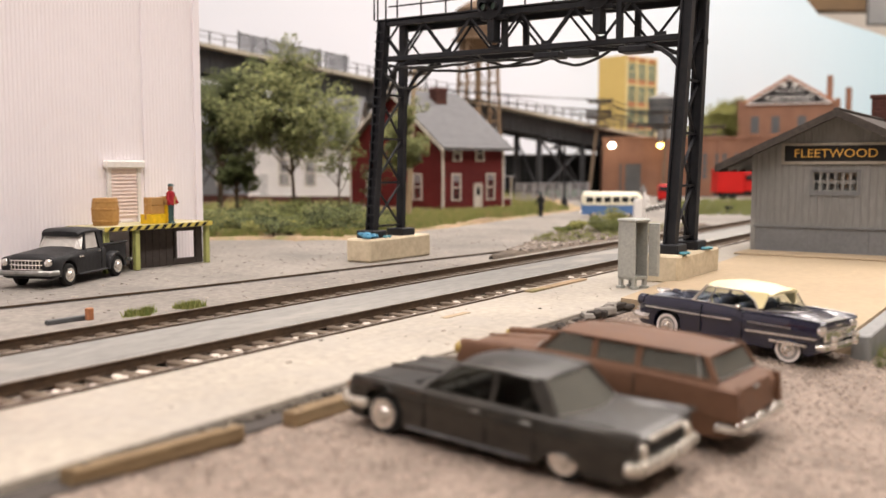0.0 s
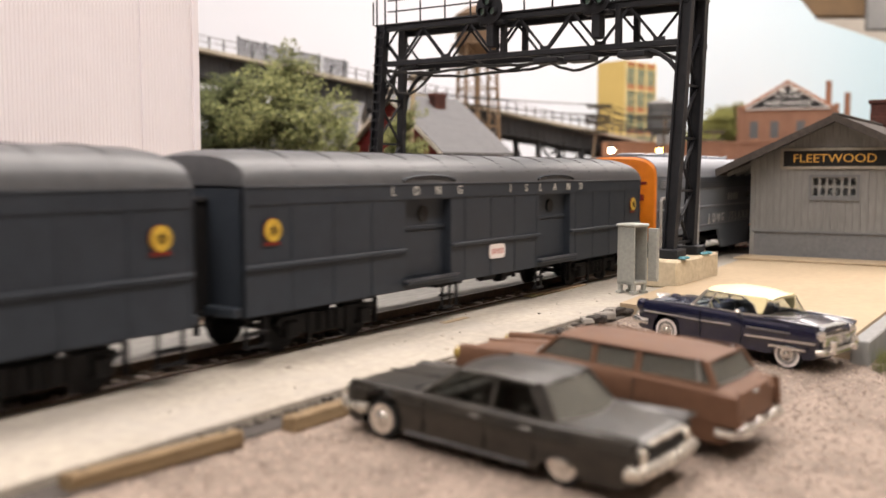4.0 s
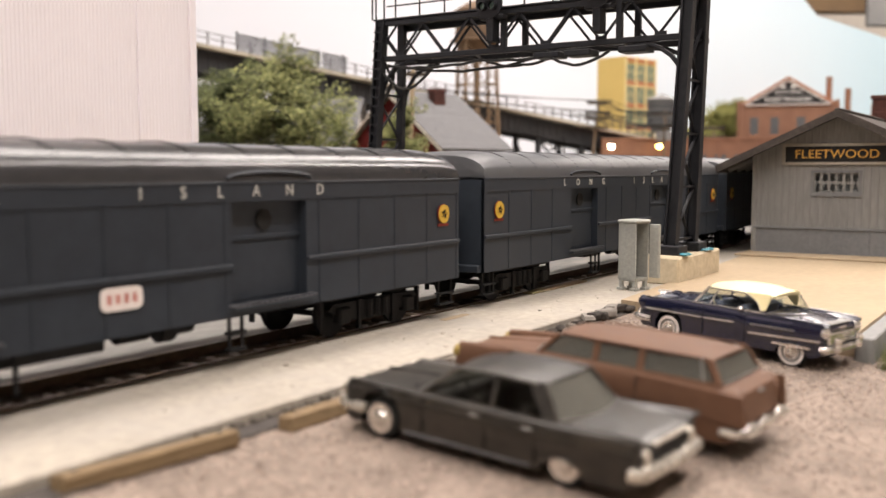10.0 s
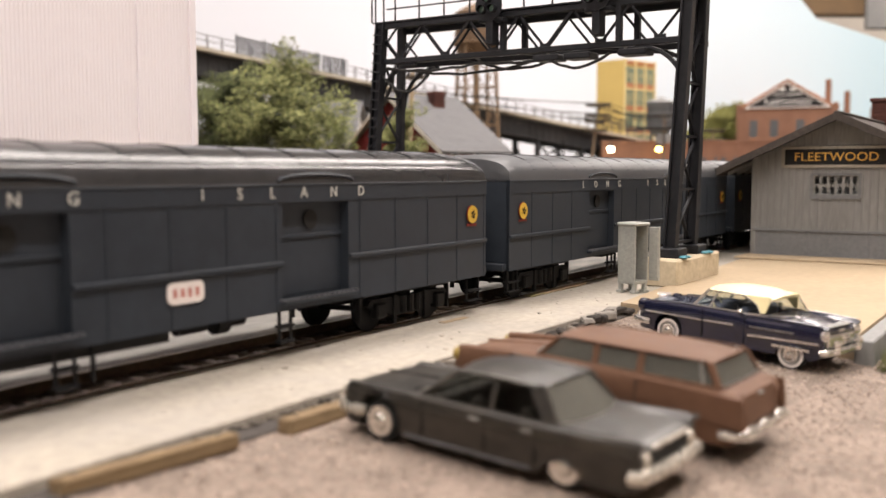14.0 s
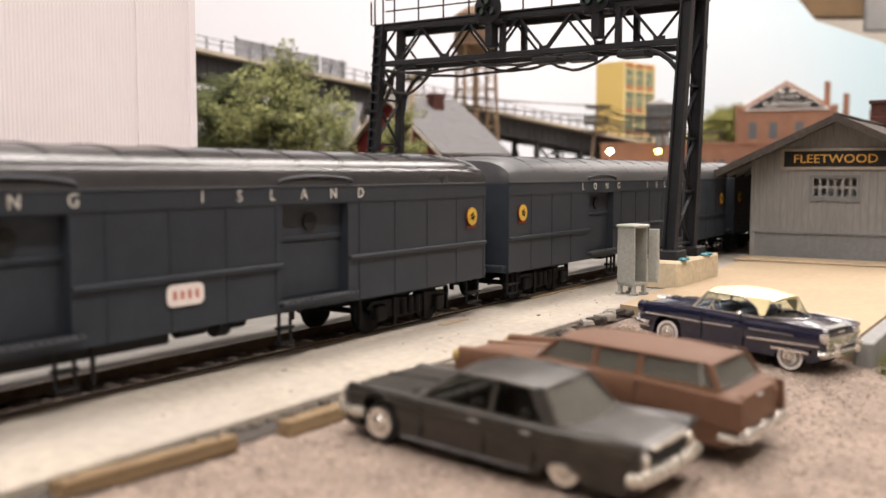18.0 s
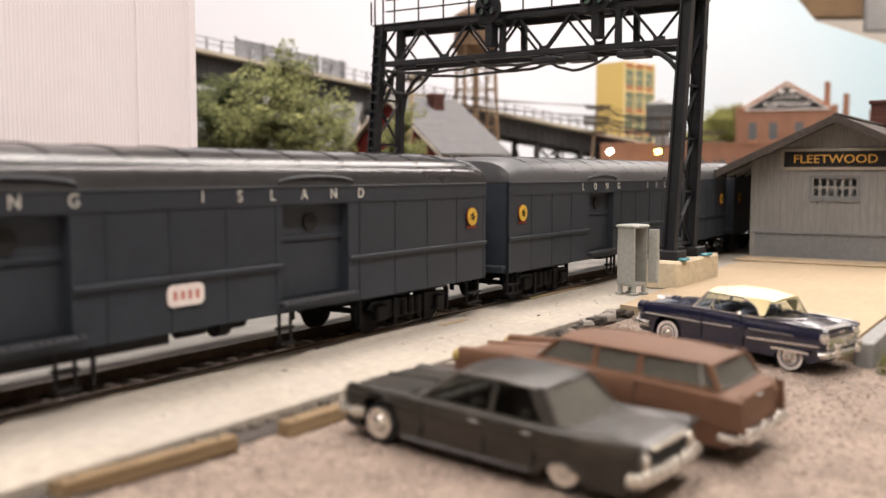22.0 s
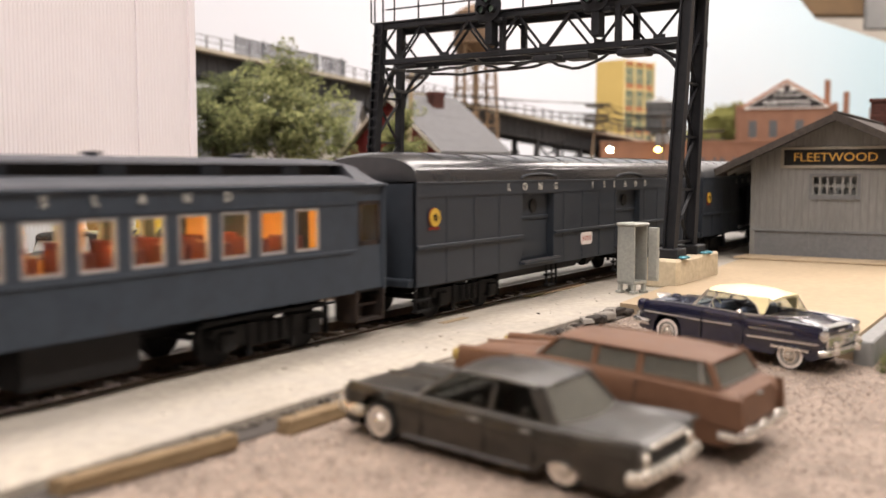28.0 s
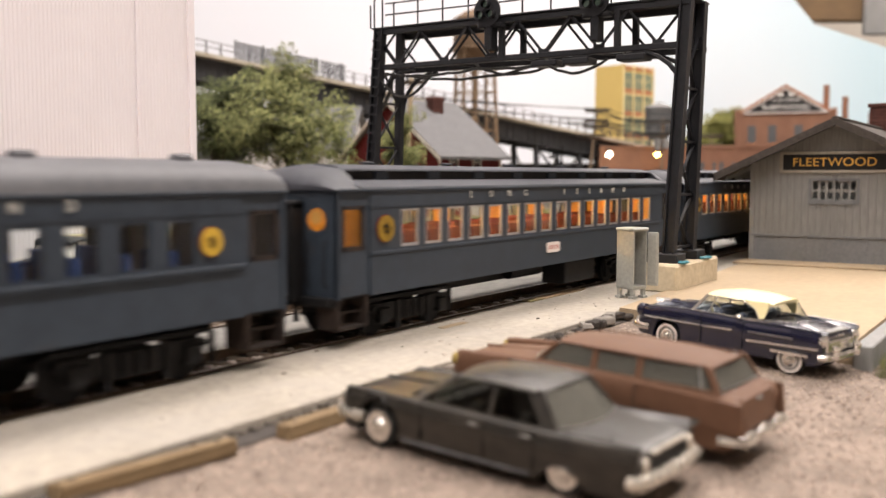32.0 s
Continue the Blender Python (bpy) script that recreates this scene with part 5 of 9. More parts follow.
def wheel_on(parent, x, y, r, w, cap=CHROME, white=False, hub=0.66):
    sd = -1 if y < 0 else 1
    t = part("wheel", tyre_mesh(r, w), RUBBER, parent, "dark tyre on a bright hub", m=at(x, y, r))
    if white:
        part("whitewall", Solid().lathe((0, sd * w * 0.51, 0), [(r * 0.72, 0), (r * 0.88, 0.0), (r * 0.88, sd * 0.01), (r * 0.72, sd * 0.01)], 24, "y"), PLATE, t, "white sidewall")
        part("rim_ring", Solid().lathe((0, sd * w * 0.5, 0), [(r * 0.5, 0), (r * 0.72, 0.0), (r * 0.68, sd * 0.03), (r * 0.5, sd * 0.01)], 24, "y"), SILLGREY, t, "dull wheel ring")
    part("hubcap", Solid().lathe((0, sd * w * 0.42, 0), [(r * hub, 0), (r * (hub - 0.04), sd * 0.05), (r * hub * 0.52, sd * 0.04), (r * hub * 0.4, sd * 0.09), (0.02, sd * 0.11)], 20, "y"), cap, t, "polished hubcap", True)


def pane_between(low, high, thick=0.014):
    """A thin bent sheet between a lower and an upper row of points."""
    s, n = Solid(), len(low)
    mid = sum((Vector(p) for p in (*low, *high)), Vector()) / (2 * n)
    inner = [[Vector(p) + (Vector((mid.x, 0, mid.z)) - Vector(p)).normalized() * thick for p in row] for row in (low, high)]
    s.add([*low, *high, *inner[0], *inner[1]], [])
    for i in range(n - 1):
        s.f += [(i, i + 1, n + i + 1, n + i), (2 * n + i, 3 * n + i, 3 * n + i + 1, 2 * n + i + 1), (i, 2 * n + i, 2 * n + i + 1, i + 1), (n + i, n + i + 1, 3 * n + i + 1, 3 * n + i)]
    s.f += [(0, n, 3 * n, 2 * n), (n - 1, 3 * n - 1, 4 * n - 1, 2 * n - 1)]
    return s


def saloon(name, m, label, paint, roof_paint, stations, wheels, r, sill, cabin, roof, group, category="car", glass_mat=None, seats=None, white=False, rear_mat=None, skirt=0.0, side=(0.20, 0.44, 0.52), hub=0.66):
    """An American car of the fifties or sixties, front towards +x. stations: x, half width, fender crest, lid edge, lid middle.
    cabin: foot of the rear glass and of the windscreen at the sides, and their bow. roof: rear, front, half width, height at the eave, height at the crown."""
    car = thing(name, m, label, category, group)
    col = list(zip(*sorted(stations)))
    arch = r * 1.17
    b0, b1, bow0, bow1 = cabin
    xs = list(col[0])
    for e, xw in enumerate(wheels):
        xs += [xw - arch * math.cos(k * math.pi / 10) * 1.002 for k in range(11)]
    n = 26
    xs += [col[0][0] + (col[0][-1] - col[0][0]) * k / n for k in range(1, n)] + [b0 + 0.01, b0 + 0.06, b1 - 0.01, b1 - 0.06]
    xs = sorted(x for x in set(round(x, 3) for x in xs))

    def ring(x):
        w, zs, ze, zd = (float(np.interp(x, col[0], c)) for c in col[1:])
        zl = sill
        for e, xw in enumerate(wheels):
            d = abs(x - xw)
            if d < arch:
                zl = max(zl, r + math.sqrt(arch * arch - d * d) - (skirt if e == 0 else 0))
        end = min(1.0, min(x - col[0][0], col[0][-1] - x) / 0.10)
        zl = max(zl, sill + 0.16 * (1 - end))
        inner = 0.80
        if b0 + 0.05 < x < b1 - 0.05:
            ze, zd, inner = zs - 0.26, zs - 0.36, 0.84
        half = [(0.80, zl), (0.965, max(zl + 0.015, side[0] - 0.02)), (0.985, max(zl + 0.03, side[0] + 0.04)), (0.965, max(zl + 0.05, side[1])), (0.995, max(zl + 0.07, side[2])), (0.99, max(zl + 0.09, zs - 0.16)), (0.965, zs - 0.05), (0.94, zs - 0.012), (0.905, zs), (0.87, zs - 0.012), (inner, ze), (inner * 0.6, ze + (zd - ze) * 0.75), (0.0, zd)]
        return [(x, -w * a, z) for a, z in half] + [(x, w * a, z) for a, z in half[-2::-1]]
    body = part("body", Solid().loft([ring(x) for x in xs]), paint, car, smooth=True)
    x0, x1, w = col[0][0], col[0][-1], max(col[1])
    belt = float(np.interp((b0 + b1) / 2, col[0], col[2]))
    part("chassis", Solid().box(x0 + 0.3, x1 - 0.3, -w * 0.7, w * 0.7, sill - 0.05, sill + 0.18, 0.03), BLACKPAINT, car, "dark underbody")
    for sd in (-1, 1):
        for x in wheels:
            part("wheel_well", Solid().box(x - arch, x + arch, sd * w * 0.50, sd * w * 0.56, sill, r + arch), BLACKPAINT, body, "dark wheel well")
            wheel_on(car, x, sd * (w - (0.25 if skirt > 0.25 and x < 0 else 0.17)), r, 0.2, CHROME, white, hub)
    # cabin
    r0, r1, rw, ze, zc = roof
    cw = w * 0.875
    rings = []
    for k in range(9):
        f = k / 8
        x = r0 - 0.05 + (r1 - r0 + 0.12) * f
        tuck = 0.5 + 0.5 * math.cos(2 * math.pi * f)
        q = rw * (1.03 - 0.10 * tuck ** 3)
        up = (zc - ze) * (1 - 0.5 * tuck ** 3)
        lo = ze - 0.02 - 0.02 * tuck ** 3
        bow = (-0.05 if f < 0.5 else 0.07) * tuck ** 2
        top = [(x + bow * (1 - a * a), q * a, lo + 0.03 + up * (1 - abs(a) ** 2.6)) for a in (-1, -0.93, -0.75, -0.45, 0, 0.45, 0.75, 0.93, 1)]
        rings.append(top + [(x, q * 0.98, lo), (x + bow, 0, lo + up * 0.6), (x, -q * 0.98, lo)])
    part("roof", Solid().loft(rings), roof_paint, car, smooth=True)
    gl = glass_mat or GLASS_CAR
    arc = lambda x, y, z, bow: [(x + bow * (1 - (k / 4) ** 2), y * k / 4, z) for k in range(-4, 5)]
    zb = belt + 0.005
    scr = part("windshield", pane_between(arc(b1, cw * 0.97, zb, bow1), arc(r1 + 0.04, rw * 0.93, ze, bow1 * 0.4)), gl, car, "curved windscreen", True, False)
    part("bright_frame", Solid().tube([(x + 0.012, y, z + 0.01) for x, y, z in arc(b1, cw * 0.97, zb, bow1)], 0.016, 5), CHROME if white else SILLGREY, scr)
    rear = part("rear_window", pane_between(arc(b0, cw * 0.97, zb, -bow0), arc(r0 - 0.03, rw * 0.93, ze, -bow0 * 0.35)), rear_mat or gl, car, "large curved rear glass", True, False)
    part("bright_frame", Solid().tube([(x - 0.012, y, z + 0.012) for x, y, z in arc(b0, cw * 0.97, zb, -bow0)], 0.016, 5), CHROME if white else SILLGREY, rear)
    for sd in (-1, 1):
        part("side_glass", pane_between([(b0 + 0.10, sd * cw * 0.985, zb), (b1 - 0.03, sd * cw * 0.985, zb)], [(r0 + 0.06, sd * rw * 0.985, ze), (r1, sd * rw * 0.985, ze)], 0.012), gl, car, "side window", False, False)
        part("front_pillar", Solid().bar((b1, sd * cw, zb - 0.03), (r1 + 0.03, sd * rw, ze + 0.01), 0.055, 0.05, (0, 1, 0)), roof_paint if not white else CHROME, car)
        part("window_ledge", Solid().bar((b0, sd * cw * 1.01, zb), (b1, sd * cw * 1.01, zb), 0.03, 0.03, (0, 1, 0)), CHROME if white else paint, car)
    for k, x in enumerate((b0 + 0.55, (b0 + b1) / 2 + 0.25) if seats else ()):
        for y in ((-0.42, 0.42) if k else (0.0,)):
            part("seat", Solid().box(x - 0.10, x + 0.10, y - (0.36 if k else 0.75), y + (0.36 if k else 0.75), belt - 0.36, belt + 0.10, 0.06).box(x, x + 0.5, y - (0.36 if k else 0.75), y + (0.36 if k else 0.75), belt - 0.40, belt - 0.26, 0.05), seats, car, "bench seat back")
    if seats:
        part("dashboard", Solid().box(b1 - 0.22, b1 - 0.04, -cw * 0.9, cw * 0.9, belt - 0.2, belt - 0.01, 0.05), seats, car)
        part("steering_wheel", Solid().tube([(b1 - 0.36 + 0.06 * math.sin(a), 0.38 + 0.17 * math.cos(a), belt + 0.02 + 0.15 * math.sin(a)) for a in (k * math.pi / 8 for k in range(17))], 0.014, 5), CREAM if white else BLACKPAINT, car)
    return car


def bumper(car, name, x, w, z, r, e, end=0.35, label="chrome bumper", metal=None, bow=0.03):
    """A rounded bar across one end, turned back round the corners."""
    pts = [(x - e * end, -w, z), (x - e * 0.10, -w * 0.99, z), (x - e * 0.02, -w * 0.94, z), (x + e * bow * 0.7, -w * 0.45, z), (x + e * bow, 0, z), (x + e * bow * 0.7, w * 0.45, z), (x - e * 0.02, w * 0.94, z), (x - e * 0.10, w * 0.99, z), (x - e * end, w, z)]
    return part(name, Solid().tube(pts, r, 9), metal or CHROME, car, label, True)


def roof_pillar(car, name, x0, x1, xt0, xt1, yb, yt, zb, zt, material, label=""):
    """A pillar plate on each side from the belt (x0 to x1) to the eave (xt0 to xt1)."""
    for sd in (-1, 1):
        out = [(x0, sd * yb, zb), (x1, sd * yb, zb), (xt1, sd * yt, zt), (xt0, sd * yt, zt)]
        part(name, Solid().loft([out, [(x, y - sd * 0.06, z) for x, y, z in out]]), material, car, label, True)


NAVYSEAT = mat("seat_blue", (0.05, 0.06, 0.09), None, 0.7)
DARKSEAT = mat("dark_seat", (0.025, 0.022, 0.02), None, 0.7)
SILLGREY = mat("dull_aluminium", (0.30, 0.30, 0.29), (0.2, 0.2, 0.19), 0.35, 0.7, 1.0, 4, 0)
HEADGLASS = mat("yellowed_headlamp", (0.34, 0.25, 0.08), (0.26, 0.19, 0.06), 0.25, 0, 1.0, 4, 0)
OLDCHROME = mat("dull_cream_chrome", (0.66, 0.63, 0.56), (0.52, 0.49, 0.43), 0.28, 0.75, 1, 5, 0)
SMOKY = glass("smoky_car_glass", (0.42, 0.43, 0.40), 0.05)
DUSTGLASS = glass("dusty_car_glass", (0.17, 0.167, 0.147), 0.06)
DUSTGLASS.node_tree.nodes["Principled BSDF"].inputs["Transmission Weight"].default_value = 0.62
GLASS_CAR = glass("car_glass", (0.80, 0.83, 0.80), 0.03)


def on_lot(x, y, heading):
    """Pose of a car on the sloping lot."""
    c = radians(heading)
    return at(x, y, lot_z(y), heading, math.degrees(math.atan(LOT_SLOPE * math.cos(c))), -math.degrees(math.atan(LOT_SLOPE * math.sin(c))))


# black sedan
blk = saloon("sedan_car", on_lot(11.76, 6.68, 87.2), "dusty black 1960s sedan parked on gravel, nose to the platform", BLACKCAR, BLACKCAR,
             ((-2.46, 0.90, 0.82, 0.74, 0.75), (-2.40, 0.95, 0.87, 0.77, 0.78), (-1.9, 0.98, 0.85, 0.80, 0.82), (-1.4, 0.985, 0.83, 0.82, 0.85), (0.0, 0.985, 0.83, 0.81, 0.84), (0.95, 0.98, 0.83, 0.82, 0.86), (1.8, 0.965, 0.83, 0.79, 0.82), (2.2, 0.95, 0.81, 0.76, 0.78), (2.28, 0.90, 0.75, 0.72, 0.73)),
             (-1.44, 1.56), 0.32, 0.17, (-1.30, 0.88, 0.20, 0.18), (-0.92, 0.32, 0.68, 1.24, 1.34), "cars parked on the lot", glass_mat=SMOKY, seats=DARKSEAT, rear_mat=DUSTGLASS, skirt=0.31, side=(0.20, 0.42, 0.50), hub=0.74)
roof_pillar(blk, "rear_pillar", -1.34, -1.10, -0.98, -0.74, 0.87, 0.68, 0.82, 1.26, BLACKCAR, "broad rear roof pillar")
roof_pillar(blk, "centre_pillar", -0.32, -0.25, -0.30, -0.24, 0.87, 0.69, 0.82, 1.25, BLACKCAR)
bumper(blk, "rear_bumper", -2.53, 0.95, 0.43, 0.095, -1, 0.16, "thick straight dull chrome bumper", OLDCHROME)
part("rear_apron", Solid().box(-2.47, -2.36, -0.84, 0.84, 0.22, 0.44, 0.03), BLACKCAR, blk)
part("tail_panel", Solid().box(-2.49, -2.45, -0.80, 0.80, 0.50, 0.66, 0.015), BLACKPAINT, blk, "dark recessed tail panel")
part("tail_strip", Solid().box(-2.52, -2.45, -0.56, 0.50, 0.70, 0.765, 0.02), OLDCHROME, blk, "bright strip along the trunk edge")
bumper(blk, "front_bumper", 2.33, 0.95, 0.42, 0.085, 1, 0.5, "chrome bumper turned round the corners", OLDCHROME)
part("grille", Solid().box(2.25, 2.31, -0.66, 0.66, 0.50, 0.68, 0.02), SILLGREY, blk, "dull bright grille")
for k in range(4):
    part("grille_bar", Solid().box(2.30, 2.325, -0.64, 0.64, 0.53 + k * 0.04, 0.545 + k * 0.04), BLACKPAINT, blk, "dark slot")
part("hood_ridge", Solid().tube([(1.2, 0, 0.85), (2.15, 0, 0.80)], 0.03, 6), BLACKCAR, blk, "", True)
part("hood_seam", Solid().box(1.10, 1.115, -0.72, 0.72, 0.80, 0.853), BLACKPAINT, blk)
for sd in (-1, 1):
    part("headlamp", Solid().lathe((2.27, sd * 0.78, 0.62), [(0.12, -0.05), (0.12, 0.04), (0.09, 0.07), (0.03, 0.085)], 14, "x"), OLDCHROME, blk, "round headlamp in a bright ring")
    part("tail_lamp", Solid().lathe((-2.45, sd * 0.70, 0.60), [(0.10, 0.05), (0.10, -0.05), (0.06, -0.07)], 14, "x"), OLDCHROME, blk, "chrome-ringed round tail lamp")
    # grey strip stands in for the light caught along the lower body
    part("rocker_strip", Solid().box(-0.98, 1.10, sd * 0.955, sd * 0.978, 0.20, 0.25, 0.01), TRUCKGREY, blk, "dull grey strip painted for the light on the rocker")
    part("fin_crest", Solid().loft([[(-2.50, sd * 0.93, 0.80), (-2.50, sd * 0.85, 0.80), (-2.53, sd * 0.89, 0.88)], [(-1.3, sd * 0.90, 0.82), (-1.3, sd * 0.86, 0.82), (-1.3, sd * 0.88, 0.845)]]), BLACKCAR, blk, "low fin along the rear fender", True)
    part("side_crease", Solid().tube([(-2.4, sd * 0.945, 0.70), (-1.2, sd * 0.982, 0.66), (1.4, sd * 0.972, 0.68), (2.2, sd * 0.945, 0.70)], 0.016, 5), BLACKCAR, blk, "", True)
    for x in (0.78, -0.28, -1.05):
        part("door_seam", Solid().box(x - 0.007, x + 0.007, sd * 0.955, sd * 0.983, 0.28, 0.78), BLACKPAINT, blk, "dark door joint")
    for x in (-0.10, -0.92):
        part("door_handle", Solid().box(x - 0.08, x + 0.08, sd * 0.97, sd * 1.0, 0.70, 0.725, 0.008), SILLGREY, blk)
    part("gutter", Solid().tube([(-0.9, sd * 0.705, 1.25), (-0.3, sd * 0.715, 1.27), (0.34, sd * 0.70, 1.24), (0.86, sd * 0.855, 0.86)], 0.017, 5), SILLGREY, blk, "drip rail")

# brown station wagon
brn = saloon("station_wagon", on_lot(14.37, 6.30, 86.6), "matt brown 1950s station wagon with dusty windows parked on gravel", BROWNCAR, BROWNCAR,
             ((-2.56, 0.86, 0.90, 0.80, 0.80), (-2.48, 0.93, 1.00, 0.95, 0.96), (-2.24, 0.955, 1.03, 1.04, 1.06), (0.0, 0.97, 1.06, 1.05, 1.07), (0.80, 0.965, 1.06, 1.03, 1.05), (1.5, 0.95, 1.01, 0.95, 1.01), (2.25, 0.93, 0.97, 0.87, 0.93), (2.40, 0.88, 0.90, 0.82, 0.85)),
             (-1.42, 1.48), 0.34, 0.24, (-2.22, 0.80, 0.03, 0.22), (-1.99, 0.44, 0.74, 1.375, 1.465), "cars parked on the lot", "car", DUSTGLASS, DARKSEAT, skirt=0.16, side=(0.27, 0.50, 0.58))
roof_pillar(brn, "pillar", -0.27, -0.17, -0.26, -0.16, 0.855, 0.75, 1.05, 1.39, BROWNCAR)
roof_pillar(brn, "pillar", -1.03, -0.92, -1.02, -0.91, 0.855, 0.75, 1.05, 1.39, BROWNCAR)
roof_pillar(brn, "rear_pillar", -2.26, -2.17, -2.05, -1.95, 0.855, 0.75, 1.05, 1.39, BROWNCAR)
roof_pillar(brn, "inner_pillar", -2.00, -1.96, -1.90, -1.86, 0.845, 0.74, 1.05, 1.39, SILLGREY, "dull post in the wrapped glass")
part("window_rail", Solid().box(-2.2, 0.7, 0.845, 0.87, 1.055, 1.085, 0.01).box(-2.2, 0.7, -0.87, -0.845, 1.055, 1.085, 0.01), BROWNCAR, brn)
part("tailgate", Solid().loft([[(-2.52, -0.66, 0.55), (-2.52, 0.66, 0.55), (-2.45, 0.66, 0.99), (-2.45, -0.66, 0.99)], [(-2.60, -0.64, 0.56), (-2.60, 0.64, 0.56), (-2.52, 0.64, 0.96), (-2.52, -0.64, 0.96)]]), BROWNCAR, brn, "plain tailgate", True)
part("gate_handle", Solid().box(-2.57, -2.53, -0.10, 0.10, 0.90, 0.93, 0.01), SILLGREY, brn)
for y, hw in ((0.70, 0.20), (0.08, 0.15), (-0.66, 0.23)):
    part("bumper_section", Solid().box(-2.76, -2.56, y - hw, y + hw, 0.33, 0.57, 0.09), CHROME, brn, "rounded chrome bumper section", True)
bumper(brn, "rear_bumper", -2.60, 0.93, 0.42, 0.075, -1, 0.3)
bumper(brn, "front_bumper", 2.46, 0.94, 0.44, 0.085, 1)
for sd in (-1, 1):
    part("tail_fin", Solid().loft([[(-2.66, sd * 0.955, 0.52), (-2.66, sd * 0.84, 0.52), (-2.60, sd * 0.87, 0.99), (-2.60, sd * 0.95, 0.97)], [(-1.0, sd * 0.965, 0.72), (-1.0, sd * 0.90, 0.72), (-1.0, sd * 0.89, 1.04), (-1.0, sd * 0.945, 1.02)]]), BROWNCAR, brn, "canted tail fin", True)
    part("fender_crown", Solid().tube([(0.85, sd * 0.80, 0.99), (1.6, sd * 0.80, 0.96), (2.36, sd * 0.78, 0.89)], 0.075, 8), BROWNCAR, brn, "rounded fender top", True)
    part("headlamp", Solid().lathe((2.40, sd * 0.80, 0.80), [(0.11, -0.08), (0.11, 0.03), (0.09, 0.05), (0.03, 0.06)], 14, "x"), HEADGLASS, brn, "yellowed headlamp")
    for x in (0.62, -0.22, -0.98):
        part("door_seam", Solid().box(x - 0.006, x + 0.006, sd * 0.945, sd * 0.967, 0.36, 1.00), DARKSEAT, brn, "dark door joint")
    part("roof_gutter", Solid().box(-2.0, 0.42, sd * 0.755, sd * 0.775, 1.385, 1.41, 0.005), BROWNCAR, brn)
part("hood_ridge", Solid().tube([(1.0, 0, 1.03), (2.3, 0, 0.93)], 0.035, 6), BROWNCAR, brn, "", True)
part("grille", Solid().box(2.34, 2.42, -0.6, 0.6, 0.52, 0.76, 0.03), SILLGREY, brn, "dull grille")

# navy hardtop
nav = saloon("hardtop_car", on_lot(21.57, 6.02, 77.1), "navy blue 1950s hardtop with a cream roof and chrome trim, parked", NAVYCAR, CREAM,
             ((-2.14, 0.82, 0.93, 0.86, 0.86), (-2.07, 0.89, 0.99, 0.92, 0.95), (-1.5, 0.925, 1.00, 0.97, 1.03), (-0.80, 0.925, 0.98, 0.98, 1.04), (-0.44, 0.92, 0.95, 0.94, 0.98), (-0.38, 0.905, 1.01, 0.99, 1.01), (0.90, 0.90, 1.01, 1.00, 1.04), (1.4, 0.90, 0.99, 0.96, 1.04), (2.1, 0.87, 0.93, 0.88, 0.98), (2.28, 0.82, 0.88, 0.82, 0.90), (2.36, 0.72, 0.78, 0.74, 0.78)),
             (-1.49, 1.48), 0.315, 0.24, (-0.82, 0.90, 0.60, 0.16), (-0.86, 0.58, 0.64, 1.37, 1.51), "cars parked on the lot", "car", GLASS_CAR, NAVYSEAT, True, skirt=0.20, side=(0.28, 0.50, 0.58), hub=0.5)
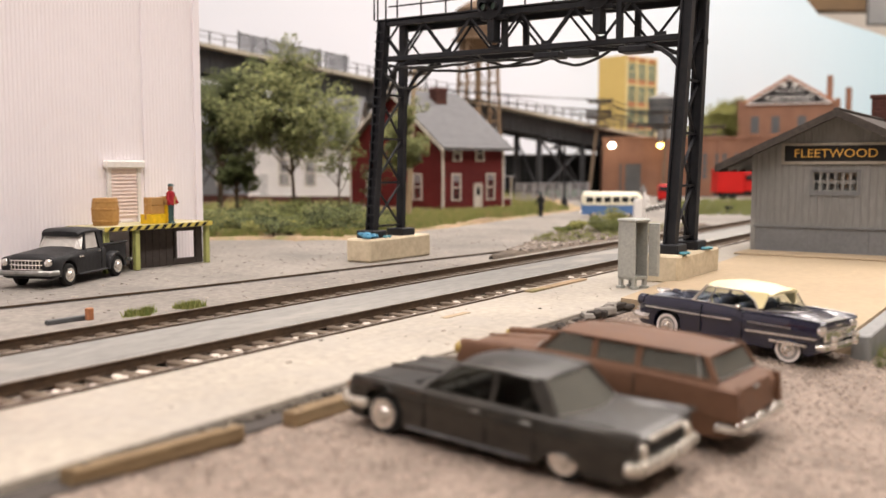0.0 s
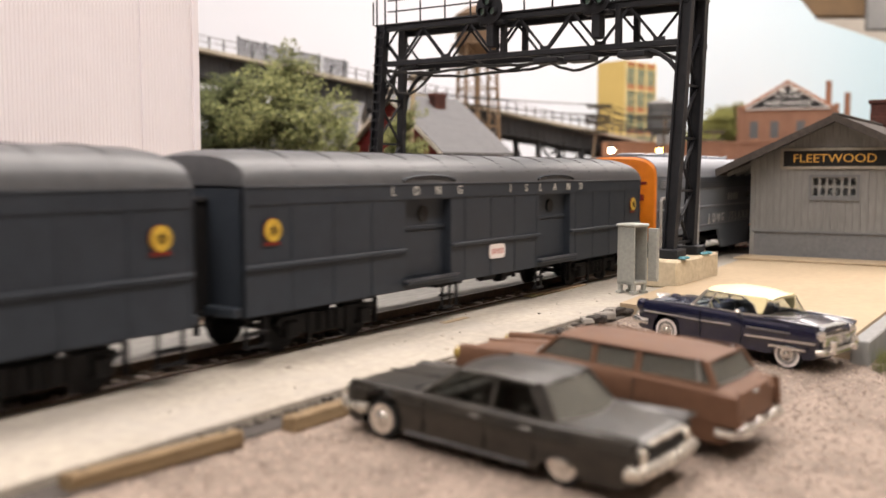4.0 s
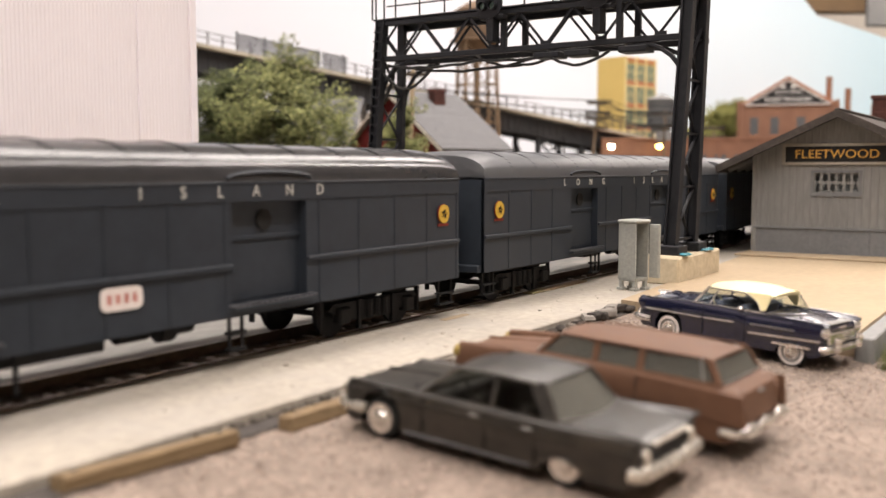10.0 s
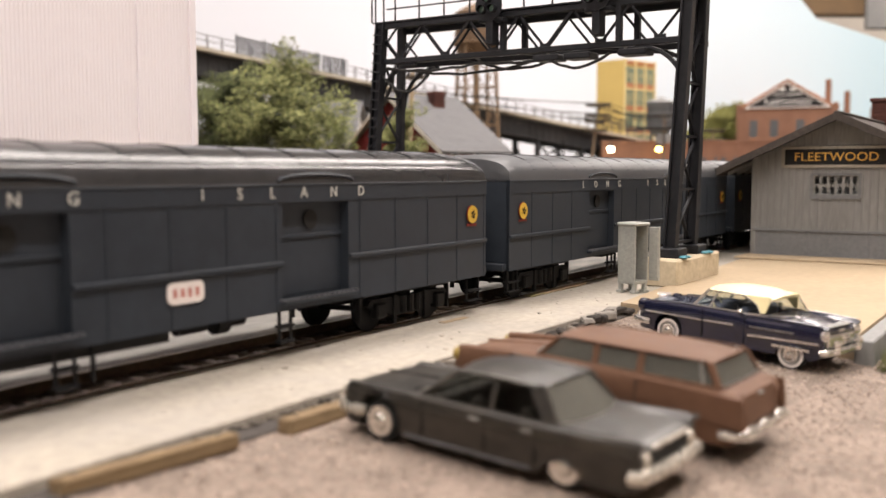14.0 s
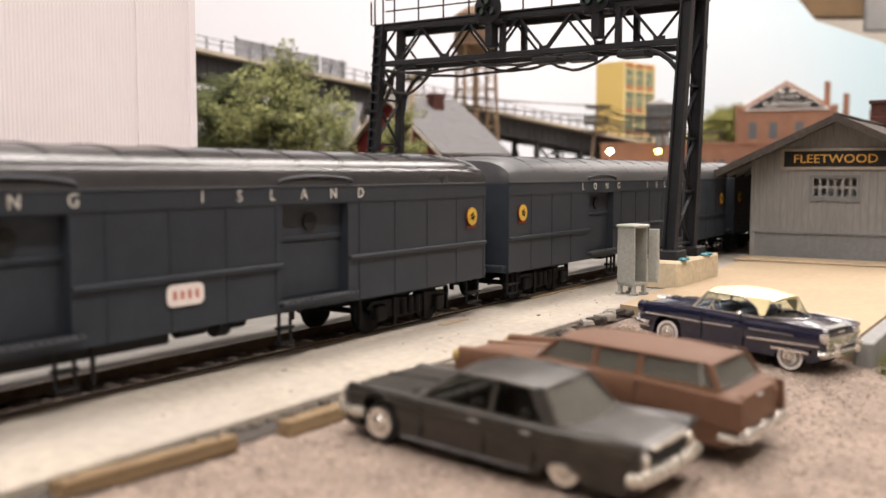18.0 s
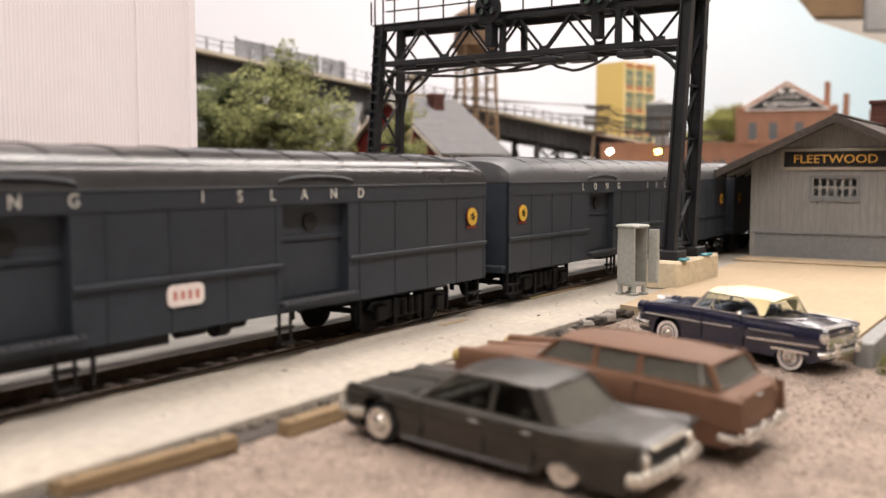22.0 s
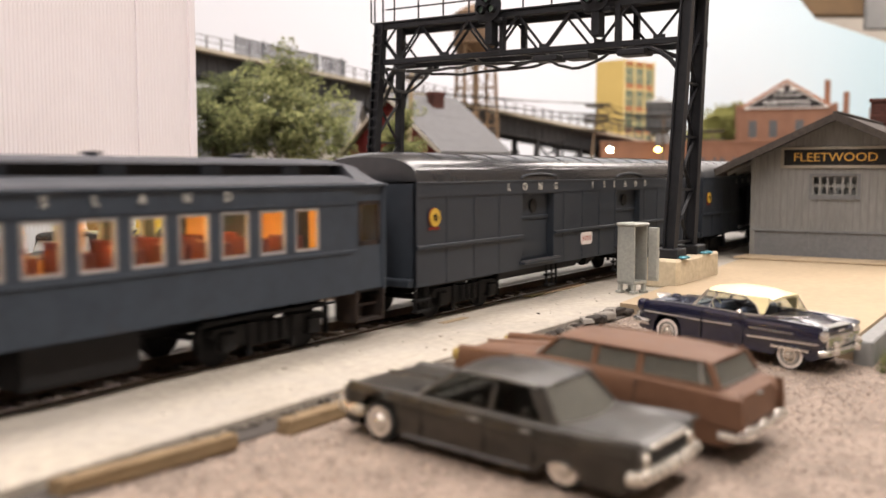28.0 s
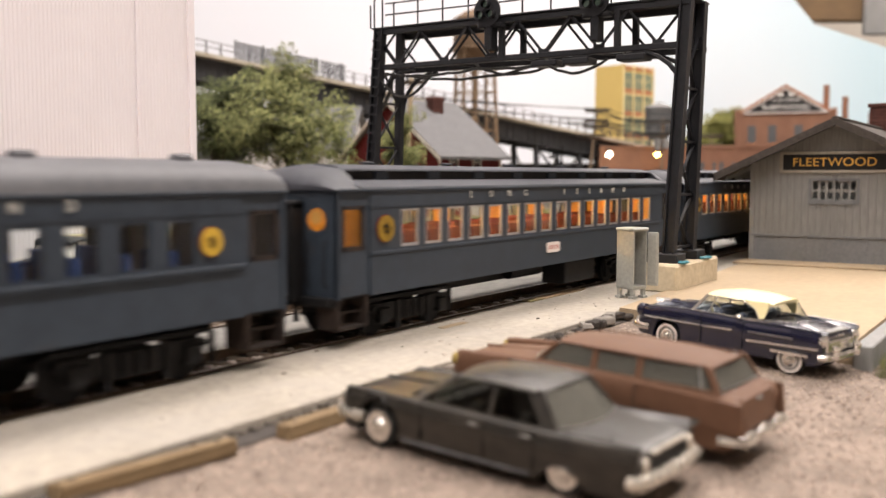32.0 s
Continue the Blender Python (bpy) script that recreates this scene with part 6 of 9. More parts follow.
for sd in (-1, 1):
    out = [(-0.29, sd * 0.655, 1.385), (-0.83, sd * 0.64, 1.40), (-0.84, sd * 0.68, 1.28), (-0.80, sd * 0.765, 1.06), (-0.72, sd * 0.79, 1.05), (-0.58, sd * 0.72, 1.22)]
    part("rear_pillar", Solid().loft([out, [(x, y - sd * 0.05, z) for x, y, z in out]]), CREAM, nav, "cream swept rear roof pillar", True)
    part("quarter_frame", Solid().tube([(-0.72, sd * 0.80, 1.03), (-0.58, sd * 0.735, 1.22), (-0.28, sd * 0.665, 1.365), (0.60, sd * 0.655, 1.365)], 0.018, 5), CHROME, nav, "bright window frame")
    part("vent_post", Solid().bar((0.50, sd * 0.79, 1.01), (0.38, sd * 0.66, 1.36), 0.022, 0.03, (0, 1, 0)), CHROME, nav)
    part("chrome_spear", Solid().bar((2.08, sd * 0.885, 0.70), (0.62, sd * 0.912, 0.715), 0.035, 0.05, (0, 1, 0)), CHROME, nav, "chrome spear on the front fender")
    part("chrome_spear", Solid().bar((0.56, sd * 0.912, 0.716), (-0.17, sd * 0.915, 0.735), 0.035, 0.05, (0, 1, 0)), CHROME, nav, "chrome spear on the door")
    part("chrome_spear", Solid().bar((-0.56, sd * 0.93, 0.76), (-1.55, sd * 0.935, 0.775), 0.03, 0.035, (0, 1, 0)), SILLGREY, nav, "rib on the rear quarter")
    part("chrome_spear", Solid().bar((-0.54, sd * 0.935, 0.575), (-2.10, sd * 0.91, 0.635), 0.04, 0.055, (0, 1, 0)), CHROME, nav, "chrome spear on the rear quarter")
    part("gravel_guard", Solid().bar((-1.10, sd * 0.93, 0.46), (-1.92, sd * 0.93, 0.465), 0.05, 0.06, (0, 1, 0)), CHROME, nav, "chrome strip above the wheel")
    part("quarter_crest", Solid().tube([(-0.44, sd * 0.85, 0.96), (-1.2, sd * 0.865, 1.0), (-2.1, sd * 0.83, 0.985)], 0.03, 6), NAVYCAR, nav, "raised crest of the rear fender", True)
    part("belt_trim", Solid().tube([(-0.42, sd * 0.84, 1.0), (0.85, sd * 0.82, 1.02), (2.05, sd * 0.80, 0.95)], 0.012, 5), SILLGREY, nav, "thin bright belt line")
    part("tail_lamp", Solid().lathe((-2.10, sd * 0.74, 0.80), [(0.12, 0.08), (0.13, -0.05), (0.09, -0.10), (0.03, -0.12)], 14, "x"), CHROME, nav, "chrome-ringed tail lamp", True)
    part("tail_tip", Solid().loft([[(-2.20, sd * 0.80, 0.93), (-2.20, sd * 0.68, 0.93), (-2.22, sd * 0.74, 1.0)], [(-1.85, sd * 0.84, 0.95), (-1.85, sd * 0.66, 0.95), (-1.85, sd * 0.76, 1.01)]]), NAVYCAR, nav, "", True)
    part("headlamp", Solid().lathe((2.30, sd * 0.70, 0.80), [(0.15, -0.12), (0.15, 0.03), (0.12, 0.07), (0.04, 0.10)], 16, "x"), NAVYCAR, nav, "hooded round headlamp", True)
    part("door_mirror", Solid().blob((-0.30, sd * 0.90, 1.05), 0.07, 8, 0.05, 0.8), CHROME, nav, "small chrome mirror", True)
    for x in (0.60, -0.42):
        part("door_seam", Solid().box(x - 0.006, x + 0.006, sd * 0.895, sd * 0.912, 0.34, 0.97), BLACKPAINT, nav, "dark door joint")
    for z in (0.0, 0.12):
        part("bumper_guard", Solid().blob((-2.30, sd * 0.52, 0.50 + z), 0.09, 9, 0.04, 1.3), CHROME, nav, "", True)
    part("bumper_guard", Solid().blob((2.50, sd * 0.5, 0.50), 0.085, 9, 0.04, 1.4), CHROME, nav, "", True)
bumper(nav, "rear_bumper", -2.22, 0.80, 0.45, 0.075, -1, 0.14)
bumper(nav, "front_bumper", 2.42, 0.84, 0.45, 0.08, 1, 0.45)
part("rear_panel", Solid().box(-2.17, -2.10, -0.62, 0.62, 0.52, 0.78, 0.03), CHROME, nav, "bright tail panel")
part("trunk_trim", Solid().box(-2.13, -1.86, -0.52, 0.52, 0.935, 0.965, 0.012), SILLGREY, nav, "bright lip of the trunk")
part("trunk_handle", Solid().box(-2.17, -2.12, -0.14, 0.14, 0.84, 0.89, 0.01), CHROME, nav, "chrome trunk handle")
part("hood_seam", Solid().tube([(1.02, -0.62, 1.02), (1.4, -0.62, 1.0), (2.1, -0.55, 0.94)], 0.01, 4), BLACKPAINT, nav)
part("hood_scoop", Solid().loft([[(1.15, -0.3, 1.03), (1.15, 0.3, 1.03), (1.15, 0, 1.06)], [(2.25, -0.2, 0.95), (2.25, 0.2, 0.95), (2.25, 0, 0.99)]]), NAVYCAR, nav, "raised middle of the hood", True)
part("hood_ornament", Solid().loft([[(2.0, -0.03, 0.99), (2.0, 0.03, 0.99), (2.0, 0, 1.05)], [(2.34, -0.07, 0.96), (2.34, 0.07, 0.96), (2.38, 0, 1.02)]]), CHROME, nav, "chrome hood ornament")
part("grille", Solid().box(2.32, 2.40, -0.55, 0.55, 0.54, 0.72, 0.03), CHROME, nav, "chrome grille bar")

# ---- station ----


def station():
    st = thing("station_building", at(41.4, 7.9, 0.05), "grey board-and-batten railway station with a dark gabled roof", "station building")
    hw, D_, eave, ridge = 3.42, 16.0, 4.15, 5.75
    # window opening in the gable wall
    wy0, wy1, wz0, wz1 = -0.72, 1.03, 2.62, 3.42
    s = Solid().box(0, 0.2, -hw, hw, 1.1, wz0).box(0, 0.2, -hw, wy0, wz0, wz1).box(0, 0.2, wy1, hw, wz0, wz1).box(0, 0.2, -hw, hw, wz1, eave)
    s.prism([(-hw, eave), (hw, eave), (0, ridge)], 0, 0.2, "x")
    part("gable_wall", s, STATION, st, "grey vertical board wall")
    part("dado_wall", Solid().box(-0.02, 0.2, -hw, hw, 0.0, 1.1), STATION_LOW, st, "smooth slate-grey lower wall")
    part("side_wall", Solid().box(0.2, D_, hw - 0.2, hw, 0, eave), STATION, st)
    part("side_wall", Solid().box(0.2, D_, -hw, -hw + 0.2, 0, eave), STATION, st)
    part("back_wall", Solid().box(D_, D_ + 0.2, -hw, hw, 0, ridge), STATION, st)
    n = 24
    bat = Solid().box(-0.045, 0, -0.035, 0.035, 0, 1.0).mesh("batten")
    bat.materials.append(STATION)
    for k in range(n + 1):
        y = -hw + 2 * hw * k / n
        top = eave + (ridge - eave) * (1 - abs(y) / hw) - 0.05
        for z0, z1 in (((1.12, wz0), (wz1, top)) if wy0 - 0.02 < y < wy1 + 0.02 else ((1.12, top),)):
            if z1 - z0 > 0.1:
                o = new("batten", bat)
                o.parent = st
                o.matrix_basis = at(0, y, z0) @ Matrix.Diagonal((1, 1, z1 - z0, 1))
    part("dado_rail", Solid().box(-0.08, 0, -hw - 0.02, hw + 0.02, 1.08, 1.17, 0.015), STATION_LOW, st, "projecting rail above the dado")
    for y in (-1.15, 1.15):
        part("dado_post", Solid().box(-0.05, -0.02, y - 0.05, y + 0.05, 0.06, 1.08, 0.01), STATION_LOW, st)
    part("base_board", Solid().box(-0.06, -0.02, -hw, hw, 0, 0.09, 0.01), STATION_LOW, st)
    for y in (-hw, hw):
        part("corner_board", Solid().box(-0.06, 0.1, y - 0.1, y + 0.1, 0, eave + 0.05, 0.015), STATION, st)
    w = part("window", Solid().box(-0.05, 0.06, wy0 - 0.12, wy0, wz0 - 0.1, wz1 + 0.1).box(-0.05, 0.06, wy1, wy1 + 0.12, wz0 - 0.1, wz1 + 0.1).box(-0.05, 0.06, wy0, wy1, wz1, wz1 + 0.1).box(-0.07, 0.06, wy0 - 0.12, wy1 + 0.12, wz0 - 0.16, wz0), STATION_LOW, st, "small-paned window")
    # thick cast glazing bars leave small panes with clipped corners
    pw, ph = (wy1 - wy0) / 6, (wz1 - wz0) / 2
    bar, cut = pw * 0.17, pw * 0.15
    s = Solid()
    for j in range(3):
        z = wz0 + ph * j
        s.box(0.02, 0.06, wy0, wy1, max(wz0, z - bar), min(wz1, z + bar))
    for k in range(7):
        y = wy0 + pw * k
        s.box(0.018, 0.06, max(wy0, y - bar), min(wy1, y + bar), wz0, wz1)
    for k in range(6):
        for j in range(2):
            ya, yb = wy0 + pw * k + bar, wy0 + pw * (k + 1) - bar
            za, zb = wz0 + ph * j + bar, wz0 + ph * (j + 1) - bar
            for y, dy in ((ya, cut), (yb, -cut)):
                for z, dz in ((za, cut), (zb, -cut)):
                    s.prism([(y, z), (y + dy, z), (y, z + dz)], 0.022, 0.058, "x")
    part("glazing_bar", s, STATION, w)
    for k in range(6):
        for j in range(2):
            y = wy0 + (wy1 - wy0) * k / 6
            z = wz0 + (wz1 - wz0) * j / 2
            part("pane", Solid().box(0.08, 0.10, y, y + (wy1 - wy0) / 6, z, z + (wz1 - wz0) / 2), PANE, w, shadow=False)
    part("inner_floor", Solid().box(0.25, D_, -hw + 0.25, hw - 0.25, 0.0, 0.1), DARKWOOD, st)
    # made-up grey panel close behind the panes, so they do not look black
    part("inner_screen", Solid().box(0.55, 0.60, -1.4, 1.7, 2.3, 3.8), STATION, st, "grey backing added to lighten the view through the window")
    sg = part("sign_frame", Solid().box(-0.12, -0.05, -2.0, 2.3, 3.74, 4.62, 0.02), SIGNFRAME, st, "tan frame of the station sign")
    part("sign_board", Solid().box(-0.135, -0.115, -1.86, 2.16, 3.86, 4.50), SIGN, sg, "black name board")
    me = lettering("FLEETWOOD", 0.49, 0.01, 1.11)
    me.transform(Matrix.Rotation(radians(-90), 4, "Z"))
    part("lettering", me, GOLD, sg, "gold station name FLEETWOOD", m=at(-0.15, 0.16, 4.17))
    # roof: two slabs with overhang, rakes and rafter ends
    over, front = 1.35, 1.05
    sl = (ridge - eave) / hw
    for sd in (-1, 1):
        ye = sd * (hw + over)
        ze = eave - sl * over
        out = [(0, ridge + 0.16), (ye, ze + 0.16), (ye, ze + 0.02), (0, ridge + 0.02)]
        part("roof", Solid().prism(out, -front + 0.06, D_ + 1, "x"), ROOFFELT, st, "dark felt roof slope")
        part("barge_board", Solid().prism([(0, ridge + 0.2), (ye * 1.01, ze + 0.2), (ye * 1.01, ze - 0.12), (0, ridge - 0.12)], -front, -front + 0.06, "x"), ROOFFELT, st, "thick dark barge board")
        part("fascia", Solid().box(-front, D_ + 1, ye - 0.03, ye + 0.03, ze - 0.1, ze + 0.15), ROOFFELT, st)
        for k in range(12):
            x = 0.6 + k * 1.3
            part("rafter", Solid().bar((x, sd * (hw - 0.1), eave - 0.02), (x, ye * 0.99, ze - 0.02), 0.12, 0.16), STATION, st)
    part("ridge_cap", Solid().box(-front, D_ + 1, -0.12, 0.12, ridge + 0.14, ridge + 0.24, 0.03), ROOFFELT, st)
    return st


station()
ch = thing("station_chimney", at(51.5, 8.0, 5.6), "short red brick chimney on the station roof", "chimney")
part("chimney_shaft", Solid().box(-0.38, 0.38, -0.38, 0.38, 0, 1.45), BRICKRED, ch)
for k in range(8):
    part("brick_course", Solid().box(-0.40, 0.40, -0.40, 0.40, 0.05 + k * 0.17, 0.17 + k * 0.17, 0.01), BRICKRED, ch)
part("cap", Solid().box(-0.48, 0.48, -0.48, 0.48, 1.42, 1.62, 0.03), BRICKRED, ch)

# ---- white warehouse with its loading dock ----
WX, WY = 27.5, 30.2
wh = thing("white_warehouse", at(WX, WY, -0.06), "tall white corrugated warehouse, faintly stained pink", "warehouse")
part("wall", Solid().box(-40, 0, 0.06, 24, 0, 24), WHITEWALL, wh)
rib = Solid().prism([(-0.06, 0), (0.06, 0), (0.03, -0.015), (-0.03, -0.015)], 0, 23.9, "z").mesh("corrugation")
rib.materials.append(WHITEWALL)
for k in range(130):
    x = -0.5 - k * 0.165
    o = new("corrugation", rib)
    o.parent = wh
    o.matrix_basis = at(x, 0.06, 0) if not (-4.75 < x < -3.05) else at(x, 0.06, 4.05)
part("corner_trim", Solid().box(-0.3, 0.05, -0.03, 0.3, 0, 24, 0.02), WHITEWALL, wh)
part("sheet_joint", Solid().box(-2.90, -2.87, -0.004, 0.06, 0, 24), WHITEWALL, wh)
sh = part("shutter_door", Solid().box(-4.62, -3.18, 0.0, 0.06, 1.5, 3.72, 0.01), SHUTTER, wh, "closed roller shutter")
for k in range(13):
    part("slat", Solid().box(-4.5, -3.3, -0.06, 0.0, 1.85 + k * 0.138, 1.945 + k * 0.138, 0.02), SHUTTER, sh)
for q in ((-4.66, -4.5, 1.5, 3.75), (-3.3, -3.14, 1.5, 3.75)):
    part("jamb", Solid().box(q[0], q[1], -0.08, 0.06, q[2], q[3], 0.02), TRIMWHITE, sh)
part("shutter_hood", Solid().box(-4.8, -3.0, -0.22, 0.06, 3.68, 3.98, 0.05), TRIMWHITE, sh, "white roller housing")
part("door_sill", Solid().box(-4.2, -3.6, -0.14, 0.0, 1.62, 1.72, 0.02), PLATE, sh)

dk = thing("loading_dock", at(0, 0, -0.06), "wooden loading dock with a black and yellow striped edge", "loading dock")
DX0, DX1, DY0, DY1, DZ = 21.0, 25.95, 28.0, 30.15, 1.62
part("deck", Solid().box(DX0, DX1, DY0, DY1, DZ - 0.16, DZ, 0.015), DOCKTOP, dk, "pale worn boards")
part("edge_board", Solid().box(DX0, DX1 + 0.02, DY0 - 0.05, DY0, DZ - 0.15, DZ + 0.01), SAFETY_Y, dk, "yellow safety edge")
for k in range(12):
    x = DX0 + 0.1 + k * 0.39
    part("stripe", Solid().prism([(x, DZ - 0.145), (x + 0.18, DZ - 0.145), (x + 0.34, DZ), (x + 0.16, DZ)], DY0 - 0.062, DY0 - 0.045, "y"), BLACKPAINT, dk)
part("edge_board", Solid().box(DX1, DX1 + 0.05, DY0, DY1, DZ - 0.15, DZ + 0.01), SAFETY_Y, dk, "yellow safety edge")
for x, y in ((DX0 + 0.2, DY0 + 0.2), (22.45, DY0 + 0.13), (DX1 - 0.13, DY0 + 0.16)):
    part("post", Solid().box(x - 0.10, x + 0.10, y - 0.10, y + 0.10, 0, DZ - 0.16, 0.02), DOCKGREEN, dk, "yellow-green post")
part("back_board", Solid().box(22.5, 24.1, DY0 + 0.5, DY0 + 0.58, 0.0, DZ - 0.16), DARKWOOD, dk, "dark planked skirt")
for k in range(5):
    part("plank", Solid().box(22.5 + k * 0.32, 22.80 + k * 0.32, DY0 + 0.46, DY0 + 0.5, 0.02, DZ - 0.18), DARKWOOD, dk)
for q in ((24.1, 24.42, 0.0, DZ - 0.16), (25.55, DX1 - 0.05, 0.0, DZ - 0.16)):
    part("frame_post", Solid().box(q[0], q[1], DY0 + 0.45, DY0 + 0.6, q[2], q[3], 0.02), DARKWOOD, dk, "dark frame of the end opening")
part("frame_rail", Solid().box(24.42, 25.55, DY0 + 0.45, DY0 + 0.6, 0.0, 0.24, 0.02), DARKWOOD, dk, "dark frame of the end opening")
part("frame_rail", Solid().box(24.42, 25.55, DY0 + 0.45, DY0 + 0.6, DZ - 0.34, DZ - 0.16, 0.02), DARKWOOD, dk, "dark frame of the end opening")
part("end_frame", Solid().box(DX1 - 0.16, DX1 - 0.04, DY1 - 0.2, DY1 - 0.05, 0.0, DZ - 0.16), DARKWOOD, dk)

br = thing("barrel", at(21.9, 29.1, DZ - 0.06) @ Matrix.Diagonal((0.8, 0.8, 0.9, 1)), "tan wooden barrel standing on the dock", "barrel")
part("barrel_body", Solid().lathe((0, 0, 0), [(0.53, 0), (0.585, 0.25), (0.605, 0.5), (0.585, 0.8), (0.53, 1.1)], 22), BARREL, br, smooth=True)
for z, r in ((0.2, 0.575), (0.66, 0.60), (0.95, 0.558)):
    part("hoop", Solid().lathe((0, 0, z), [(r, -0.05), (r + 0.015, -0.04), (r + 0.015, 0.04), (r, 0.05)], 22), BARREL, br)
part("lid", Solid().lathe((0, 0, 1.07), [(0.48, 0), (0.48, 0.04)], 20), BARREL, br)


def carton(x, y, z, sx, sy, sz, rz, material, label):
    b = thing("carton", at(x, y, z, rz), label, "box", "boxes on the dock")
    part("box_body", Solid().box(-sx / 2, sx / 2, -sy / 2, sy / 2, 0, sz, 0.015), material, b)
    part("tape", Solid().box(-sx / 2 - 0.004, sx / 2 + 0.004, -0.05, 0.05, sz - 0.2, sz + 0.006), CARD if material is YELLOW else BARREL, b, "strip of tape")


D0 = DZ - 0.06
carton(23.65, 28.6, D0, 0.78, 0.55, 0.36, 4, YELLOW, "yellow crate on the loading dock")
carton(23.70, 28.62, D0 + 0.37, 0.60, 0.45, 0.32, -3, CARD, "brown carton stacked on a yellow crate")
carton(23.66, 28.6, D0 + 0.70, 0.58, 0.42, 0.28, 2, CARD, "brown carton on top of the stack")
carton(24.22, 28.55, D0, 0.34, 0.45, 0.68, 8, YELLOW, "tall yellow box beside the stack")
carton(24.30, 28.5, D0 + 0.69, 0.5, 0.36, 0.32, -6, CARD, "small brown carton held against the toy figure")


JEANS = mat("blue_green_trousers", (0.05, 0.10, 0.10), None, 0.7)
SKIN = mat("painted_flesh", (0.42, 0.20, 0.13), None, 0.6)


def figurine(name, m, label, top, legs, case=None, head=None):
    """A painted toy figure in one plain mesh."""
    s = Solid()
    for sd in (-1, 1):
        s.loft([[(sd * 0.1 + 0.09 * math.cos(a) * k, 0.1 * math.sin(a) * k + o, z) for a in (i * math.pi / 4 for i in range(8))] for k, z, o in ((1.3, 0.0, -0.05), (0.9, 0.1, 0), (0.9, 0.45, 0), (1.15, 0.86, 0))])
        s.tube([(sd * 0.26, 0, 1.40), (sd * 0.33, -0.04, 1.12), (sd * 0.28, -0.2, 0.92)], 0.065, 7)
    s.loft([[(0.22 * k * math.cos(a), 0.14 * k * math.sin(a), z) for a in (i * math.pi / 5 for i in range(10))] for k, z in ((0.95, 0.82), (0.9, 1.0), (1.15, 1.28), (1.05, 1.42), (0.4, 1.5))])
    s.lathe((0, 0, 1.48), [(0.06, 0), (0.11, 0.06), (0.12, 0.16), (0.09, 0.24), (0.03, 0.28)], 10)
    s.lathe((0, -0.02, 1.70), [(0.16, 0), (0.13, 0.04), (0.11, 0.1), (0.04, 0.12)], 10)
    if case:
        s.box(0.2, 0.34, -0.38, -0.02, 0.5, 0.85, 0.02)
    me = s.mesh(name, True)
    for q in (top, legs, head or top, JEANS):
        me.materials.append(q)
    for poly in me.polygons:
        z = poly.center.z / S
        poly.material_index = 3 if z > 1.69 else 2 if z > 1.47 else 0 if z > 0.88 else 1
    ob = new(name, me)
    ob.matrix_basis = m
    return tagged(ob, label, "figurine")


figurine("toy_figure", at(24.24, 28.32, D0, 20) @ Matrix.Diagonal((0.82, 0.82, 0.82, 1)), "painted toy figure in a red shirt on the dock", SHIRT_RED, JEANS, None, SKIN)

# pickup truck in front of the dock


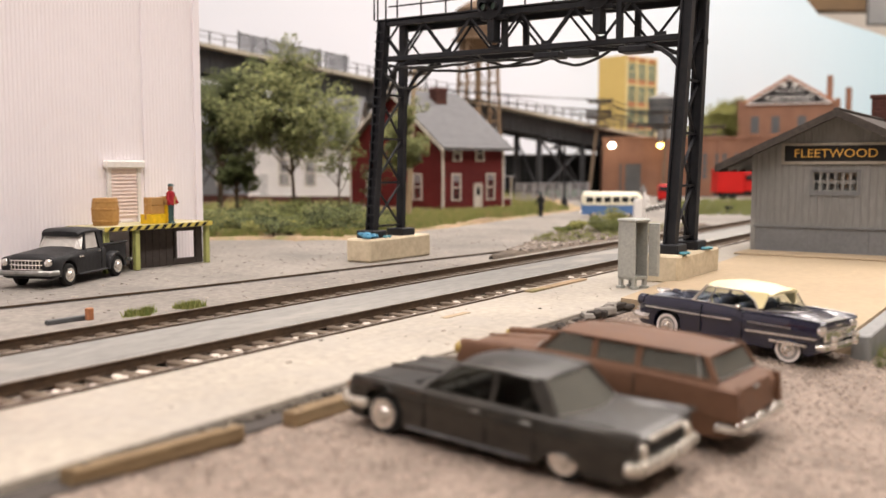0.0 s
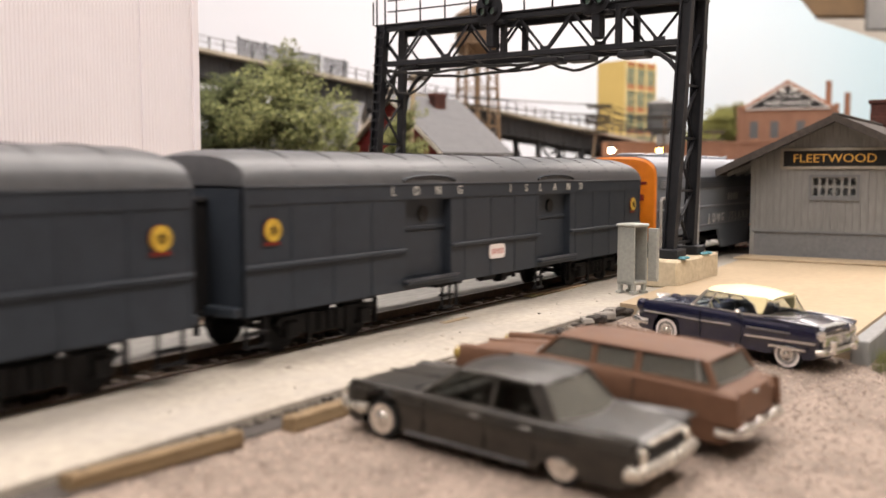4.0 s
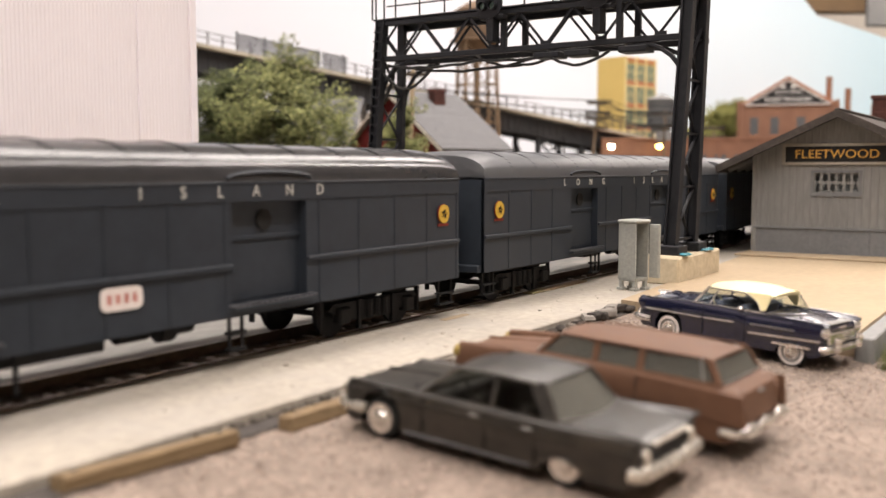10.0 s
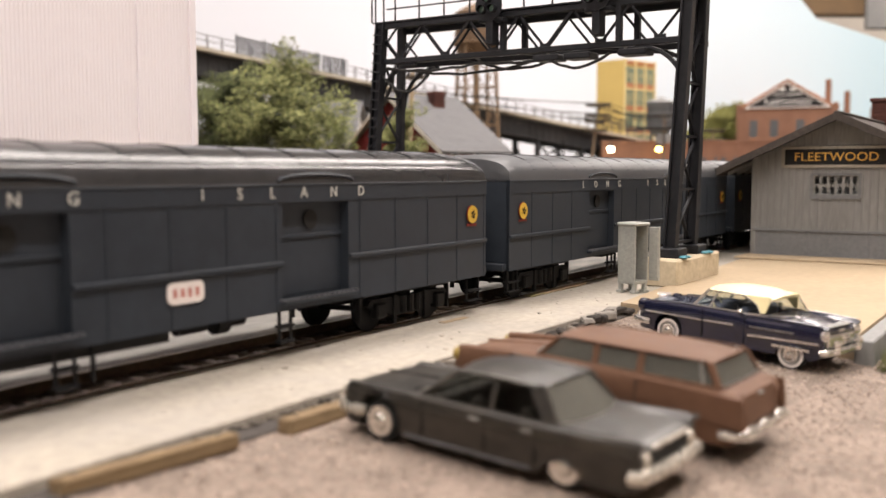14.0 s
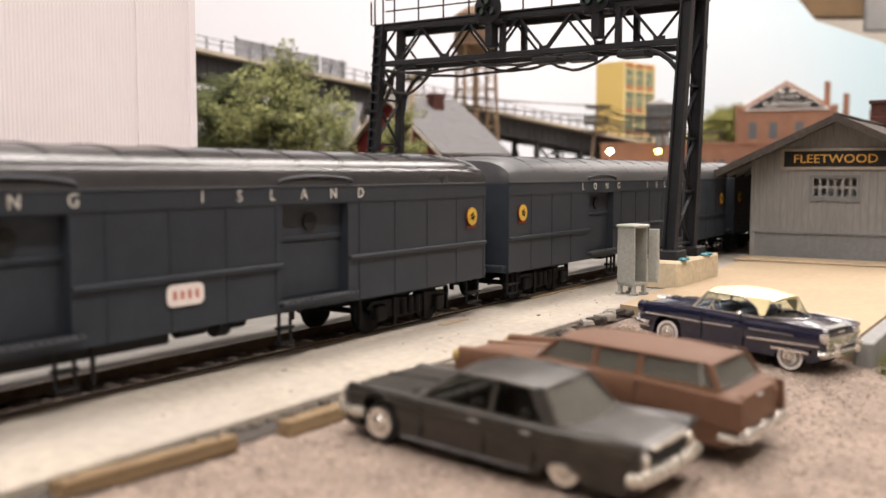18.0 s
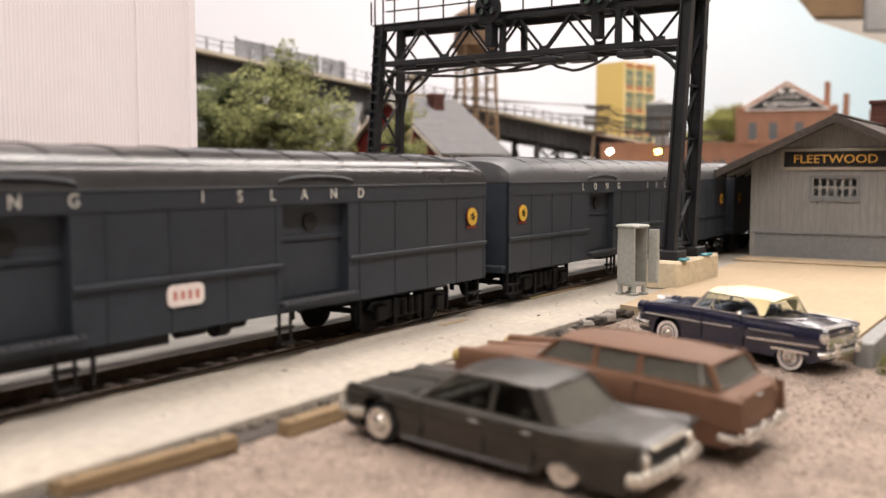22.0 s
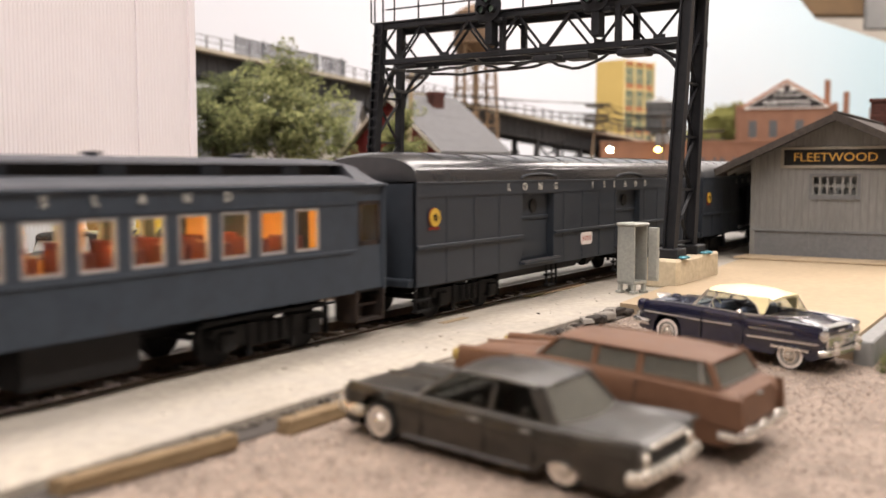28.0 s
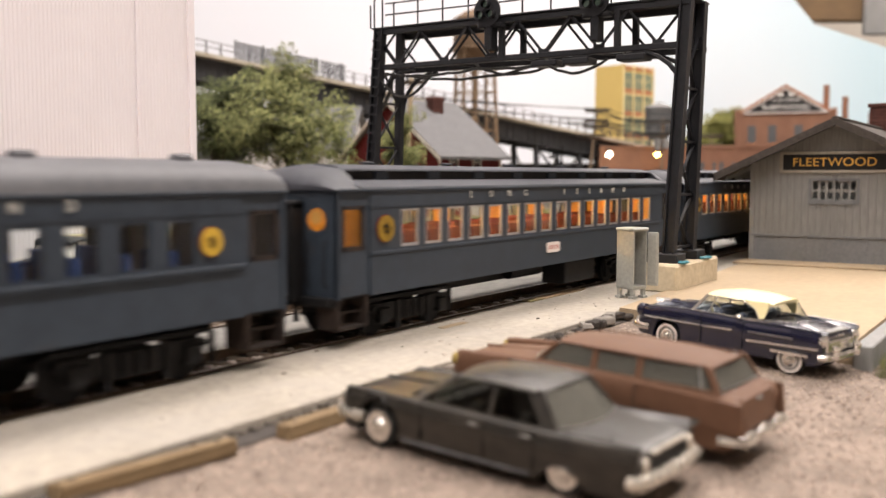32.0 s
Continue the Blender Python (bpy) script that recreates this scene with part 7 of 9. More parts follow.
def pickup(m):
    pk = thing("pickup_truck", m, "small dull black 1950s pickup truck beside the dock", "pickup truck")
    w, r, fx, rx = 0.93, 0.36, 1.52, -1.30
    arch = r * 1.2

    def ring(x, k, zs, zl, lid, mid):
        ww = w * k
        half = [(0.8, zl), (0.97, zl + 0.05), (1.0, max(zl + 0.12, zs - 0.30)), (0.99, zs - 0.12), (0.93, zs - 0.03), (0.80, zs), (0.70, zs + 0.02), (mid, zs + lid * 0.8), (mid * 0.5, zs + lid), (0, zs + lid)]
        return [(x, -ww * a, z) for a, z in half] + [(x, ww * a, z) for a, z in half[-2::-1]]
    rings = []
    xs = sorted([-0.68, -0.62, -0.2, 0.3, 0.72, 0.95, 2.1, 2.28] + [fx - arch * 1.001 * math.cos(k * math.pi / 8) for k in range(9)])
    for x in xs:
        d = abs(x - fx)
        zl = 0.30 if d >= arch else r + math.sqrt(arch * arch - d * d)
        f = max(0.0, (x - 0.72) / 1.6)
        rings.append(ring(x, (0.96 if x < 0.72 else 1.0) * (0.97 if x < -0.65 else 1), 1.08 - 0.10 * f, zl, 0.10 - 0.02 * f if x > 0.7 else 0.03, 0.56))
    rings += [ring(2.36, 0.97, 0.93, 0.42, 0.08, 0.54), ring(2.42, 0.90, 0.86, 0.50, 0.06, 0.5)]
    body = part("body", Solid().loft(rings), PICKUP, pk, "rounded cab and front fenders", True)
    part("chassis", Solid().box(-2.2, 2.2, -0.6, 0.6, 0.3, 0.52, 0.03), BLACKPAINT, pk)
    # cab
    zb, zt = 1.09, 1.60
    b0, b1, r0, r1, cw, rw = -0.62, 0.78, -0.50, 0.46, 0.80, 0.70
    for o in (0,):
        part("windshield", Solid().loft([[(b1 - 0.14, -cw * 0.97, zb), (b1, -cw * 0.75, zb), (b1 + 0.06, 0, zb), (b1, cw * 0.75, zb), (b1 - 0.14, cw * 0.97, zb), (r1 - 0.10, rw * 0.97, zt), (r1 + 0.02, rw * 0.7, zt), (r1 + 0.06, 0, zt), (r1 + 0.02, -rw * 0.7, zt), (r1 - 0.10, -rw * 0.97, zt)], [(b1 - 0.18, -cw * 0.95, zb), (b1 - 0.04, -cw * 0.75, zb), (b1 + 0.02, 0, zb), (b1 - 0.04, cw * 0.75, zb), (b1 - 0.18, cw * 0.95, zb), (r1 - 0.14, rw * 0.95, zt), (r1 - 0.02, rw * 0.7, zt), (r1 + 0.02, 0, zt), (r1 - 0.02, -rw * 0.7, zt), (r1 - 0.14, -rw * 0.95, zt)]]), CLOUDYGLASS, pk, "wide cloudy windshield")
    for sd in (-1, 1):
        part("side_window", Solid().loft([[(-0.30, sd * cw * 0.975, zb), (0.42, sd * cw * 0.975, zb), (0.30, sd * rw * 0.975, zt), (-0.28, sd * rw * 0.975, zt)], [(-0.30, sd * cw * 0.95, zb), (0.42, sd * cw * 0.95, zb), (0.30, sd * rw * 0.95, zt), (-0.28, sd * rw * 0.95, zt)]]), CLOUDYGLASS, pk, "cloudy side window")
        for xb_, xt_, ww in ((0.52, 0.36, 0.08), (-0.48, -0.40, 0.24)):
            part("pillar", Solid().bar((xb_, sd * cw, zb - 0.04), (xt_, sd * rw, zt + 0.03), ww, 0.06, (0, 1, 0)), PICKUP, pk)
        part("door_seam", Solid().box(-0.36, -0.345, sd * 0.885, sd * 0.897, 0.42, 1.06), BLACKPAINT, pk)
        part("door_seam", Solid().box(0.56, 0.575, sd * 0.885, sd * 0.897, 0.42, 1.06), BLACKPAINT, pk)
        part("door_handle", Solid().box(-0.28, -0.12, sd * 0.895, sd * 0.92, 0.95, 0.98, 0.008), CHROME, pk)
        part("fender_badge", Solid().box(0.78, 1.02, sd * 0.925, sd * 0.95, 0.86, 0.92, 0.01), CHROME, pk, "chrome fender badge")
        part("running_board", Solid().box(-0.7, 1.0, sd * 0.78, sd * 0.92, 0.30, 0.36, 0.02), PICKUP, pk)
        n = 10
        out = [(rx + 0.56 * math.cos(math.pi * k / n), 0.33 + 0.55 * math.sin(math.pi * k / n)) for k in range(n + 1)]
        inn = [(rx + arch * math.cos(math.pi * k / n), 0.33 + arch * math.sin(math.pi * k / n)) for k in range(n, -1, -1)]
        ya, yb = sd * 0.58, sd * 0.92
        s = Solid().loft([[(p[0], ya, p[1]), (p[0], yb - sd * 0.08, p[1]), (p[0], yb, p[1] - 0.05), (q[0], yb, q[1]), (q[0], ya, q[1])] for p, q in zip(out, inn[::-1])])
        part("rear_fender", s, PICKUP, pk, "rounded rear fender", True)
        part("bed_side", Solid().box(-2.34, -0.72, sd * 0.58, sd * 0.64, 0.52, 1.12, 0.02), PICKUP, pk)
        part("bed_rail", Solid().rod((-2.36, sd * 0.64, 1.12), (-0.72, sd * 0.64, 1.12), 0.045, 0.045, 8), PICKUP, pk)
        hl = part("headlamp", Solid().lathe((2.36, sd * 0.74, 0.80), [(0.13, -0.06), (0.13, 0.05), (0.10, 0.09), (0.03, 0.10)], 14, "x"), CHROME, pk, "bright round headlamp", True)
        part("brow", Solid().lathe((2.34, sd * 0.74, 0.81), [(0.17, -0.2), (0.175, 0.0), (0.15, 0.03), (0.13, 0.0)], 14, "x"), PICKUP, hl)
        for x in (fx, rx):
            wheel_on(pk, x, sd * 0.80, r, 0.2)
    part("back_panel", Solid().box(-0.66, -0.58, -0.78, 0.78, 1.0, 1.64, 0.03), PICKUP, pk)
    rr = []
    for x, k, dz in ((r0 - 0.18, 0.82, 0.12), (r0 - 0.08, 0.95, 0.04), (r0 + 0.2, 1.0, 0), (r1 - 0.2, 1.0, 0.0), (r1 + 0.06, 0.97, 0.03), (r1 + 0.15, 0.9, 0.10)):
        q, z = rw * 1.05 * k, 1.76 - dz
        rr.append([(x, -q, z - 0.17), (x, -q * 1.0, z - 0.10), (x, -q * 0.88, z - 0.03), (x, 0, z), (x, q * 0.88, z - 0.03), (x, q * 1.0, z - 0.10), (x, q, z - 0.17)])
    part("roof", Solid().loft(rr), PICKUP, pk, "domed cab roof", True)
    part("bed_floor", Solid().box(-2.3, -0.72, -0.58, 0.58, 0.56, 0.62), DARKWOOD, pk)
    part("bed_front", Solid().box(-0.76, -0.70, -0.58, 0.58, 0.56, 1.12, 0.01), PICKUP, pk)
    part("tailgate", Solid().box(-2.36, -2.30, -0.58, 0.58, 0.56, 1.12, 0.02), PICKUP, pk)
    g = part("grille", Solid().box(2.36, 2.43, -0.56, 0.56, 0.58, 0.90, 0.03), BLACKPAINT, pk, "dark grille opening")
    for k in range(9):
        y = -0.48 + k * 0.12
        part("grille_tooth", Solid().box(2.42, 2.46, y - 0.025, y + 0.025, 0.60, 0.88, 0.01), CHROME, g)
    for z in (0.60, 0.74, 0.88):
        part("grille_bar", Solid().tube([(2.40, -0.56, z), (2.45, -0.4, z), (2.46, 0, z), (2.45, 0.4, z), (2.40, 0.56, z)], 0.022, 6), CHROME, g)
    bumper(pk, "front_bumper", 2.54, 0.93, 0.50, 0.085, 1, 0.35, "dull chrome bumper", SILLGREY)
    bumper(pk, "rear_bumper", -2.44, 0.85, 0.50, 0.06, -1, 0.2, "dull chrome bumper")
    return pk


CLOUDYGLASS = mat("cloudy_glass", (0.50, 0.48, 0.45), (0.38, 0.36, 0.34), 0.2, 0, 0.8, 3, 0)
pickup(at(19.29, 27.47, -0.06, 202))

# ---- backdrop and the edge of the layout ----


def far_at(d, l, z=0.0, turn=0.0):
    """Pose of a thing in the town: turn is the bearing of its x axis to the right of straight ahead, in degrees."""
    x, y = far(d, l)
    return at(x, y, z, HEAD - turn)


def sky_sheet():
    m = bpy.data.materials.new("painted_sky_backdrop")
    m.use_nodes = True
    nt = m.node_tree
    p = nt.nodes["Principled BSDF"]
    tc = nt.nodes.new("ShaderNodeTexCoord")
    sx = nt.nodes.new("ShaderNodeSeparateXYZ")
    nt.links.new(tc.outputs["Object"], sx.inputs[0])
    a = stretch(nt, sx.outputs[0], 14 * S, 76 * S)
    n = noise_at(nt, tc.outputs["Object"], 0.03, 4)
    mul = nt.nodes.new("ShaderNodeMath")
    mul.operation = "MULTIPLY"
    nt.links.new(a, mul.inputs[0]), nt.links.new(stretch(nt, n, 0.0, 0.45), mul.inputs[1])
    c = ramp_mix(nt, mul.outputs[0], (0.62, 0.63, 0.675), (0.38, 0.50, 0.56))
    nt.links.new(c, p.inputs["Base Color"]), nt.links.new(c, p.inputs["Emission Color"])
    # faint emission added: the sheet is no lamp, but is lifted above the room light
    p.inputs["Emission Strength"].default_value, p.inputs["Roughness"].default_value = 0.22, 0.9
    return m


s = Solid()
cols = []
for i in range(49):
    l = -130 + 260 * i / 48
    top = 62.0 if l < 48 else 62.0 - 32.0 * min(1, (l - 48) / 17) ** 0.55 - max(0, l - 65) * 0.28
    bend = 0.0 if abs(l) < 55 else (abs(l) - 55) ** 2 * 0.004
    cols.append((l, top, bend))
s.add([(l, b, z) for l, t, b in cols for z in (-0.3, t)], [(2 * i, 2 * i + 2, 2 * i + 3, 2 * i + 1) for i in range(48)])
s.add([(l, b + 0.4, z) for l, t, b in cols for z in (-0.3, t)], [(2 * i, 2 * i + 1, 2 * i + 3, 2 * i + 2) for i in range(48)])
lone("backdrop", s, sky_sheet(), "painted pale sky sheet with an added faint glow, curving round the layout", "backdrop", far_at(168, 0, 0, 90), kind="structure", tidy=False)
sf = thing("shelf_beam", far_at(182, 62, 0, 90), "brown wooden beam with a grey metal bracket above the backdrop", "beam")
part("board", Solid().box(-16, 60, 0, 4, 33, 52), BEAM, sf)
part("bracket", Solid().box(17, 32, -1.5, 0, 30, 50, 0.3), STATION, sf, "grey metal bracket")

# ---- planting tools ----


def leaves(s, c, r, n, size, flat=0.8):
    for _ in range(n):
        while True:
            q = Vector((random.uniform(-1, 1), random.uniform(-1, 1), random.uniform(-1, 1)))
            if q.length <= 1:
                break
        q = Vector(c) + Vector((q.x * r, q.y * r, q.z * r * flat))
        u = Vector((random.gauss(0, 1), random.gauss(0, 1), random.gauss(0, 1))).normalized()
        w = u.orthogonal().normalized()
        k = size * random.uniform(0.6, 1.4)
        s.add([q - u * k, q + w * k * 0.55, q + u * k, q - w * k * 0.55], [(0, 1, 2, 3)])


def tree(m, label, high, crown, trunk_r, leaf, seed, fork=0.3, clumps=70, per=70, size=0.11, lean=0.0, gap=0.34, bottom=0.28, category="tree"):
    random.seed(seed)
    t = thing("tree", m, label, category)
    wood, crownm = Solid(), Solid()
    top = Vector((lean, 0, high * 0.86))
    fp = Vector((lean * fork, 0, high * fork))
    wood.rod((0, 0, -0.1), fp, trunk_r * 1.2, trunk_r * 0.85, 8)
    ends = []
    for k in range(9):
        a = k * 2.4 + random.uniform(-0.4, 0.4)
        e = random.uniform(0.35, 1.0)
        tip = Vector((lean * e + crown * random.uniform(0.45, 0.9) * math.cos(a) * (1.15 - 0.6 * e), crown * random.uniform(0.45, 0.9) * math.sin(a) * (1.15 - 0.6 * e), high * (fork + (0.96 - fork) * e)))
        start = fp.lerp(top, random.uniform(0, 0.5) * e)
        mid = start.lerp(tip, 0.5) + Vector((0, 0, -0.05 * high * (1 - e)))
        r = trunk_r * 0.5
        wood.rod(start, mid, r, r * 0.65, 6).rod(mid, tip, r * 0.65, r * 0.25, 6)
        ends += [mid.lerp(tip, f) for f in (0.3, 0.7, 1.0)]
        for _ in range(4):
            b = mid.lerp(tip, random.uniform(0.1, 0.9))
            c = b + Vector((random.uniform(-1, 1), random.uniform(-1, 1), random.uniform(-0.2, 0.9))) * crown * 0.4
            wood.rod(b, c, r * 0.3, r * 0.1, 5)
            ends.append(c)
    wood.rod(fp, top, trunk_r * 0.8, trunk_r * 0.2, 7)
    ends += [fp.lerp(top, f) for f in (0.5, 0.7, 0.9, 1.0)]
    for k in range(clumps):
        c = random.choice(ends) + Vector((random.gauss(0, 1), random.gauss(0, 1), random.gauss(0, 0.8))) * crown * 0.16
        if c.z < high * bottom:
            c.z = high * (bottom + random.uniform(0, 0.2))
        leaves(crownm, c, crown * gap * random.uniform(0.4, 0.8), per, size)
    part("trunk", wood, BARK, t, "slender branching trunk", True, tidy=False)
    part("crown", crownm, leaf, t, "loose crown of small leaves", tidy=False)
    return t


def shrub(m, label, w, h, leaf, seed, n=500, size=0.09):
    random.seed(seed)
    t = thing("shrub", m, label, "shrub", "shrubs along the yard")
    s, wd = Solid(), Solid()
    for k in range(6):
        c = (random.uniform(-w, w) * 0.5, random.uniform(-w, w) * 0.4, h * random.uniform(0.35, 0.7))
        wd.rod((c[0] * 0.3, c[1] * 0.3, -0.05), c, 0.04, 0.015, 5)
        leaves(s, c, w * 0.36, n // 6, size, 0.85 * h / w)
    part("stems", wd, BARK, t, tidy=False)
    part("foliage", s, leaf, t, "dense small leaves", tidy=False)
    return t


def tufts(name, places, blade, label, high=0.35, per=14):
    s = Solid()
    for x, y, z in places:
        for _ in range(per):
            a = random.uniform(0, 6.283)
            r = random.uniform(0, 0.18)
            bx, by = x + r * math.cos(a), y + r * math.sin(a)
            h = high * random.uniform(0.5, 1.2)
            t = random.uniform(-0.5, 0.5) * h
            w = 0.022
            s.add([(bx - w, by, z), (bx + w, by, z), (bx + t, by + random.uniform(-0.4, 0.4) * h, z + h)], [(0, 1, 2)])
    return lone(name, s, blade, label, "grass", kind="stuff", tidy=False)


# ---- verge with grass, shrubs and trees ----


def verge_front(l):
    return 48.5 if l < -4.5 else 48.5 + (l + 4.5) * 2.1


def verge_z(x, y):
    return 0.06 + max(0, bumpy(x, y, 5, 0.35, 1.7)) + bumpy(x, y, 1.1, 0.08, 4.2)


s = Solid()
ROWS, COLS = 46, 60
vg = []
for j in range(ROWS + 1):
    for i in range(COLS + 1):
        l = -32 + 44.5 * i / COLS
        f = verge_front(l) + bumpy(l * 3, 0, 5, 1.2, 8.0)
        d = f + (118 - f) * (j / ROWS) ** 1.3
        x, y = far(d, l)
        vg.append((x, y, -0.07 if j == 0 else verge_z(x, y)))
s.add(vg, [(j * (COLS + 1) + i, j * (COLS + 1) + i + 1, (j + 1) * (COLS + 1) + i + 1, (j + 1) * (COLS + 1) + i) for j in range(ROWS) for i in range(COLS)])
lone("ground_verge", s, DIRT, "sandy verge with patchy grass", "ground", None, True, "", "structure", False)
random.seed(21)
pl, pd = [], []
for _ in range(12000):
    l = random.uniform(-22, 10.5)
    d = verge_front(l) + 0.6 + abs(random.gauss(0, 11 if random.random() < 0.6 else 34))
    x, y = far(d, l)
    keep = noise.noise(Vector((x / 2.2, y / 2.2, 0.4)))
    if keep > -0.32 and not (78 < d < 92 and -8 < l < 6 and (d - 77.8) * 0.756 - (l + 0.1) * 0.655 > 0):
        (pl if random.random() < 0.75 else pd).append((x, y, verge_z(x, y) - 0.03))
tufts("grass", pl, BLADE, "green tufts of grass on the verge", 0.42, 12)
tufts("dry_grass", pd, BLADE_DRY, "straw-coloured tufts of dry grass", 0.4, 9)
for k in range(165):
    l = random.uniform(-21, -3.6)
    d = 49.5 + abs(random.gauss(0, 7)) + (1.5 if k % 3 else 0)
    x, y = far(d, l)
    shrub(at(x, y, verge_z(x, y) - 0.05), "low leafy green shrub on the verge", random.uniform(0.9, 1.7), random.uniform(0.5, 1.1), random.choice((LEAF, LEAF_DARK, LEAF_DARK, LEAF_OLIVE)), 100 + k, 330)

for k in range(34):
    l = random.uniform(-20.5, -5.0)
    d = random.uniform(52, 68)
    x, y = far(d, l * d / 62)
    shrub(at(x, y, verge_z(x, y) - 0.05), "tall tangled green shrub on the verge", random.uniform(1.6, 2.6), random.uniform(0.9, 1.9), random.choice((LEAF, LEAF_DARK, LEAF_DARK, LEAF_OLIVE2)), 700 + k, 900, 0.085)
x, y = far(69, -10.8)
tree(at(x, y, 0.1), "airy green tree with a thin leaning trunk", 11.7, 5.3, 0.13, LEAF_OLIVE2, 15, 0.24, 320, 75, 0.13, -1.0, 0.22, 0.2)
x, y = far(74, -17.4)
tree(at(x, y, 0.1), "dark leafy tree beside the white warehouse", 10.8, 4.3, 0.22, LEAF_DARK, 6, 0.2, 300, 110, 0.11, 0.2, 0.28, 0.10)
x, y = far(67, -14.6)
tree(at(x, y, 0.1), "ivy-clad stump thick with dark leaves", 5.0, 1.6, 0.14, LEAF_DARK, 7, 0.3, 90, 80, 0.10, 0, 0.36, 0.02)
x, y = far(61, -6.75)
tree(at(x, y, 0.1), "slim sparse sapling with few leaves", 7.2, 1.9, 0.06, LEAF, 8, 0.22, 80, 36, 0.085, 0, 0.34, 0.25)
x, y = far(66, -2.9)
tree(at(x, y, 0.1), "young green tree behind the gantry leg", 9.8, 1.7, 0.08, LEAF_OLIVE2, 9, 0.2, 210, 80, 0.085, 0.2, 0.36, 0.12)
x, y = far(64, -4.6)
tree(at(x, y, 0.1), "leafy sapling beside the red house", 5.2, 1.3, 0.06, LEAF_DARK, 11, 0.2, 40, 40, 0.085, 0, 0.4, 0.1)

# ---- clapboard houses ----


def clapboards(parent, material, u0, u1, z0, z1, step, put, gable=None):
    """Courses of siding along a wall: put(u, z, out) gives the corner in the thing's space."""
    n = int((z1 - z0) / step)
    for k in range(n):
        za, zb = z0 + k * step, z0 + (k + 1) * step
        a, b = u0, u1
        if gable:
            f = gable(zb)
            a, b = f
        if b - a < 0.2:
            continue
        s = Solid()
        zb = za + step * 0.74
        p = [put(a, za, 0.12), put(b, za, 0.12), put(b, zb, 0.075), put(a, zb, 0.075), put(a, za, 0), put(b, za, 0), put(b, zb, 0), put(a, zb, 0)]
        s.add(p, [(0, 1, 2, 3), (4, 7, 6, 5), (0, 4, 5, 1), (3, 2, 6, 7), (0, 3, 7, 4), (1, 5, 6, 2)])
        part("siding_board", s, material, parent)


def house_window(parent, put, u, z0, w, h, trim=HOUSETRIM):
    def slab_(a, b, c, d, o0, o1):
        p = [put(x, z, o) for o in (o0, o1) for x, z in ((a, c), (b, c), (b, d), (a, d))]
        return Solid().add(p, [(0, 1, 2, 3), (7, 6, 5, 4), (0, 4, 5, 1), (1, 5, 6, 2), (2, 6, 7, 3), (3, 7, 4, 0)])
    f = Solid()
    for q in ((u - w / 2 - 0.12, u - w / 2, z0, z0 + h), (u + w / 2, u + w / 2 + 0.12, z0, z0 + h), (u - w / 2 - 0.12, u + w / 2 + 0.12, z0 + h, z0 + h + 0.16), (u - w / 2 - 0.16, u + w / 2 + 0.16, z0 - 0.1, z0), (u - w / 2, u + w / 2, z0 + h / 2 - 0.05, z0 + h / 2 + 0.05)):
        g = slab_(q[0], q[1], q[2], q[3], -0.02, 0.17)
        f.add(g.v, g.f)
    win = part("window", f, trim, parent, "white-framed sash window")
    part("pane", slab_(u - w / 2, u + w / 2, z0, z0 + h, 0.0, 0.10), PANE_DARK, win, "dark glass")
    # grey strip stands in for the pale reflection at the top of the glass
    part("blind", slab_(u - w / 2 + 0.04, u + w / 2 - 0.04, z0 + h * random.uniform(0.66, 0.84), z0 + h - 0.04, 0.06, 0.108), HOUSEGREY, win, "grey strip painted for the reflection high in the pane")


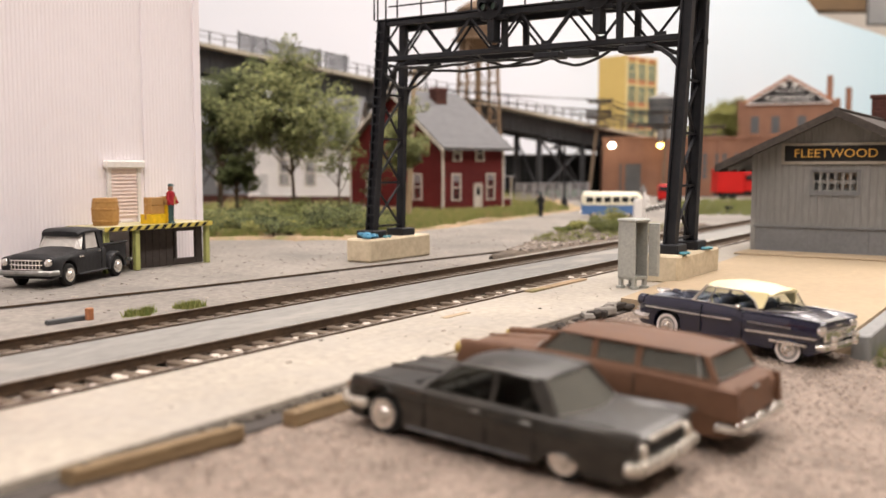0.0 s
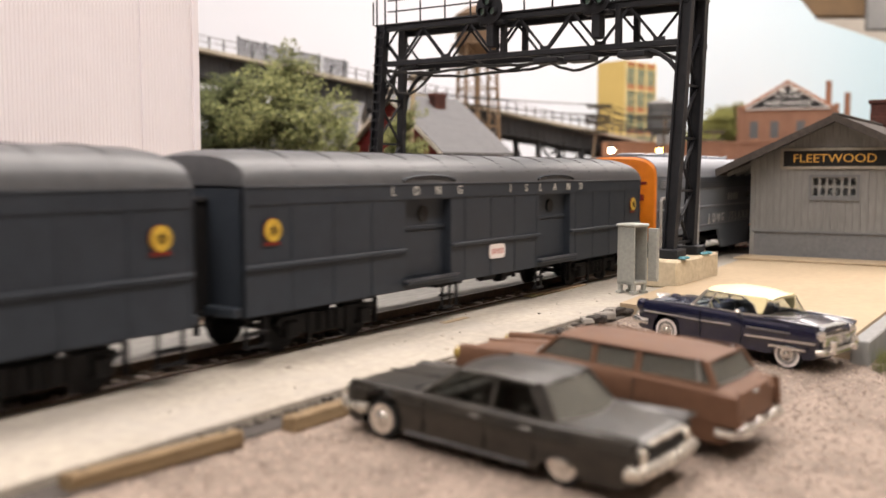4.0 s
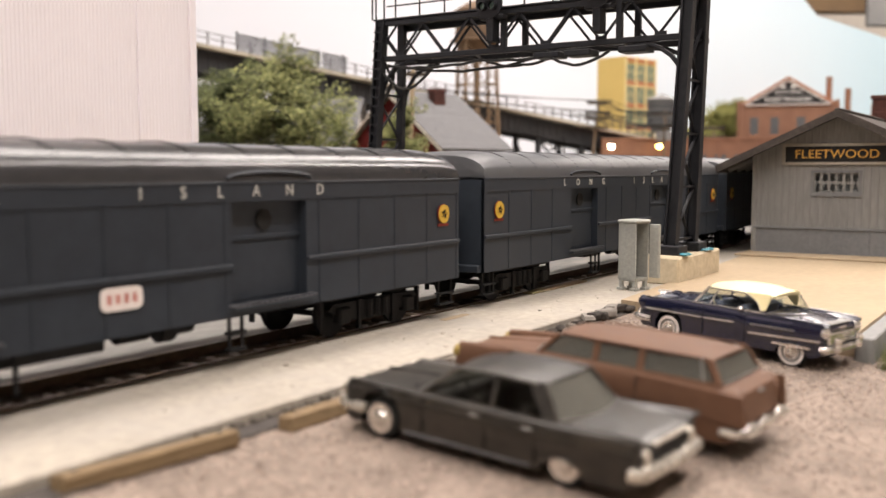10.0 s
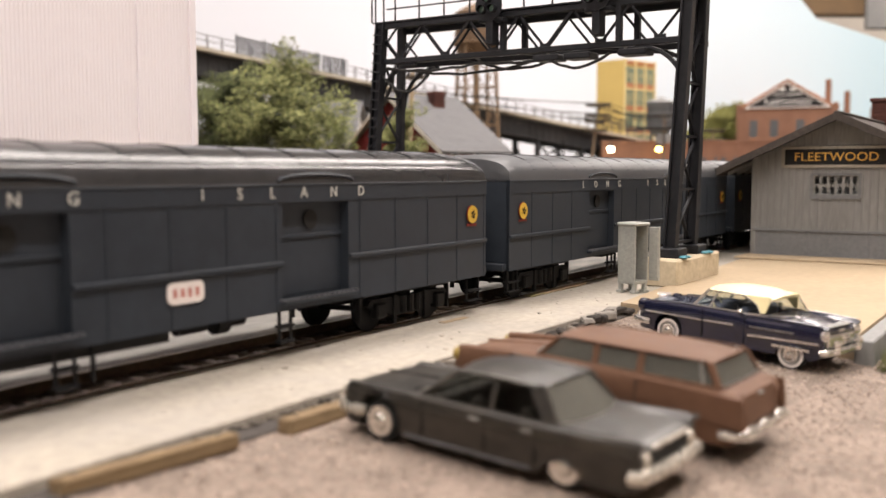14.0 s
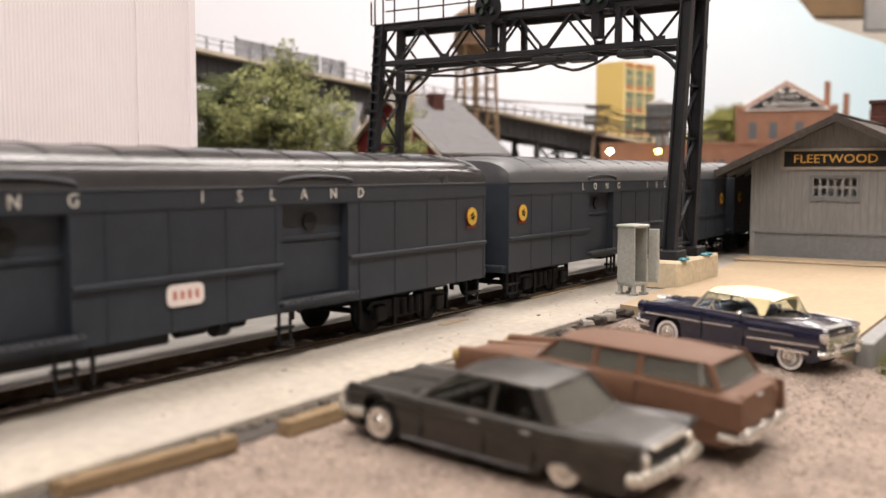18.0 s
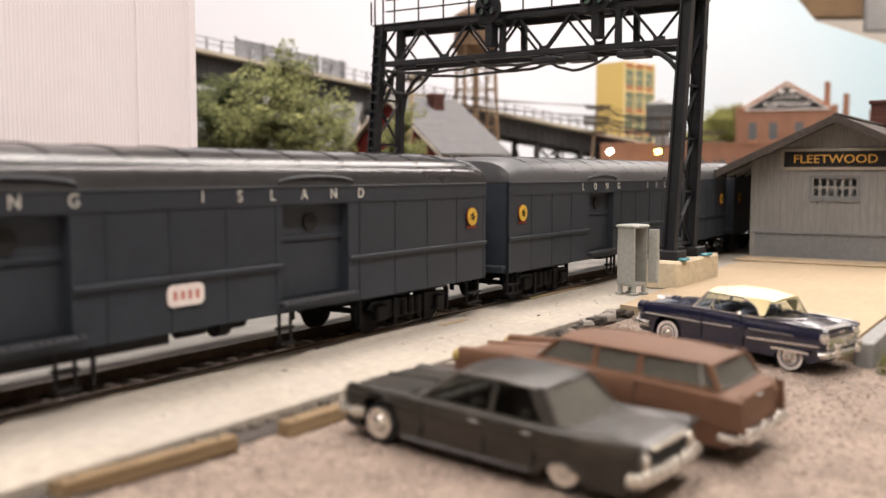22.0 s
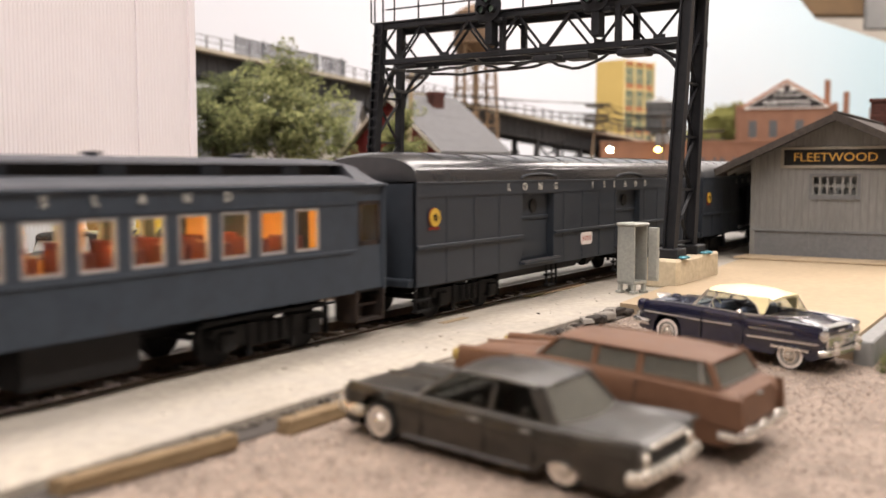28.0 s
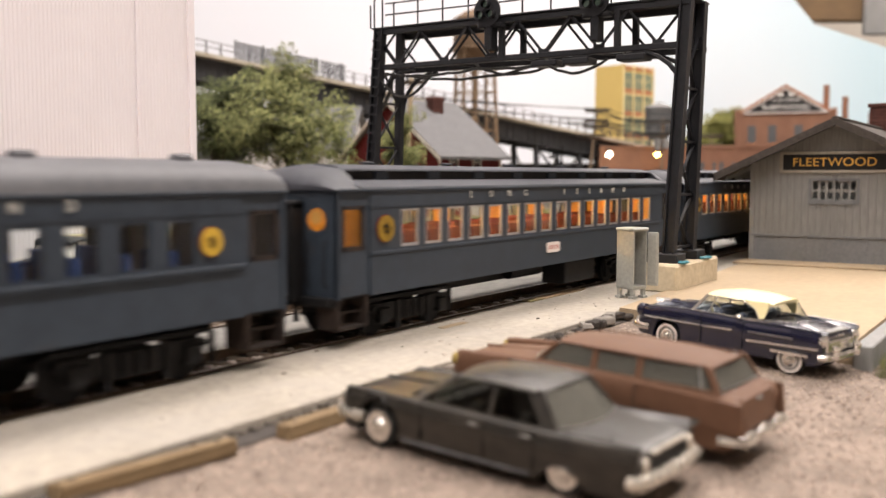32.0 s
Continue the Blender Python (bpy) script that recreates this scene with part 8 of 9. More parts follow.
def red_house():
    h = thing("red_house", far_at(77.8, -0.1, 0.0, 49.1), "two-storey barn-red clapboard house with a grey roof", "house")
    L, D_, E_, R_ = 6.8, 12.9, 5.55, 10.1
    part("wall", Solid().box(0.06, L - 0.06, 0.06, D_ - 0.06, 0, E_), REDSIDING, h)
    part("gable_wall", Solid().prism([(0.06, E_), (D_ - 0.06, E_), (D_ / 2, R_ - 0.05)], 0.06, L - 0.06, "x"), REDSIDING, h)
    front = lambda u, z, o: (u, 0.06 - o, z)
    left = lambda u, z, o: (0.06 - o, u, z)
    part("foundation", Solid().box(-0.02, L + 0.02, -0.02, D_ + 0.02, -0.2, 0.28), STATION, h, "grey foundation course")
    clapboards(h, REDSIDING, 0.1, L - 0.1, 0.3, E_, 0.25, front)
    clapboards(h, REDSIDING, 0.1, D_ - 0.1, 0.3, E_, 0.25, left)
    clapboards(h, REDSIDING, 0.1, D_ - 0.1, E_, R_ - 0.1, 0.25, left, lambda z: (D_ / 2 * (z - E_) / (R_ - E_) + 0.05, D_ - D_ / 2 * (z - E_) / (R_ - E_) - 0.05))
    for x, y in ((0, 0), (L, 0), (0, D_)):
        part("corner_board", Solid().box(x - 0.09, x + 0.09, y - 0.09, y + 0.09, 0.0, E_, 0.01), HOUSETRIM, h, "pale corner board")
    for u, z, w, hh in ((1.5, 4.25, 0.72, 1.15), (4.05, 4.25, 0.72, 1.15), (1.4, 1.0, 0.8, 2.0), (5.3, 1.0, 0.8, 2.0)):
        house_window(h, front, u, z, w, hh)
    for u, z, w, hh in ((3.2, 1.0, 0.95, 2.0), (9.8, 1.0, 0.95, 2.0), (3.4, 4.3, 0.9, 1.5), (9.2, 4.3, 0.9, 1.5), (6.45, 6.9, 0.8, 1.3)):
        house_window(h, left, u, z, w, hh)
    d = part("door", Solid().box(3.5, 4.2, -0.08, 0.05, 0.25, 2.15), HOUSETRIM, h, "white panelled door")
    part("door_frame", Solid().box(3.36, 3.5, -0.12, 0.05, 0.2, 2.3).box(4.2, 4.34, -0.12, 0.05, 0.2, 2.3).box(3.36, 4.34, -0.12, 0.05, 2.15, 2.34), HOUSETRIM, h)
    part("pane", Solid().box(3.64, 4.06, -0.095, -0.075, 1.3, 2.0), PANE_DARK, d)
    sl = (R_ - E_) / (D_ / 2)
    for sd in (0, 1):
        ye = -0.75 if sd == 0 else D_ + 0.75
        ze = E_ - sl * 0.75
        part("roof", Solid().prism([(D_ / 2, R_ + 0.18), (ye, ze + 0.18), (ye, ze), (D_ / 2, R_)], -0.6, L + 0.55, "x"), SHINGLE, h, "grey shingled roof slope")
        part("barge_board", Solid().prism([(D_ / 2, R_ + 0.14), (ye, ze + 0.14), (ye, ze - 0.18), (D_ / 2, R_ - 0.18)], -0.66, -0.58, "x"), HOUSETRIM, h, "pale barge board")
    n, m_ = 23, 12
    ang = math.degrees(math.atan(sl))
    wd = (L + 1.19) / m_
    kinds = []
    for q in (0.075, 0.08, 0.09):
        base = Solid().box(0.01, wd - 0.01, 0, 0.36, 0, q).mesh("shingle")
        base.materials.append(SHINGLE)
        kinds.append(base)
    for k in range(n):
        y = -0.78 + (D_ / 2 + 0.75) * k / n
        z = E_ - sl * 0.75 + 0.19 + sl * (y + 0.75)
        for j in range(m_):
            o = new("shingle", random.choice(kinds))
            o.parent = h
            o.matrix_basis = at(-0.62 + wd * j, y + random.uniform(-0.006, 0.006), z, 0, ang + 1.0)
    part("ridge", Solid().box(-0.62, L + 0.57, D_ / 2 - 0.12, D_ / 2 + 0.12, R_ + 0.14, R_ + 0.24, 0.03), SHINGLE, h)
    # small porch at the far end
    part("porch_roof", Solid().box(L, L + 1.9, 0.3, 4.0, 2.75, 2.95, 0.03), SHINGLE, h, "flat porch roof")
    part("porch_wall", Solid().box(L + 0.05, L + 1.6, 0.5, 0.6, 0, 0.9), REDSIDING, h)
    part("porch_post", Solid().box(L + 1.5, L + 1.65, 0.5, 0.65, 0.0, 2.75), HOUSETRIM, h)
    part("porch_rail", Solid().box(L + 0.05, L + 1.65, 0.48, 0.62, 0.88, 1.0), HOUSETRIM, h)
    return h


random.seed(31)
red_house()
x, y = far(82.6, -0.6)
chm = thing("house_chimney", far_at(84.2, -0.55, 8.85, 49.1), "red brick chimney on the house roof", "chimney")
part("stack", Solid().box(-0.55, 0.55, -0.45, 0.45, -0.6, 1.55), BRICKRED, chm)
bk = Solid().box(-0.14, 0.14, -0.03, 0.03, 0, 0.1, 0.008).mesh("brick")
bk.materials.append(BRICKRED)
for k in range(13):
    for j in range(4):
        o = new("brick", bk)
        o.parent = chm
        o.matrix_basis = at(-0.42 + 0.3 * j - (0.08 if k % 2 else 0) + 0.04, -0.45, -0.05 + k * 0.125)
    for j in range(3):
        o = new("brick", bk)
        o.parent = chm
        o.matrix_basis = at(-0.55, -0.3 + 0.3 * j, -0.05 + k * 0.125, 90)
part("cap", Solid().box(-0.66, 0.66, -0.56, 0.56, 1.4, 1.7, 0.04), BRICKRED, chm, "corbelled brick cap")


def plain_house(m, label, L, D_, E_, R_, material, wins, door=None, step=0.3):
    h = thing("clapboard_house", m, label, "house", "houses behind the trees")
    part("wall", Solid().box(0.06, L - 0.06, 0.06, D_, 0, E_), material, h)
    part("gable_wall", Solid().prism([(0.06, E_), (D_, E_), (D_ / 2, R_ - 0.05)], 0.06, L - 0.06, "x"), material, h)
    front = lambda u, z, o: (u, 0.06 - o, z)
    clapboards(h, material, 0.1, L - 0.1, 0.8, E_, step, front)
    part("foundation", Solid().box(-0.03, L + 0.03, -0.03, D_, -0.2, 0.8), BRICKRED, h, "dark brick foundation")
    for x in (0, L):
        part("corner_board", Solid().box(x - 0.1, x + 0.1, -0.04, 0.14, 0.7, E_), TRIMWHITE, h)
    for u, z, w, hh in wins:
        house_window(h, front, u, z, w, hh)
    if door:
        part("door", Solid().box(door, door + 0.9, -0.03, 0.05, 0.8, 3.0, 0.02), HOUSEGREY, h, "grey door")
        for k in range(3):
            part("step", Solid().box(door - 0.4, door + 1.3, -1.2 + 0.35 * k, 0, 0.2 * k, 0.2 * k + 0.2), TIMBER, h)
    for sd in (0, 1):
        ye = -0.6 if sd == 0 else D_ + 0.6
        sl = (R_ - E_) / (D_ / 2)
        part("roof", Solid().prism([(D_ / 2, R_ + 0.2), (ye, E_ - sl * 0.6 + 0.2), (ye, E_ - sl * 0.6), (D_ / 2, R_)], -0.5, L + 0.5, "x"), SHINGLE, h, "grey roof slope")
    return h


plain_house(far_at(95, -19.4, 0, 96), "white clapboard house with tall windows and a grey roof", 10.4, 9.0, 6.6, 10.6, HOUSEWHITE, ((3.6, 1.9, 0.9, 2.4), (6.2, 1.9, 0.9, 2.4), (3.4, 4.6, 0.8, 1.5), (7.4, 4.6, 0.8, 1.5)), 1.0)
plain_house(far_at(99, -29.5, 0, 95), "grey clapboard house partly hidden by trees", 9.6, 8.0, 5.2, 8.0, HOUSEGREY, ((3.0, 1.9, 0.8, 2.2), (6.5, 1.9, 0.8, 2.2)), 7.6)

# ---- elevated railway ----


def viaduct():
    v = thing("viaduct", at(0, 0, 0), "dark steel plate-girder viaduct with a pale walkway and railings", "viaduct")
    A, B = (82.0, -42.0, 18.4), (141.0, 39.0, 6.1)

    def q(f, off=0.0, dz=0.0):
        d, l = A[0] + (B[0] - A[0]) * f, A[1] + (B[1] - A[1]) * f
        n = math.hypot(B[0] - A[0], B[1] - A[1])
        d, l = d + off * (B[1] - A[1]) / n, l - off * (B[0] - A[0]) / n
        x, y = far(d, l)
        return (x, y, A[2] + (B[2] - A[2]) * f + dz)
    N = 11
    for k in range(N):
        f0, f1 = k / N, (k + 1) / N - 0.0015
        for off in (0.0, 4.6):
            g = part("girder", Solid().bar(q(f0, off, -1.45), q(f1, off, -1.45), 0.14, 2.1), VIADUCT, v, "deep plate girder")
            part("flange", Solid().bar(q(f0, off, -0.42), q(f1, off, -0.42), 0.6, 0.14), VIADUCT, g)
            part("flange", Solid().bar(q(f0, off, -2.5), q(f1, off, -2.5), 0.6, 0.14), VIADUCT, g)
        for j in range(8):
            f = f0 + (f1 - f0) * (j + 0.5) / 8
            p = q(f, -0.16, -1.45)
            part("stiffener", Solid().bar((p[0], p[1], p[2] - 1.0), (p[0], p[1], p[2] + 1.0), 0.16, 0.12), VIADUCT, v)
        part("walkway", Solid().bar(q(f0, 2.0, -0.12), q(f1, 2.0, -0.12), 6.6, 0.34), WALKWAY, v, "pale deck edge")
        for z in (0.7, 1.25):
            part("hand_rail", Solid().bar(q(f0, -1.1, z), q(f1, -1.1, z), 0.07, 0.07), TRUCKGREY, v)
    for j in range(66):
        f = j / 66
        p = q(f, -1.1, 0.0)
        high = 2.0 if 0.25 < f < 0.39 and j % 2 else 1.3
        part("rail_post", Solid().bar(p, (p[0], p[1], p[2] + high), 0.12, 0.12), VIADUCT if high > 1.5 else TRUCKGREY, v)
    for k in range(4):
        f0, f1 = 0.258 + 0.032 * k, 0.288 + 0.032 * k
        fence = part("fence_panel", Solid().bar(q(f0, -1.15, 1.7), q(f1, -1.15, 1.7), 0.12, 0.14), VIADUCT, v, "close dark picket panel")
        for j in range(16):
            p = q(f0 + (f1 - f0) * j / 16, -1.15, 0.05)
            part("picket", Solid().bar(p, (p[0], p[1], p[2] + 1.7), 0.10, 0.05), VIADUCT, fence)
    for k in range(0, 13):
        f = 0.06 + k * 0.076
        a, b = q(f, 0.1, -2.5), q(f, 4.5, -2.5)
        for p in (a, b):
            part("column", Solid().bar((p[0], p[1], -0.2), p, 0.55, 0.55), VIADUCT, v, "square steel column")
        part("cross_beam", Solid().bar(a, b, 0.5, 0.5), VIADUCT, v)
        if k % 2 == 0:
            c = q(f + 0.076, 0.1, -2.5)
            part("brace", Solid().bar((a[0], a[1], a[2] - 0.4), (c[0], c[1], 0.4), 0.26, 0.2), VIADUCT, v)
            part("brace", Solid().bar((a[0], a[1], 0.4), (c[0], c[1], c[2] - 0.4), 0.26, 0.2), VIADUCT, v)
        part("brace", Solid().bar((a[0], a[1], 0.4), (b[0], b[1], b[2] - 0.4), 0.2, 0.16), VIADUCT, v)
    return v


viaduct()

dark = thing("dark_shed", far_at(134, 8.5, 0, 92), "long black open shed behind the viaduct", "shed")
part("wall", Solid().box(0, 15.5, 0, 3, 0, 5.2), BLACKPAINT, dark)
part("roof", Solid().box(-0.3, 15.8, -0.6, 3.2, 5.2, 5.45), ROOFFELT, dark)
for k in range(6):
    part("post", Solid().box(k * 3.0, 0.3 + k * 3.0, -0.5, -0.2, 0, 5.2), UNDER, dark)

# ---- water tower ----
wt = thing("water_tower", far_at(108, 3.8, 0), "brown water tank on a tall braced steel tower", "water tower")
part("tank", Solid().lathe((0, 0, 17.6), [(0.6, -1.6), (1.7, -1.1), (2.42, 0), (2.5, 0.05), (2.5, 0.22), (2.42, 0.25), (2.42, 1.0), (2.46, 1.05), (2.46, 1.2), (2.4, 1.22), (2.4, 3.4)], 28), TANKBROWN, wt, "riveted brown tank", True)
part("tank_roof", Solid().lathe((0, 0, 21.0), [(2.55, -0.05), (2.55, 0.05), (1.2, 0.9), (0.1, 1.3)], 28), TANKBROWN, wt, "conical roof")
part("balcony", Solid().lathe((0, 0, 17.7), [(2.45, 0), (2.95, 0), (2.95, 0.1), (2.45, 0.1)], 28), TANKLEG, wt, "ring walkway")
part("riser", Solid().rod((0, 0, 0), (0, 0, 16.2), 0.35, 0.35, 12), TANKLEG, wt)
lv = (0.0, 4.4, 8.8, 13.0, 17.6)
leg = lambda k, z: Vector(((2.35 + 0.8 * (1 - z / 17.6)) * math.cos(math.pi / 4 + k * math.pi / 2 + 0.25), (2.35 + 0.8 * (1 - z / 17.6)) * math.sin(math.pi / 4 + k * math.pi / 2 + 0.25), z))
for k in range(4):
    part("leg", Solid().bar(leg(k, 0), leg(k, 17.6), 0.26, 0.26), TANKLEG, wt, "tapering steel leg")
    for a, b in zip(lv, lv[1:]):
        part("brace", Solid().rod(leg(k, a), leg(k + 1, b), 0.06, 0.06, 5), TANKLEG, wt)
        part("brace", Solid().rod(leg(k + 1, a), leg(k, b), 0.06, 0.06, 5), TANKLEG, wt)
        part("strut", Solid().bar(leg(k, b), leg(k + 1, b), 0.16, 0.16), TANKLEG, wt)
        part("gusset", Solid().lathe(tuple((leg(k, (a + b) / 2) + leg(k + 1, (a + b) / 2)) / 2), [(0.3, -0.03), (0.3, 0.03)], 8, "y"), TANKLEG, wt)

# ---- poles and wires ----


POLEARM = mat("dark_crossarm", (0.07, 0.055, 0.042), None, 0.85)


def utility_pole(m, label, high, arms, r=0.17, material=POLE, tilt=0.0, arm=1.5):
    p = thing("utility_pole", m, label, "utility pole", "utility poles")
    top = Vector((tilt, 0, high))
    part("pole", Solid().rod((0, 0, -0.2), top, r * 1.15, r * 0.75, 10), material, p)
    ends = []
    for z in arms:
        c = Vector((tilt * z / high, 0, z))
        part("crossarm", Solid().box(c.x - arm, c.x + arm, -0.12 - r, 0.02 - r, z - 0.13, z + 0.13, 0.01), POLEARM, p)
        for e in (-0.95, -0.62, -0.3, 0.3, 0.62, 0.95):
            part("insulator", Solid().lathe((c.x + e * arm, -r, z + 0.08), [(0.06, 0), (0.13, 0.08), (0.13, 0.22), (0.06, 0.32)], 8), WIRE, p)
            ends.append(Vector((c.x + e * arm, -r, z + 0.28)))
        for e in (-1, 1):
            part("arm_brace", Solid().bar((c.x + e * arm * 0.55, -r, z - 0.05), (c.x, -r, z - 0.6), 0.05, 0.04), material, p)
    return p, [m.to_translation() / S + m.to_3x3() @ q for q in ends]


p1, e1 = utility_pole(far_at(112, 16.9, 0, 92), "leaning wooden utility pole with three crossarms", 11.6, (11.2, 10.0, 9.4, 8.3), 0.2, POLE, 1.25, 1.4)
p2, e2 = utility_pole(far_at(116, 26.6, 0, 92), "wooden utility pole with wires and a transformer", 10.6, (10.2, 8.7), 0.2, POLE, 0.2, 1.6)
p3, e3 = utility_pole(far_at(70, -2.65, 0, 85), "tan utility pole behind the young tree", 10.9, (10.4,), 0.2, POLE_LIGHT, 0.5, 1.0)
p4, e4 = utility_pole(far_at(130, 36.6, 0, 92), "distant utility pole with transformers", 9.4, (9.0, 7.8), 0.16, POLE, 0, 1.4)
part("transformer", Solid().lathe((0.5, -0.3, 7.0), [(0.4, 0), (0.42, 0.1), (0.42, 1.0), (0.3, 1.15)], 14), STATION, p2, "grey transformer drum")
part("transformer", Solid().lathe((-0.5, -0.3, 7.0), [(0.4, 0), (0.42, 0.1), (0.42, 1.0), (0.3, 1.15)], 14), STATION, p2, "grey transformer drum")
for e in (-0.7, 0.7):
    part("transformer", Solid().lathe((e, -0.3, 5.9), [(0.4, 0), (0.42, 0.1), (0.42, 1.2), (0.3, 1.3)], 12), TRIMWHITE, p4, "pale transformer drum")
s = Solid()


def hang(a, b, sag, s):
    a, b = Vector(a), Vector(b)
    pts = []
    for i in range(13):
        f = i / 12
        p = a.lerp(b, f)
        p.z -= sag * 4 * f * (1 - f)
        pts.append(p)
    s.tube(pts, 0.042, 4)


for k in (0, 3, 5, 6, 9, 11, 12, 15, 18):
    x, y = far(96, -8 + k * 0.3)
    hang(e1[k], (x, y, 12.4 - k * 0.12), 0.25, s)
for k in range(0, 18):
    hang(e1[k], e2[min(k * 2 // 3, len(e2) - 1)], 0.5 + 0.12 * (k % 5), s)
for k in range(0, 12, 3):
    hang(e2[k], e4[k], 0.8, s)
lone("overhead_wires", s, WIRE, "thin dark wires sagging between the poles", "wires", tidy=False, kind="stuff")

# ---- street lamp ----
lp = thing("street_lamp", far_at(84.5, 10.65, -0.05, 90), "black iron street lamp with a curved arm", "street lamp")
part("base", Solid().lathe((0, 0, 0), [(0.62, 0), (0.55, 0.12), (0.34, 0.3), (0.22, 0.9), (0.16, 1.1)], 12), BLACKSTEEL, lp)
part("post", Solid().rod((0, 0, 1.0), (0, 0, 6.4), 0.11, 0.07, 10), BLACKSTEEL, lp)
part("arm", Solid().tube([(0, 0, 6.2), (-0.2, 0, 6.35), (-0.7, 0, 6.1), (-0.8, 0, 5.6)], 0.05, 6), BLACKSTEEL, lp)
part("shade", Solid().lathe((-0.8, 0, 5.3), [(0.5, 0), (0.44, 0.1), (0.12, 0.3), (0.08, 0.36)], 14), BLACKSTEEL, lp)

# ---- brick warehouse with its two wall lamps ----
bw = thing("brick_warehouse", far_at(122, 20.4, 0, 96), "orange-brown brick warehouse with a grey loading door", "warehouse")
BL = 24.0
part("wall", Solid().box(0, BL, 0, 10, 0, 7.2), BRICK, bw)
part("parapet", Solid().box(-0.15, BL + 0.15, -0.15, 10.1, 7.2, 7.5, 0.03), BRICK, bw)
for k in range(11):
    x = 0.0 + k * 2.4
    part("pilaster", Solid().box(x - 0.2, x + 0.2, -0.18, 0, 0, 7.2), BRICK, bw)
part("loading_door", Solid().box(1.9, 4.6, -0.08, 0.0, 0, 4.1), GREYDOOR, bw, "grey loading door")
part("door_frame", Solid().box(1.7, 1.9, -0.14, 0, 0, 4.3).box(4.6, 4.8, -0.14, 0, 0, 4.3).box(1.7, 4.8, -0.14, 0, 4.1, 4.3), BRICK, bw)
for k in range(4):
    w = part("window", Solid().box(11.4 + k * 2.4, 12.8 + k * 2.4, -0.06, 0.0, 2.2, 5.4), GREYDOOR, bw, "tall dark window")
    for j in range(3):
        part("glazing_bar", Solid().box(11.4 + k * 2.4, 12.8 + k * 2.4, -0.1, -0.06, 2.9 + j * 0.8, 2.98 + j * 0.8), BRICK, w)
for x, g in ((0.72, LAMPGLOW_W), (6.7, LAMPGLOW_Y)):
    lm = thing("wall_lamp", far_at(119.4, 20.4 + x - 0.2, 6.6, 96), "glowing lamp on a bracket before the brick wall", "lamp", "lamps before the warehouse")
    part("bracket", Solid().tube([(0, 2.4, 0.5), (0, 0.4, 0.6), (0, 0, 0.3)], 0.06, 6), BLACKSTEEL, lm)
    part("shade", Solid().lathe((0, 0, 0.1), [(0.5, 0), (0.4, 0.15), (0.12, 0.3)], 14), BLACKSTEEL, lm)
    # bulb made oversize: its glowing shape includes the halo round the lamp
    part("bulb", Solid().lathe((0, 0, -0.3), [(0.13, -0.24), (0.34, -0.09), (0.40, 0.11), (0.23, 0.33)], 14), g, lm, "bright bulb enlarged to take in its halo", True)
    ld = bpy.data.lights.new("bulb", "POINT")
    ld.energy, ld.color, ld.shadow_soft_size = 0.0045 if g is LAMPGLOW_W else 0.0024, (1.0, 0.62, 0.3), 0.4 * S
    lo = new("bulb_light", ld)
    x_, y_ = far(118.6, 20.4 + x - 0.2)
    lo.location = (x_ * S, y_ * S, 5.3 * S)

# low brick range further along
lr = thing("brick_range", far_at(128, 37.0, 0, 90), "long low brown brick range with dark windows", "factory")
part("wall", Solid().box(-4, 22, 0, 8, 0, 6.8), BRICK, lr)
part("roof", Solid().box(-4.2, 22.2, -0.2, 8.2, 6.8, 7.05), ROOFFELT, lr)
for k in range(6):
    part("window", Solid().box(-2.6 + k * 3.2, -0.9 + k * 3.2, -0.06, 0.02, 2.0, 5.4), GREYDOOR, lr, "tall dark window")
    part("window_sill", Solid().box(-2.7 + k * 3.2, -0.8 + k * 3.2, -0.15, 0.02, 1.85, 2.0), APRON, lr)

# ---- yellow factory on the skyline ----
yf = thing("yellow_factory", far_at(150, 28.2, -0.3, 46), "tall ochre factory block with green gridded windows", "factory")
YH = 21.3
part("wall", Solid().box(0, 8.4, 0, 5.2, 0, YH), YELLOWWALL, yf)
for k in range(4):
    x = 0.0 + k * 2.7
    part("pier", Solid().box(x, x + 0.3, -0.22, 0, 0, YH + 0.1), YELLOWTRIM, yf)
for j in range(6):
    z = YH - 3.6 - j * 3.5
    for k in range(3):
        x = 0.35 + k * 2.7
        part("spandrel", Solid().box(x, x + 2.3, -0.1, 0, z - 0.75, z - 0.05), BRICKBAND, yf, "brick band")
        w = part("window", Solid().box(x + 0.05, x + 2.25, -0.06, 0.0, z, z + 2.5), GREENGLASS, yf, "green factory window")
        for i in range(1, 4):
            part("glazing_bar", Solid().box(x + 0.05 + i * 0.55 - 0.03, x + 0.05 + i * 0.55 + 0.03, -0.1, -0.06, z, z + 2.5), YELLOWTRIM, w)
        part("transom", Solid().box(x + 0.05, x + 2.25, -0.1, -0.06, z + 1.2, z + 1.28), YELLOWTRIM, w)
    part("floor_band", Solid().box(0, 8.4, -0.18, 0, z - 1.0, z - 0.75), YELLOWTRIM, yf)
for k in range(3):
    x = 0.35 + k * 2.7
    part("parapet_panel", Solid().box(x, x + 2.3, -0.12, 0, YH - 0.75, YH - 0.2), BRICKBAND, yf)

